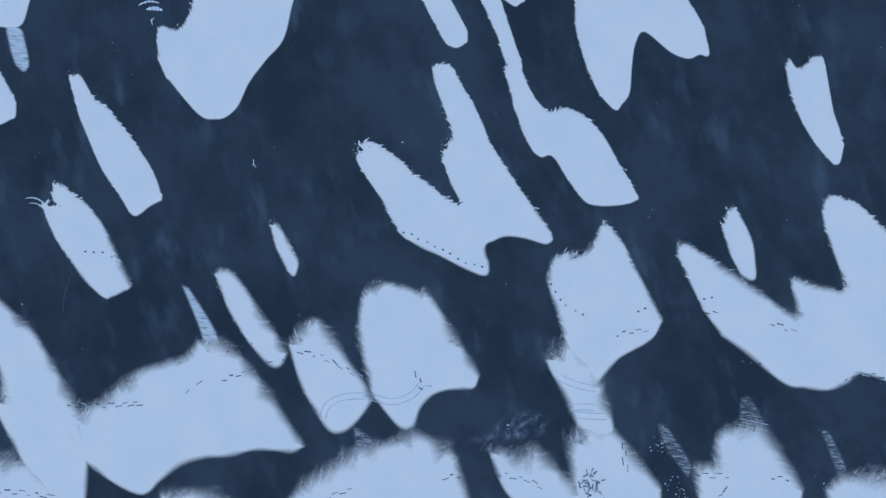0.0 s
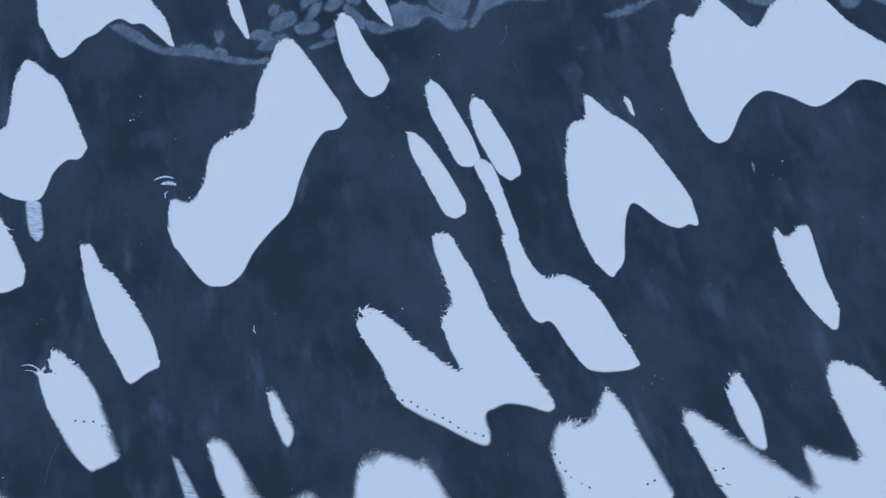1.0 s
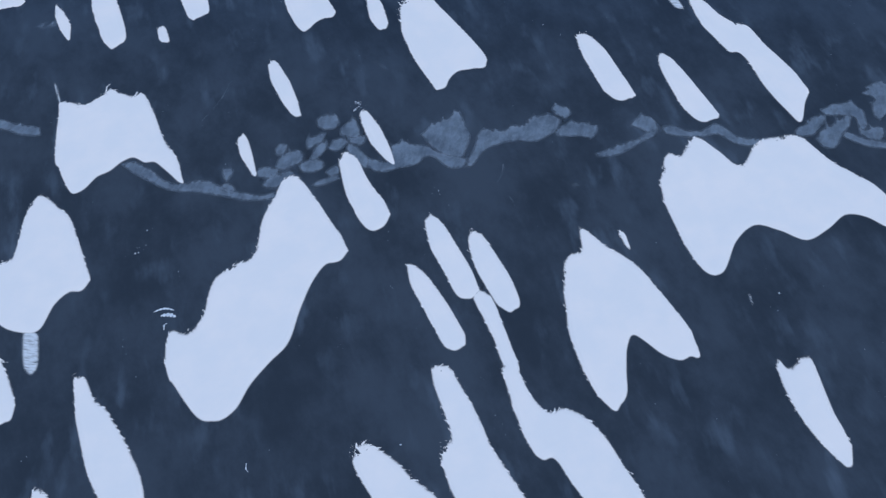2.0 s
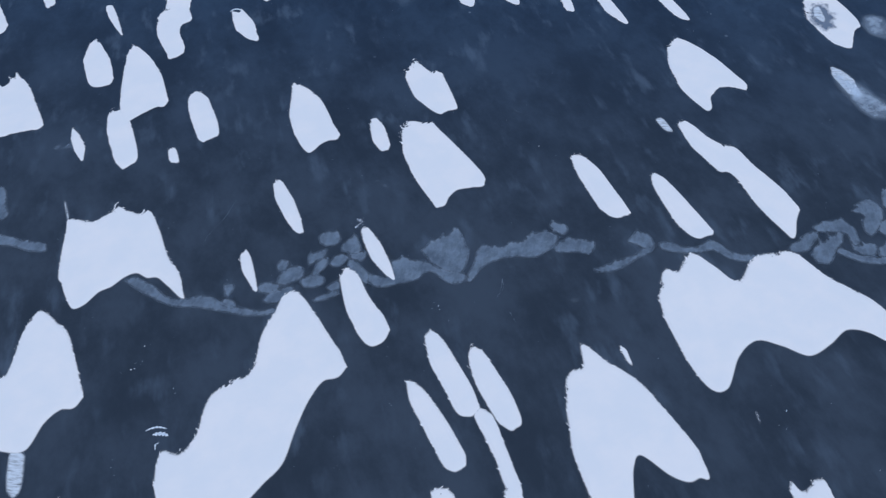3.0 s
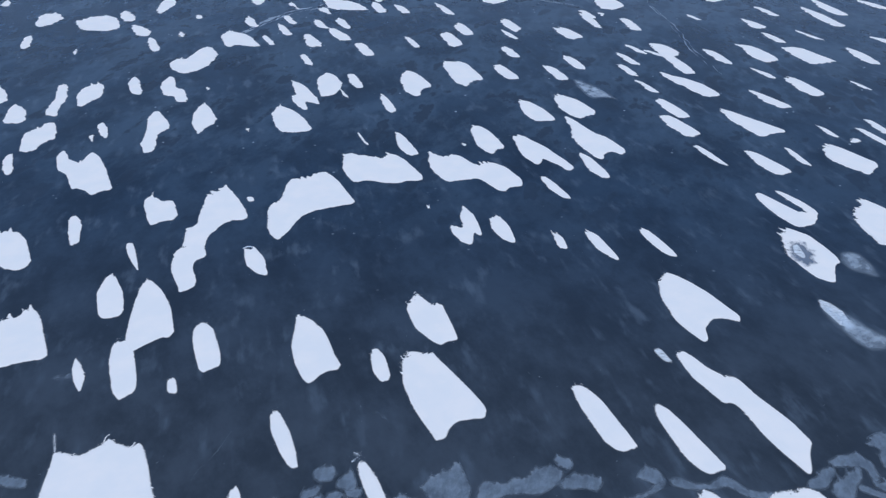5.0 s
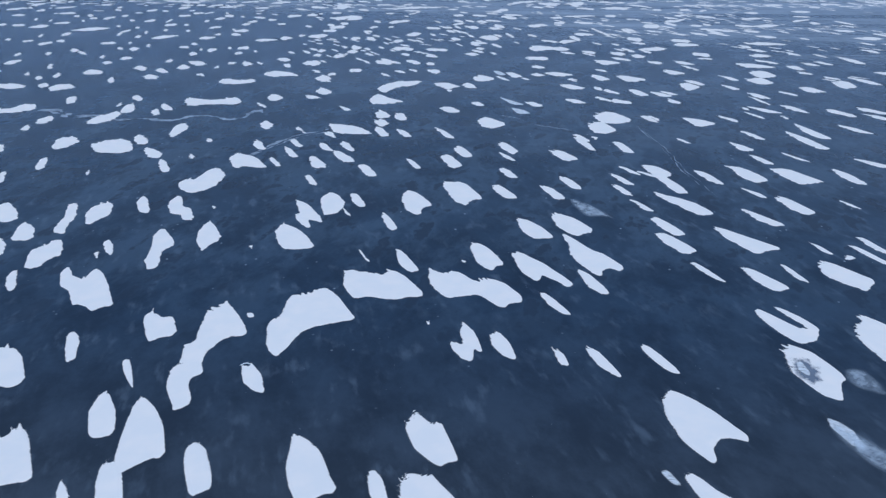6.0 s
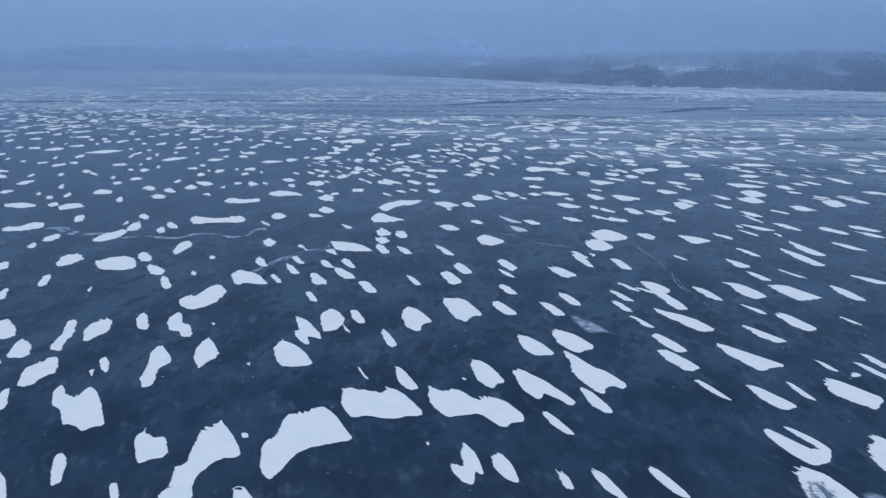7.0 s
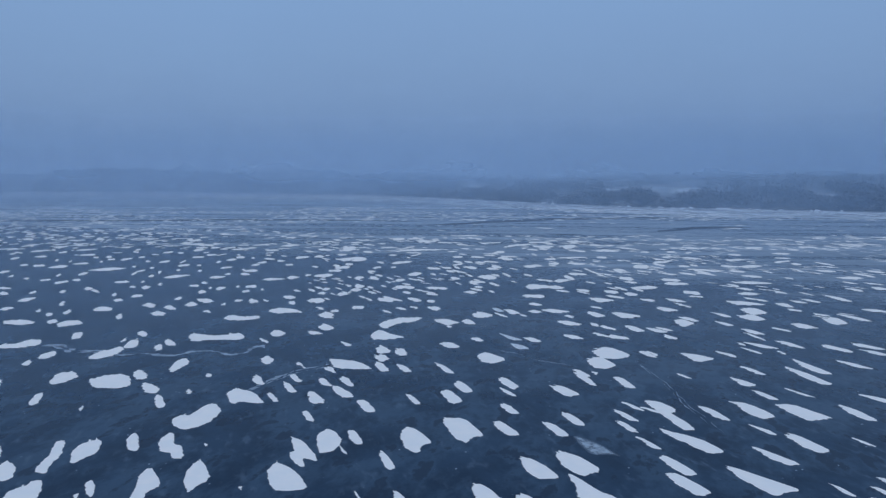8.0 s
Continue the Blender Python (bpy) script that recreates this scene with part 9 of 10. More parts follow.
outer_drift(-259.4, 494.5, -69.5, 10.08, (0.7, -2.4, -3.5, -4.6, -6.5, -6.3, -4.0, -0.8), (1.1, 3.4, 4.8, 4.6, 5.0, 5.7, 4.0, -0.3))
outer_drift(-79.9, 553.7, -89.5, 7.94, (-1.4, -6.0, -6.9, -6.0, -5.0, -4.6, -3.9, -1.8, 0.7), (-0.8, 2.0, 4.5, 6.3, 6.5, 5.1, 4.6, 4.1, 1.1))
outer_drift(-282.9, 483.2, -54.5, 7.23, (0.2, -3.0, -5.8, -6.5, -5.8, -5.9, -6.5, -6.0, -0.9), (0.8, 5.3, 5.8, 5.6, 6.2, 7.1, 5.9, 3.1, -0.2))
outer_drift(220.6, 516.1, -69.5, 17.98, (1.33, -1.28, -2.62, -3.42, -3.65, -4.01, -4.39, -4.22, -1.12), (1.70, 2.96, 3.70, 3.98, 3.97, 3.42, 2.74, 1.75, -0.22))
outer_drift(191.6, 527.6, -69.5, 10.67, (-2.8, -6.2, -7.9, -8.5, -8.1, -6.8, -0.4, 1.9), (-2.0, 2.8, 7.3, 8.2, 8.5, 7.7, 5.5, 2.6))
outer_drift(175.6, 535.4, -59.5, 13.21, (1.58, -0.10, -1.47, -2.65, -3.37, -3.88, -4.17, -3.84), (2.30, 2.96, 3.34, 3.30, 2.70, 1.58, -0.13, -3.59))
outer_drift(274.5, 492.2, -59.5, 10.60, (8.7, 4.0, -0.3, -3.6, -6.6, -9.1, -10.6, -9.4), (9.7, 10.4, 8.8, 6.2, 3.1, -0.3, -3.6, -7.7))
outer_drift(250.8, 505.6, -94.5, 16.35, (6.25, 3.95, 1.55, -1.15, -3.25, -4.43, -5.46, -6.68, -7.58, -6.37), (6.66, 8.65, 7.83, 6.13, 4.07, 2.09, 0.48, -1.86, -4.04, -6.10))
outer_drift(-250.5, 506.7, -64.5, 1.78, (0.9, -2.7, -4.8, -6.2, -7.0, -5.9, -4.0, -1.4), (1.8, 4.2, 5.1, 5.7, 6.3, 5.4, 2.6, -0.4))
outer_drift(-138.1, 549.5, -44.5, 4.95, (2.39, 0.09, -1.53, -2.70, -3.63, -3.05, -2.31, -1.41), (2.80, 3.99, 3.86, 3.35, 2.50, 1.48, 0.13, -1.25))
outer_drift(-189.2, 535.8, -64.5, 9.22, (0.6, -3.0, -5.8, -6.0, -4.9, -4.7, -4.7, -1.0), (1.2, 5.5, 6.1, 5.1, 4.8, 5.0, 2.6, -0.5))
outer_drift(-295.3, 486.4, -64.5, 4.87, (-0.1, -2.4, -4.5, -6.4, -6.7, -5.7, -4.0, -2.1, 0.0), (0.2, 1.9, 3.3, 4.6, 5.7, 6.6, 6.1, 3.7, 0.4))
outer_drift(-239.0, 522.6, -54.5, 10.82, (5.4, 2.1, -1.5, -4.6, -6.3, -6.4, -6.7, -5.5), (5.8, 8.5, 8.3, 5.9, 2.9, 0.4, -2.6, -5.3))
outer_drift(-162.4, 551.7, -69.5, 2.20, (-2.4, -3.9, -5.0, -5.5, -5.4, -4.1, -1.8, 1.6), (-1.9, 2.1, 4.7, 5.3, 5.4, 5.0, 3.7, 2.1))
outer_drift(-61.2, 572.7, -59.5, 7.61, (1.2, -2.0, -4.8, -6.5, -7.2, -7.2, -5.4, -1.7), (1.7, 4.9, 7.3, 7.5, 6.6, 4.7, 2.3, -1.1))
outer_drift(-274.0, 508.2, -59.5, 2.44, (3.38, 0.46, -1.66, -3.59, -5.04, -4.84, -3.62), (3.69, 4.89, 5.06, 3.63, 1.56, -0.66, -3.32))
outer_drift(-249.7, 520.7, -59.5, 5.70, (1.1, -1.5, -3.7, -5.0, -4.6, -4.6, -5.6, -5.9, -5.3, -1.6), (1.5, 4.7, 5.2, 5.0, 4.6, 5.3, 5.5, 3.7, 1.5, -1.1))
outer_drift(-184.1, 551.8, -64.5, 8.45, (1.0, -1.9, -4.3, -6.3, -6.5, -5.4, -5.1, -5.1, -4.5, -1.3), (1.6, 5.8, 6.5, 6.2, 5.2, 5.0, 5.1, 3.7, 1.6, -0.8))
outer_drift(-233.1, 535.3, -64.5, 4.81, (0.5, -2.5, -4.1, -5.3, -5.6, -5.4, -5.3, -5.1, -2.5), (1.2, 4.3, 6.2, 7.1, 6.5, 5.5, 4.0, 1.7, -1.8))
outer_drift(261.5, 527.6, -74.5, 10.73, (-1.51, -3.45, -4.17, -4.16, -3.78, -3.14, -2.31, 0.27), (-1.08, 1.20, 2.64, 3.73, 4.19, 4.26, 3.66, 1.58))
outer_drift(-21.8, 589.2, -74.5, 30.82, (0.9, -2.0, -4.4, -7.0, -7.7, -7.1, -6.1, -5.0, -1.5), (1.8, 5.6, 6.7, 7.2, 6.4, 5.5, 4.2, 2.4, -0.7))
outer_drift(-288.1, 515.3, -59.5, 2.71, (3.3, 0.3, -2.7, -5.7, -6.8, -7.2, -6.7, -4.2), (3.8, 5.9, 7.4, 7.0, 5.5, 2.8, -0.1, -3.6))
outer_drift(169.0, 572.6, -49.5, 9.66, (2.1, -0.1, -2.2, -3.8, -4.5, -4.3, -3.6, -2.0), (2.5, 3.9, 4.4, 4.5, 3.9, 2.6, 1.2, -1.1))
outer_drift(-259.8, 537.8, -64.5, 3.84, (-2.0, -6.0, -8.1, -8.4, -7.4, -4.9, -0.3), (0.2, 4.9, 7.2, 8.9, 8.9, 5.1, 1.7))
outer_drift(-268.0, 534.0, -64.5, 3.74, (-2.0, -5.6, -5.6, -5.3, -6.0, -3.7, 0.9), (-1.0, 3.2, 4.9, 5.2, 6.6, 5.9, 2.2))
outer_drift(-230.2, 553.8, -69.5, 5.79, (-1.75, -3.41, -4.20, -4.26, -3.60, -2.56, -1.34, 0.74), (-1.01, 1.00, 2.42, 3.58, 4.01, 4.24, 4.17, 1.73))
outer_drift(235.3, 551.7, -69.5, 11.66, (0.0, -2.7, -4.1, -4.9, -4.9, -4.9, -4.8, -4.0), (0.7, 4.8, 5.8, 5.5, 4.7, 3.1, 0.5, -3.7))
outer_drift(190.8, 572.8, -59.5, 14.95, (3.11, 1.15, -0.83, -2.54, -3.63, -4.40, -4.93, -4.83), (3.36, 3.81, 4.45, 3.77, 2.54, 0.83, -1.35, -4.53))
outer_drift(-144.0, 587.1, -79.5, 11.24, (0.6, -3.0, -5.4, -7.0, -7.8, -6.4, -4.3, -1.2), (1.5, 5.6, 6.3, 6.0, 5.6, 4.8, 3.5, -0.0))
outer_drift(-214.5, 566.7, -54.5, 4.99, (2.7, -0.5, -2.5, -4.3, -5.5, -6.4, -6.6, -6.5, -3.9), (3.4, 6.4, 7.5, 6.7, 5.4, 3.9, 2.1, -0.3, -3.3))
outer_drift(-226.7, 570.9, -64.5, 8.52, (2.7, -0.6, -2.8, -4.5, -5.7, -6.5, -7.2, -7.5, -4.2), (3.5, 6.3, 7.1, 7.3, 6.5, 5.0, 2.9, 0.2, -3.4))
outer_drift(-283.7, 552.0, -54.5, 11.37, (-0.7, -3.4, -5.5, -6.4, -5.8, -5.6, -6.2, -6.1, -4.9, 0.1), (-0.2, 3.8, 4.7, 4.9, 5.7, 7.1, 7.6, 5.9, 3.7, 0.7))
outer_drift(-327.2, 528.3, -49.5, 7.81, (4.6, 1.8, -1.1, -4.1, -6.5, -7.3, -6.6, -6.5, -4.6), (5.1, 8.6, 8.9, 7.4, 5.0, 2.7, 0.4, -2.0, -4.3))
outer_drift(-207.2, 586.8, -69.5, 7.97, (0.1, -2.9, -6.3, -8.6, -7.3, -6.1, -4.9, -2.0), (2.0, 6.1, 8.1, 8.0, 5.9, 4.4, 3.0, -0.6))
outer_drift(276.3, 559.7, -69.5, 15.22, (-0.9, -4.0, -5.3, -6.1, -6.3, -5.6, -3.4, -0.3), (0.1, 3.7, 5.7, 6.2, 6.2, 5.2, 3.4, 0.3))
outer_drift(-314.1, 539.9, -69.5, 9.31, (-0.5, -3.6, -5.9, -7.9, -7.5, -5.1, -2.4, 0.5), (-0.1, 2.1, 4.1, 5.6, 7.2, 7.8, 6.0, 1.0))
outer_drift(-254.4, 573.6, -54.5, 4.17, (2.0, -2.0, -5.2, -7.7, -8.5, -6.4, -2.3), (3.0, 4.5, 6.4, 8.1, 5.8, 2.7, -1.7))
outer_drift(-313.9, 571.3, -64.5, 6.37, (2.0, -2.4, -4.2, -6.6, -9.7, -9.4, -6.4, -2.2), (2.7, 5.6, 7.2, 6.6, 7.2, 7.2, 4.5, -1.4))
outer_drift(-348.4, 560.3, -64.5, 4.80, (-0.1, -2.5, -3.2, -4.5, -6.2, -5.6, -4.4, -2.9, -1.0), (0.7, 2.8, 4.6, 5.4, 5.7, 5.2, 4.2, 2.2, -0.6))
outer_drift(301.9, 590.8, -84.5, 10.87, (1.5, -1.9, -4.2, -6.0, -6.2, -6.2, -6.2, -5.4), (2.1, 5.5, 7.3, 6.9, 5.6, 3.6, 0.8, -4.9))
outer_drift(-340.2, 580.4, -79.5, 10.57, (-1.5, -4.9, -6.7, -7.9, -8.3, -6.7, -4.0, 0.8), (-0.5, 4.0, 6.6, 7.7, 7.1, 6.7, 5.7, 1.9))
outer_drift(-340.0, 616.7, -64.5, 11.03, (4.7, -1.8, -8.2, -9.0, -9.7, -10.4, -5.7), (5.7, 9.6, 10.9, 9.9, 6.7, 1.2, -4.5))


def far_drifts():
    rng = np.random.default_rng(7)
    verts, faces, worn, at, made = [], [], [], 0, 0
    for v, f, carried in OUTER:
        verts.append(v)
        faces.append(f + at)
        worn.append(carried)
        at += len(v)
    while made < 3300:
        yy = math.sqrt(rng.uniform(500 ** 2, 1500 ** 2))
        if yy < 590 and rng.random() < 0.65:
            continue
        xx = rng.uniform(-0.78, 0.78) * yy
        bare = noise.noise(Vector((xx * 0.004, yy * 0.007, 3.0)))
        if bare < -0.16 or (740 < yy < 1010 and xx > -80 and rng.random() < 0.93):
            continue
        long = float(np.exp(rng.normal(2.25, 0.45)))
        wide = float(np.exp(rng.normal(1.95, 0.5)))
        k = 7
        t = np.linspace(-1, 1, k)
        arch = np.sqrt(np.clip(1 - t * t, 0, 1)) * long / 2
        skew = rng.normal(0, 0.35) * wide * t
        heads = -arch * rng.uniform(0.6, 1.1, k) + skew
        tails = arch * rng.uniform(0.4, 1.1, k) + skew
        v, f, carried = weathered(drift_form(xx, yy, WIND + rng.normal(0, 6), wide, heads, tails, DEPTH, 0, 0.7, 7, made, 1.1), 0.3, 0.06)
        verts.append(v)
        faces.append(f + at)
        worn.append(carried)
        at += len(v)
        made += 1
    made = 0
    while made < 420:
        # slivers between the larger drifts, thickest towards the east
        yy = math.sqrt(rng.uniform(300 ** 2, 720 ** 2))
        xx = rng.uniform(-0.2, 0.72) * yy
        if noise.noise(Vector((xx * 0.012, yy * 0.016, 6.0))) < rng.uniform(-0.1, 0.35):
            continue
        long, wide = float(np.exp(rng.normal(1.9, 0.35))), float(np.exp(rng.normal(0.65, 0.3)))
        arch = np.sqrt(np.clip(1 - np.linspace(-1, 1, 7) ** 2, 0, 1)) * long / 2
        lean = rng.normal(0.5, 0.4) * wide * np.linspace(-1, 1, 7)
        v, f, carried = weathered(drift_form(xx, yy, WIND + rng.normal(0, 6), wide, lean - arch, lean + arch, DEPTH, 0, 0.5, 7, made, 0.7), 0.3, 0.06)
        verts.append(v)
        faces.append(f + at)
        worn.append(carried)
        at += len(v)
        made += 1
    carried = {key: np.concatenate([w[key] for w in worn]) for key in ("edge", "run", "fuzz", "soft", "rough")}
    ob = mesh_object("far_snow_drifts", np.concatenate(verts), np.concatenate(faces), SNOW, carried)
    return tagged(ob, "countless small white snow drifts far out on the ice", "snow drifts", kind="stuff")


far_drifts()

# ---- far shore ----
SHORE_X = (-4200, -1252, -286, 27, 388, 801, 1500)
SHORE_Y = (3400, 3150, 2615, 2100, 1506, 1253, 900)


def shore(x):
    return float(np.interp(x, SHORE_X, SHORE_Y)) + 18 * noise.noise(Vector((x * 0.01, 0, 0)))


def land_height(x, d):
    hill = (66 + 34 * min(1, max(0, (250 - x) / 900))) * (1 - math.exp(-max(d, 0) / 200)) * (0.85 + 0.5 * noise.noise(Vector((x * 0.0016, d * 0.002, 1.0))))
    bank = 2.5 * min(1, max(d, 0) / 15)
    return bank + hill + (1.5 * noise.noise(Vector((x * 0.02, d * 0.02, 5.0))) if d > 20 else 0)


def far_land():
    xs = np.arange(-4200, 1501, 30.0)
    ds = [0, 8, 20, 45, 80, 130, 190, 260, 350, 460, 600, 800, 1100, 1500]
    verts = [(x, shore(x) + d, land_height(x, d) - (0.3 if d == 0 else 0)) for d in ds for x in xs]
    k = len(xs)
    faces = [(j * k + i, j * k + i + 1, (j + 1) * k + i + 1, (j + 1) * k + i) for j in range(len(ds) - 1) for i in range(k - 1)]
    ob = mesh_object("far_shore", verts, faces, LAND)
    return tagged(ob, "snow-covered hillside rising from the far lake shore", "hillside", kind="structure")


def shore_shelf():
    xs = np.arange(-4200, 1501, 30.0)
    verts, k = [], len(xs)
    for j, d in enumerate((-1.0, -0.4, 0.2)):
        for x in xs:
            reach = 230 + 520 * max(0, min(1, (900 - x) / 1600)) + 60 * noise.noise(Vector((x * 0.006, 9.0, 0)))
            verts.append((x, shore(x) + (d * reach if d < 0 else 30), 0.02 if j == 0 else 0.16))
    faces = [(j * k + i, j * k + i + 1, (j + 1) * k + i + 1, (j + 1) * k + i) for j in range(2) for i in range(k - 1)]
    ob = mesh_object("shore_snow", verts, faces, SHELF)
    return tagged(ob, "belt of settled snow along the far shore", "snow", kind="structure")


def far_woods():
    rng = np.random.default_rng(11)
    verts, faces, at, made, twigs = [], [], 0, 0, 36
    while made < 7600:
        x = rng.uniform(-1900, 1150)
        d = abs(rng.normal(0, 1)) * 190 + 3
        if (395 < x < 640 and 110 < d < 340) or (735 < x < 800 and 100 < d < 200) or (60 < x < 200 and 140 < d < 250):
            continue
        grove = noise.noise(Vector((x * 0.011, d * 0.012, 2.0)))
        if grove + (0.5 if d < 70 else 0.15) < rng.uniform(-0.2, 0.3):
            continue
        y, tall = shore(x) + d, rng.uniform(13, 21) * (0.95 + 0.75 * noise.noise(Vector((x * 0.022, d * 0.02, 7.0))) + 0.3 * grove)
        z = land_height(x, d) - 0.3
        girth, spread = 0.02 * tall, tall * rng.uniform(0.30, 0.48)
        verts.append(np.array([(x + girth, y, z), (x - girth / 2, y + girth, z), (x - girth / 2, y - girth, z), (x, y, z + tall * 0.9)]))
        faces += [(at, at + 1, at + 3), (at + 1, at + 2, at + 3), (at + 2, at, at + 3)]
        at += 4
        w = rng.normal(size=(twigs, 3))
        w *= (rng.uniform(0.1, 1.0, (twigs, 1)) ** 0.4) / np.linalg.norm(w, axis=1, keepdims=True)
        c = np.array((x, y, z + tall * 0.55)) + w * (spread, spread, tall * 0.44)
        leafage = c[:, None] + rng.normal(size=(twigs, 3, 3)) * (spread * rng.uniform(0.14, 0.27, (twigs, 1, 1)))
        verts.append(leafage.reshape(-1, 3))
        faces += [(at + 3 * i, at + 3 * i + 1, at + 3 * i + 2) for i in range(twigs)]
        at += 3 * twigs
        made += 1
    ob = mesh_object("far_woods", np.concatenate(verts), faces, WOOD)
    return tagged(ob, "bare grey winter woods on the far shore", "woods", kind="stuff")


def bank_snow():
    """Low snow-covered humps of the bank, white before the trees."""
    rng = np.random.default_rng(23)
    verts, faces = [], []
    for _ in range(130):
        x = rng.uniform(-250, 1050)
        wide, tall, d = 1.5 + 7 * rng.random() ** 2, 0.6 + 2.2 * rng.random() ** 2, rng.uniform(-3, 9)
        a, k = len(verts), 10
        for lift, span in ((0.0, 1.0), (0.7, 0.75), (1.0, 0.4)):
            for i in range(k):
                t = 2 * math.pi * i / k
                g = span * rng.uniform(0.55, 1.25)
                verts.append((x + wide * g * math.cos(t), shore(x) + d + 4 * g * math.sin(t), tall * lift + (0.1 if lift else -0.2)))
        for j in range(2):
            faces += [(a + j * k + i, a + j * k + (i + 1) % k, a + (j + 1) * k + (i + 1) % k, a + (j + 1) * k + i) for i in range(k)]
        faces.append(tuple(a + 2 * k + i for i in range(k)))
    ob = mesh_object("bank_snow", verts, faces, BANK)
    return tagged(ob, "white snow humps along the wooded far bank", "snow", kind="stuff")


def mist_bank(radius, mat, label):
    k = 60
    verts = []
    for z in (0.3, 20, 60, 120, 270):
        for i in range(k + 1):
            a = radians(30 + 120 * i / k)
            verts.append((radius * math.cos(a), radius * math.sin(a), z))
    faces = [(j * (k + 1) + i, j * (k + 1) + i + 1, (j + 1) * (k + 1) + i + 1, (j + 1) * (k + 1) + i) for j in range(4) for i in range(k)]
    ob = mesh_object("mist_bank", verts, faces, mat)
    return tagged(ob, label, "mist", kind="structure")


def snow_field(x0, x1, d0, d1):
    """A white clearing between the woods on the hill."""
    xs, ds = np.linspace(x0, x1, 24), np.linspace(0, 1, 9)
    verts = []
    for k in ds:
        for x in xs:
            lean = math.sin(math.pi * (x - x0) / (x1 - x0)) ** 0.6
            d = d0 + (d1 - d0) * (0.5 + (k - 0.5) * lean) + 9 * math.sin(x * 0.03)
            verts.append((x, shore(x) + d, land_height(x, d) + 1.6))
    n = len(xs)
    faces = [(j * n + i, j * n + i + 1, (j + 1) * n + i + 1, (j + 1) * n + i) for j in range(len(ds) - 1) for i in range(n - 1)]
    # see-through snow dims the field in place of thicker haze
    return tagged(mesh_object("snow_field", verts, faces, SHELF), "open snow field between woods on the hillside", "snow field", kind="structure")


far_land()
for span in ((395, 640, 130, 330), (735, 800, 120, 190), (60, 200, 150, 240)):
    snow_field(*span)
shore_shelf()
far_woods()
bank_snow()
for reach in (650, 1050, 1180):
    mist_bank(reach, MIST, "thin pale veil of winter mist over the lake")
for reach in (1570, 1760, 2020):
    mist_bank(reach, FOG, "thick pale bank of fog before the far hills")
for reach in (2230, 2620):
    mist_bank(reach, HAZE, "low pale ground fog far across the lake")


# ---- leads of clear ice and lines of blown snow far out ----
def belt(points, wide, step, seed, z):
    """A winding ribbon, pointed at both ends, that knows how far each point lies from its rims."""
    rng = np.random.default_rng(seed)
    p, way = along(points, step)
    n = way / np.maximum(np.linalg.norm(way, axis=1, keepdims=True), 1e-6)
    side = np.stack([-n[:, 1], n[:, 0]], 1)
    swell = np.convolve(rng.uniform(0.4, 1.3, len(p) + 8), np.ones(9) / 9, "valid")[:len(p)]
    half = 0.5 * wide * swell * np.sin(np.linspace(0.02, 3.12, len(p))) ** 0.6
    verts, rims, across = [], [], (-1, -0.5, 0, 0.5, 1)
    for q, o, h in zip(p, side, half):
        verts += [(*(q + o * h * k), z) for k in across]
        rims += [h * (1 - abs(k)) for k in across]
    faces = [(5 * i + j, 5 * i + j + 1, 5 * i + j + 6, 5 * i + j + 5) for i in range(len(p) - 1) for j in range(4)]
    return verts, faces, rims


def film_material(name, tint, rough, blur, most, gloss, grain=0.06):
    """A skin on the ice that frays out towards its rims."""
    m, n, l = material(name)
    ragged = fractal(n, l, place(n, l, (0.25 if grain < 0.2 else 1.0, 1.0, 1.0), 6), grain, 5, 0.6)
    depth = maths(n, l, "ADD", reading(n, "edge"), maths(n, l, "MULTIPLY", maths(n, l, "SUBTRACT", ragged, 0.55), blur * 2.5))
    surface(n, l, tint, rough, None, 1.31, remap(n, l, depth, 0.0, blur, 0.0, most), gloss)
    return m


BARE = film_material("hollow_ice", (0.12, 0.17, 0.25), 0.5, 1.3, 0.72, 0.3, 0.9)
LEAD = film_material("clear_dark_ice", (0.016, 0.034, 0.066), 0.3, 10.0, 0.55, 0.2)
LINE = film_material("drifted_snow_line", (0.62, 0.68, 0.75), 0.7, 2.5, 0.60, 0.3)


def ice_lead(wide, *points):
    v, f, rims = belt(points, wide, 8.0, int(abs(points[0][1])), 0.012)
    return tagged(mesh_object("ice_lead", v, f, LEAD, {"edge": rims}), "long dark lead of clear ice far out", "clear ice", "ice leads")


def snow_line(wide, *points):
    v, f, rims = belt(points, wide, 6.0, int(abs(points[0][1])), 0.02)
    return tagged(mesh_object("snow_line", v, f, LINE, {"edge": rims}), "long thin pale line of drifted snow on ice", "snow line", "snow lines")


# ---- tracks on the nearest drifts ----
def along(points, step):
    p = np.array(points, float)
    seg = np.linalg.norm(np.diff(p, axis=0), axis=1)
    total = np.concatenate([[0], np.cumsum(seg)])
    s = np.arange(0, total[-1], step)
    xy = np.stack([np.interp(s, total, p[:, 0]), np.interp(s, total, p[:, 1])], 1)
    if len(xy) > 12:
        soft = np.pad(xy, ((4, 4), (0, 0)), "edge")
        xy = np.stack([np.convolve(soft[:, i], np.ones(9) / 9, "valid") for i in (0, 1)], 1)
    return xy, np.gradient(xy, axis=0) if len(xy) > 1 else np.array([p[-1] - p[0]])


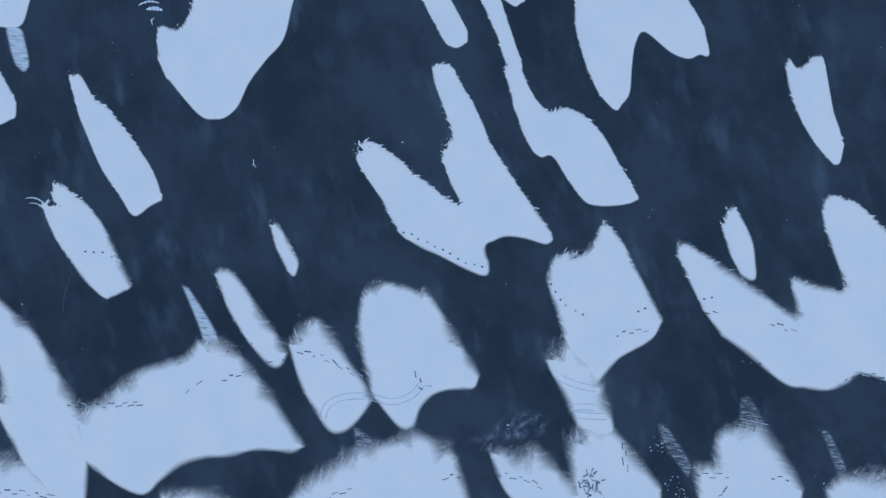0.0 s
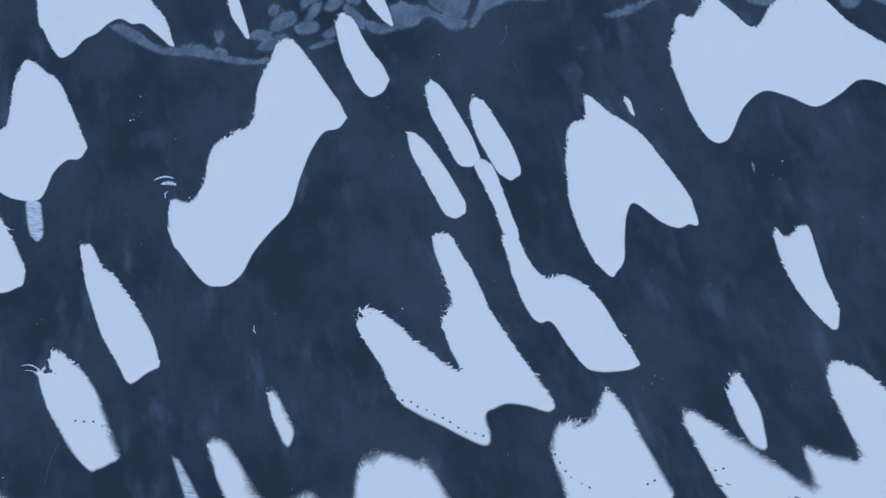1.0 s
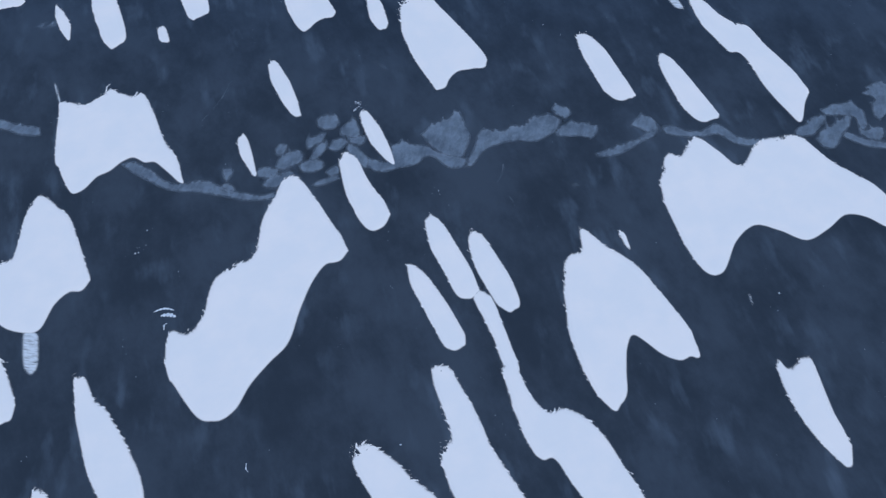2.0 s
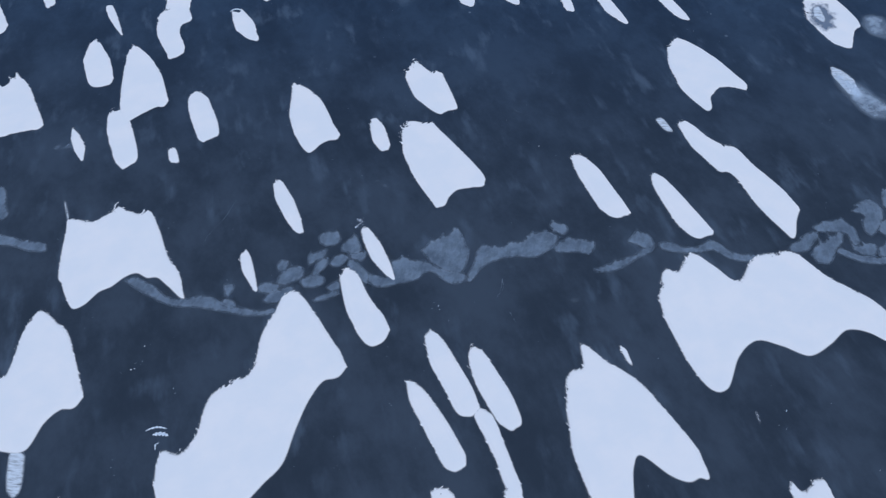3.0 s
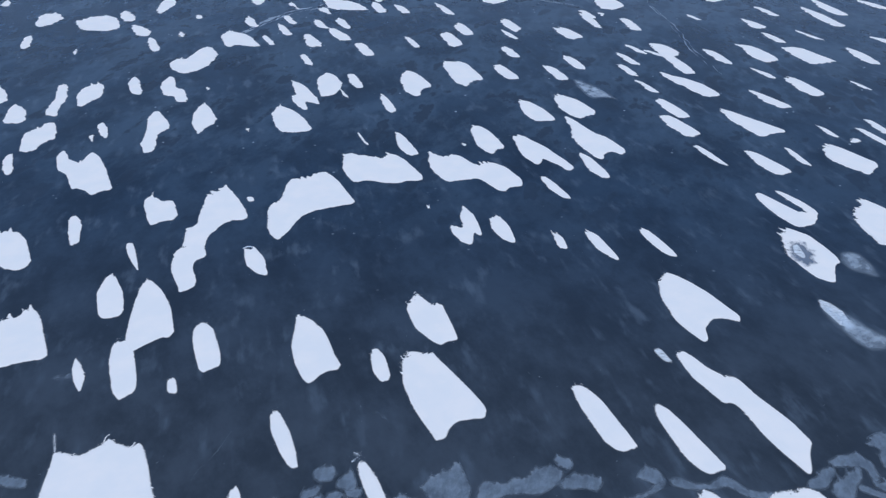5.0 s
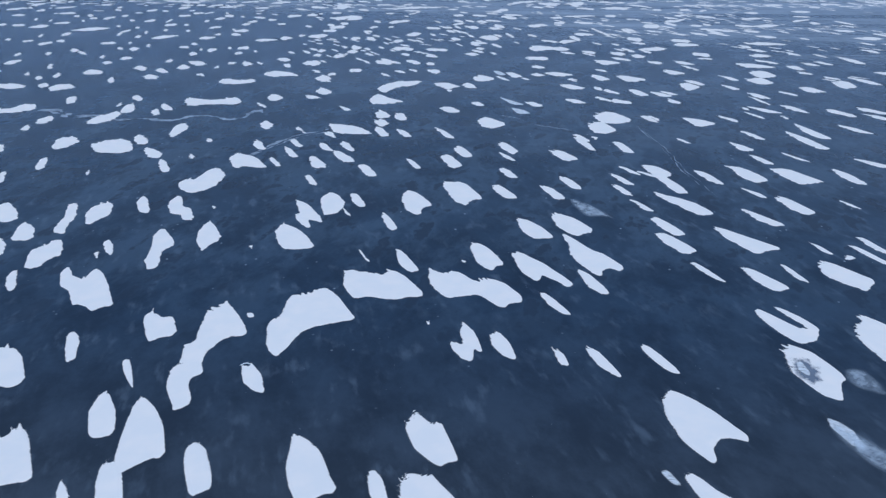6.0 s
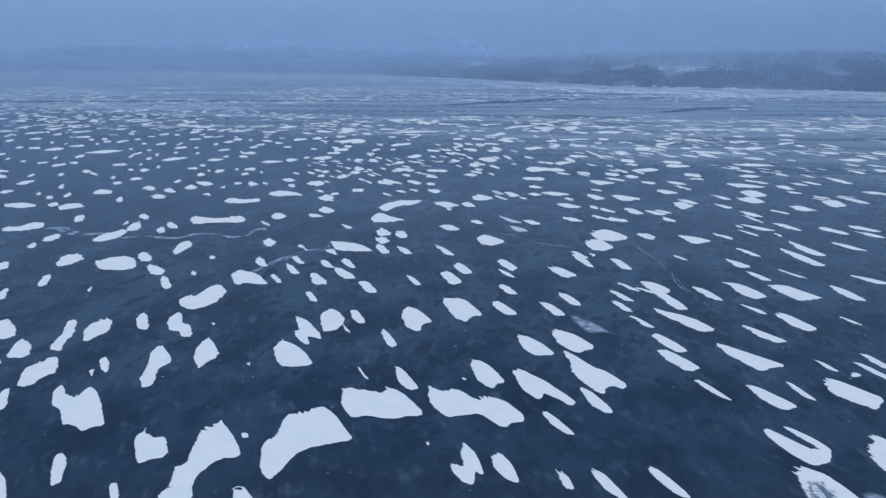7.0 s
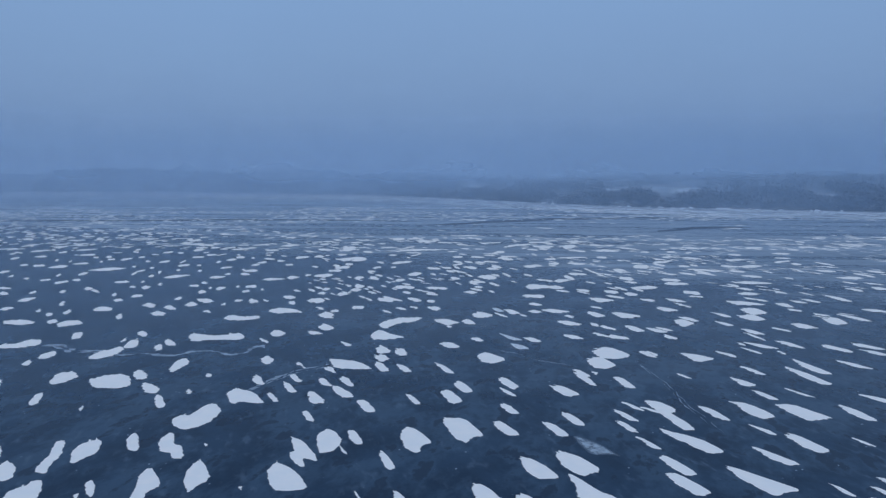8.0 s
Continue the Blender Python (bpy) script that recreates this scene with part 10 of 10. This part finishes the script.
ice_lead(48, (236.0, 790.0), (256.2, 798.5), (319.3, 863.5), (370.1, 873.6), (411.1, 863.4))
ice_lead(70, (-40.0, 905.0), (1.5, 915.3), (77.3, 984.9), (161.8, 1040.7), (265.4, 1076.3), (420.0, 1080.0))
ice_lead(26, (110.0, 765.7), (141.5, 757.8), (175.7, 757.8))
ice_lead(60, (-749.6, 1038.9), (-477.0, 1004.9), (-321.7, 1032.5), (-151.1, 1018.1), (1.7, 977.7))
snow_line(9, (-447.0, 941.3), (-282.7, 906.7), (-129.9, 874.4), (1.4, 825.6))
snow_line(9, (1.5, 854.1), (51.7, 928.8), (101.5, 977.5))
snow_line(12, (1.4, 790.4), (109.8, 798.7), (196.9, 807.3), (277.9, 853.6))


def sole(x, y, angle, length, width, z):
    """One footprint: a rounded oblong hollow with a narrower waist."""
    ring = [(-0.5, 0.25), (-0.3, 0.48), (0.0, 0.34), (0.3, 0.5), (0.5, 0.2), (0.5, -0.2), (0.3, -0.5), (0.0, -0.34), (-0.3, -0.48), (-0.5, -0.25)]
    c, s = math.cos(angle), math.sin(angle)
    return [(x + c * a * length - s * b * width, y + s * a * length + c * b * width, z) for a, b in ring]


def pieces(name, category, label, group, part_name, rings, mat):
    """A trail whose prints are meshes of their own under one base."""
    base = new(name)
    base.location = rings[0][0]
    for i, ring in enumerate(rings):
        p = mesh_object(part_name, [np.subtract(v, rings[0][0]) for v in ring], [range(len(ring))], FAINT if (i * 7) % 5 in (1, 3) else mat)
        p.parent = base
    return tagged(base, label, category, group)


def footprint_trail(*points):
    rng = np.random.default_rng(int(abs(points[0][0] * 97 + points[0][1] * 13)))
    xy, way = along(points, 0.62)
    rings = []
    for i, (p, w) in enumerate(zip(xy, way)):
        a = math.atan2(w[1], w[0]) + rng.normal(0, 0.12)
        off = (0.14 if i % 2 else -0.14) + rng.normal(0, 0.03)
        if rng.random() < 0.1:
            continue
        rings.append(sole(p[0] - math.sin(a) * off, p[1] + math.cos(a) * off, a, rng.uniform(0.2, 0.75), rng.uniform(0.06, 0.14), DEPTH + 0.010))
    return pieces("footprint_trail", "footprints", "line of dark footprints trodden into white snow", "footprint trails", "footprint", rings, PRINT)


footprint_trail((-12.3, -5.7), (-10.4, -6.1), (-8.9, -6.9), (-7.0, -7.9))
footprint_trail((-15.0, -6.5), (-13.5, -6.2))
footprint_trail((-18.8, -8.0), (-16.2, -7.3))
footprint_trail((-2.3, -7.6), (-2.0, -8.7), (-0.9, -8.8))
footprint_trail((-22.0, -9.0), (-20.9, -8.2))
footprint_trail((-32.7, -10.0), (-31.2, -10.4), (-28.3, -10.3), (-25.3, -10.0))
footprint_trail((-37.7, -17.5), (-35.8, -17.6), (-32.9, -18.0))
footprint_trail((-9.8, -17.9), (-7.9, -17.4))
footprint_trail((0.1, -16.3), (1.8, -16.2))
footprint_trail((0.1, -4.9), (1.5, -5.0))
footprint_trail((14.9, -4.2), (16.9, -3.9), (18.8, -3.7))
footprint_trail((15.3, -13.7), (15.5, -15.7))
footprint_trail((21.6, -16.1), (24.4, -16.2))
footprint_trail((22.7, -2.3), (23.8, -2.6))
footprint_trail((24.2, -16.2), (24.0, -17.4), (23.0, -17.8))
footprint_trail((27.0, -11.1), (26.6, -12.3))
footprint_trail((28.0, -16.3), (30.3, -16.6))
footprint_trail((28.3, -3.3), (30.2, -4.0))
footprint_trail((34.1, -8.6), (34.8, -7.8), (35.7, -7.5), (38.0, -7.9))
footprint_trail((4.7, -16.0), (7.1, -16.5), (8.5, -17.2))


def paw_trail(*points):
    rng = np.random.default_rng(int(abs(points[0][0] * 37 + points[0][1] * 19)))
    xy, way = along(points, 0.75)
    rings = []
    for p, w in zip(xy, way):
        rings.append(sole(p[0] + rng.normal(0, 0.06), p[1] + rng.normal(0, 0.06), math.atan2(w[1], w[0]), 0.2, 0.17, DEPTH + 0.010))
    return pieces("paw_trail", "paw prints", "dotted line of small paw prints in white snow", "paw trails", "paw_print", rings, PRINT)


paw_trail((-18.6, -5.8), (-17.1, -5.2), (-16.2, -4.9))
paw_trail((-3.5, 4.6), (-1.9, 4.0), (0.1, 2.9), (2.0, 1.9), (3.5, 1.6))
paw_trail((-31.0, 2.9), (-30.3, 2.9), (-29.3, 2.7), (-28.2, 2.3))
paw_trail((16.7, -2.2), (18.0, -1.7))
paw_trail((22.4, -1.1), (23.3, -1.0))
paw_trail((25.6, -6.5), (27.3, -6.8))
paw_trail((9.2, 0.0), (10.5, -1.7), (12.3, -2.7))


def bare_spot(x, y, heading, width, heads, tails):
    fine = min(1.0, width / 5)
    v, f, carried = drift_form(x, y, heading, width, heads, tails, 0.04, 0.2 * fine, 0.75 * fine, 24, 5, max(0.05, 0.2 * fine))
    v[:, 2] += DEPTH
    return tagged(mesh_object("bare_spot", v, f, BARE, {"edge": carried["edge"] / fine}), "grey hollow where ice shows through the snow", "bare ice", "bare spots")


bare_spot(21.3, 3.6, -94.5, 0.59, (-0.18, -0.26, -0.29, -0.32, -0.27, -0.16, -0.04, 0.19), (-0.17, 0.03, 0.15, 0.26, 0.32, 0.30, 0.28, 0.21))
bare_spot(55.1, 86.4, -64.5, 6.33, (0.67, -0.33, -1.66, -2.74, -3.22, -3.49, -3.35, -2.75, -2.38), (1.35, 2.97, 3.37, 3.13, 2.87, 1.94, 1.00, -0.62, -2.18))


def snow_clot(x, y, heading, width, heads, tails):
    v, f, carried = drift_form(x, y, heading, width, heads, tails, 0.05, 0.3, 0.6, 20, 11, 0.15)
    v[:, 2] += DEPTH + 0.045
    return tagged(mesh_object("snow_clot", v, f, VEIL, {"edge": carried["edge"]}), "ragged white clot of snow in a grey hollow", "snow clot")


snow_clot(54.8, 87.0, -64.5, 2.75, (-0.14, -0.50, -1.08, -1.61, -1.77, -1.91, -2.00), (1.22, 1.71, 1.62, 1.12, 0.05, -0.89, -1.93))


def sled_track(*points):
    p, way = along(points, 0.25)
    base = tagged(new("sled_track"), "pair of thin runner lines pressed into snow", "sled track", "sled tracks")
    n = way / np.maximum(np.linalg.norm(way, axis=1, keepdims=True), 1e-6)
    side = np.stack([-n[:, 1], n[:, 0]], 1)
    for off in (-0.26, 0.26):
        verts = []
        for q, s in zip(p, side):
            verts += [(*(q + s * (off - 0.03)), DEPTH + 0.008), (*(q + s * (off + 0.03)), DEPTH + 0.008)]
        line = mesh_object("runner_line", verts, [(2 * i, 2 * i + 1, 2 * i + 3, 2 * i + 2) for i in range(len(p) - 1)], GROOVE)
        line.parent = base
    return base


sled_track((-10.3, -11.7), (-10.4, -10.6), (-9.4, -9.7), (-7.7, -9.4), (-6.2, -9.5), (-4.5, -10.1), (-3.1, -9.7), (-2.0, -8.9), (-1.8, -8.0))
sled_track((10.4, -10.5), (11.9, -10.3), (13.6, -10.6))
sled_track((9.7, -7.8), (11.4, -8.6), (13.3, -8.9))
sled_track((11.0, -11.0), (12.6, -11.2), (14.3, -11.2))
sled_track((25.2, -11.6), (27.8, -12.2))


def ice_crack(weight, *points):
    rng = np.random.default_rng(int(abs(points[0][0] * 7 + points[0][1] * 3)))
    p, way = along(points, 1.2)
    n = way / np.maximum(np.linalg.norm(way, axis=1, keepdims=True), 1e-6)
    side = np.stack([-n[:, 1], n[:, 0]], 1)
    near = min(1.0, math.hypot(*points[0]) / 220)
    drift = np.cumsum(rng.normal(0, 0.3 if weight > 1 else 0.15, len(p))) * near
    drift -= np.linspace(0, drift[-1], len(p))
    verts, faces = [], []
    for strand in (0.0, 0.9 * near):
        wide = np.clip(np.convolve(rng.normal(0.07 + 0.07 * weight, 0.34, len(p) + 4), np.ones(3) / 3, "same")[2:-2], 0, 1) * near * weight
        wander = strand + np.cumsum(rng.normal(0, 0.25 if weight > 1 else 0.1, len(p))) * near * (strand > 0)
        a = len(verts)
        for q, s, d, w in zip(p, side, drift + wander, wide):
            verts += [(*(q + s * (d - w)), 0.006 + 0.006 * (strand > 0)), (*(q + s * (d + w)), 0.006 + 0.006 * (strand > 0))]
        faces += [(a + 2 * i, a + 2 * i + 1, a + 2 * i + 3, a + 2 * i + 2) for i in range(len(p) - 1) if wide[i] + wide[i + 1] > 0]
    return tagged(mesh_object("ice_crack", verts, faces, CRACK), "thin pale healed crack winding across dark ice", "ice crack", "ice cracks")


ice_crack(0.35, (65.1, 228.7), (66.5, 203.9), (66.1, 179.1), (66.7, 158.8))
ice_crack(0.5, (19.8, 241.7), (33.7, 226.4), (44.0, 220.7))
ice_crack(0.6, (4.6, 38.7), (5.4, 39.4), (6.9, 39.8))
ice_crack(0.25, (-23.5, 52.5), (-24.4, 49.4), (-26.0, 46.7), (-26.1, 45.1))
ice_crack(0.3, (6.4, 41.2), (6.1, 39.5), (4.9, 38.6))
ice_crack(0.2, (6.9, 37.2), (7.3, 36.4), (7.6, 35.4))
ice_crack(0.18, (-32.2, 1.2), (-32.9, -0.5), (-33.0, -2.8))
ice_crack(1.6, (-59.7, 187.6), (-52.6, 198.4), (-45.1, 211.8), (-34.1, 223.3))
ice_crack(2.6, (-147.7, 249.2), (-139.1, 244.9), (-133.5, 239.9), (-128.2, 237.4), (-126.2, 240.6), (-115.5, 235.8), (-109.5, 233.4), (-105.5, 238.1), (-97.3, 234.9), (-91.5, 232.5), (-89.5, 238.0), (-84.3, 240.5), (-78.7, 238.8), (-72.3, 234.0), (-68.2, 237.1), (-67.8, 247.1), (-62.6, 247.1))


def ice_crumbs(x, y, count, spread):
    """A scatter of small broken ice chips."""
    rng = np.random.default_rng(int(abs(x * 53 + y * 11)))
    verts, faces = [], []
    for _ in range(count):
        c = rng.normal(0, spread, 2) * rng.random() ** 0.7 + (x, y)
        s, turn = 0.02 + 0.085 * rng.random() ** 3, rng.uniform(0, 6.28)
        k = int(rng.integers(4, 7))
        a = len(verts)
        rim = [(c[0] + s * rng.uniform(0.6, 1.2) * math.cos(turn + 6.283 * i / k), c[1] + s * rng.uniform(0.6, 1.2) * math.sin(turn + 6.283 * i / k)) for i in range(k)]
        verts += [(*p, 0.0) for p in rim] + [(c[0] + 0.7 * (p[0] - c[0]), c[1] + 0.7 * (p[1] - c[1]), s * 0.7) for p in rim]
        faces += [(a + i, a + (i + 1) % k, a + k + (i + 1) % k, a + k + i) for i in range(k)] + [tuple(a + k + i for i in range(k))]
    return tagged(mesh_object("ice_crumbs", verts, faces, CHIP), "scatter of small white ice chips on dark ice", "ice chips", kind="stuff")


ice_crumbs(-1.0, 37.6, 5, 0.9)
ice_crumbs(-12.5, -2.5, 3, 0.15)
ice_crumbs(-2.2, 101.1, 2, 0.2)
ice_crumbs(-25.4, 29.4, 3, 0.8)
ice_crumbs(-29.2, 31.3, 9, 1.0)
ice_crumbs(-3.6, 12.5, 2, 0.1)
ice_crumbs(-36.4, -1.6, 1, 0.1)
ice_crumbs(-9.1, 49.0, 26, 0.4)
ice_crumbs(-9.4, 48.4, 12, 0.3)
ice_crumbs(11.7, 61.1, 3, 0.7)
ice_crumbs(17.7, 6.0, 6, 1.0)
ice_crumbs(18.5, -13.6, 45, 0.8)
ice_crumbs(19.0, -16.6, 26, 1.6)
ice_crumbs(20.2, -17.5, 16, 1.0)
ice_crumbs(31.9, 26.5, 4, 0.3)
ice_crumbs(32.9, -17.3, 18, 0.9)
ice_crumbs(4.2, 14.0, 5, 1.2)
ice_crumbs(5.4, 0.1, 2, 0.15)
ice_crumbs(5.5, -12.3, 14, 2.5)


def trampled_snow(x, y, count, spread):
    rng = np.random.default_rng(3)
    rings = [sole(x + rng.normal(0, spread), y + rng.normal(0, spread * 0.8), rng.uniform(0, 3.14), rng.uniform(0.2, 0.6), rng.uniform(0.07, 0.15), DEPTH + 0.010 + 0.0015 * i)
             for i in range(count)]
    return pieces("trampled_snow", "footprints", "knot of dark trodden footprints in white snow", "footprint trails", "footprint", rings, PRINT)


trampled_snow(12.5, -16.9, 40, 0.6)


def snow_wisp(wide, *points):
    """A thin curved streak of snow left in the lee of a gust."""
    p, way = along(points, 0.12)
    n = way / np.maximum(np.linalg.norm(way, axis=1, keepdims=True), 1e-6)
    side = np.stack([-n[:, 1], n[:, 0]], 1)
    half = 0.5 * wide * np.sin(np.linspace(0.1, 3.04, len(p))) ** 0.7 * (0.8 + 0.4 * np.sin(np.arange(len(p)) * 2.1))
    verts = []
    for q, o, h in zip(p, side, half):
        verts += [(*(q - o * h), 0.004), (*q, 0.03), (*(q + o * h), 0.004)]
    faces = [(3 * i + j, 3 * i + j + 1, 3 * i + j + 4, 3 * i + j + 3) for i in range(len(p) - 1) for j in (0, 1)]
    return tagged(mesh_object("snow_wisp", verts, faces, CHIP), "thin curved white wisp of blown snow on ice", "snow wisp", "snow wisps")


snow_wisp(0.22, (-27.1, 24.6), (-26.5, 25.0), (-25.7, 25.1), (-24.9, 24.8))
snow_wisp(0.42, (-26.4, 24.3), (-25.4, 24.5), (-24.6, 24.1))
snow_wisp(0.16, (-25.7, 22.9), (-25.8, 23.4), (-25.5, 23.6))
snow_wisp(0.13, (-16.6, 11.0), (-16.6, 10.5), (-16.3, 10.2))
snow_wisp(0.35, (-30.8, 88.1), (-30.0, 89.0), (-28.9, 88.5))
snow_wisp(0.14, (-36.6, 7.5), (-35.7, 7.7), (-34.5, 7.0))
snow_wisp(0.10, (-36.3, 7.1), (-35.5, 7.2), (-34.6, 6.6))
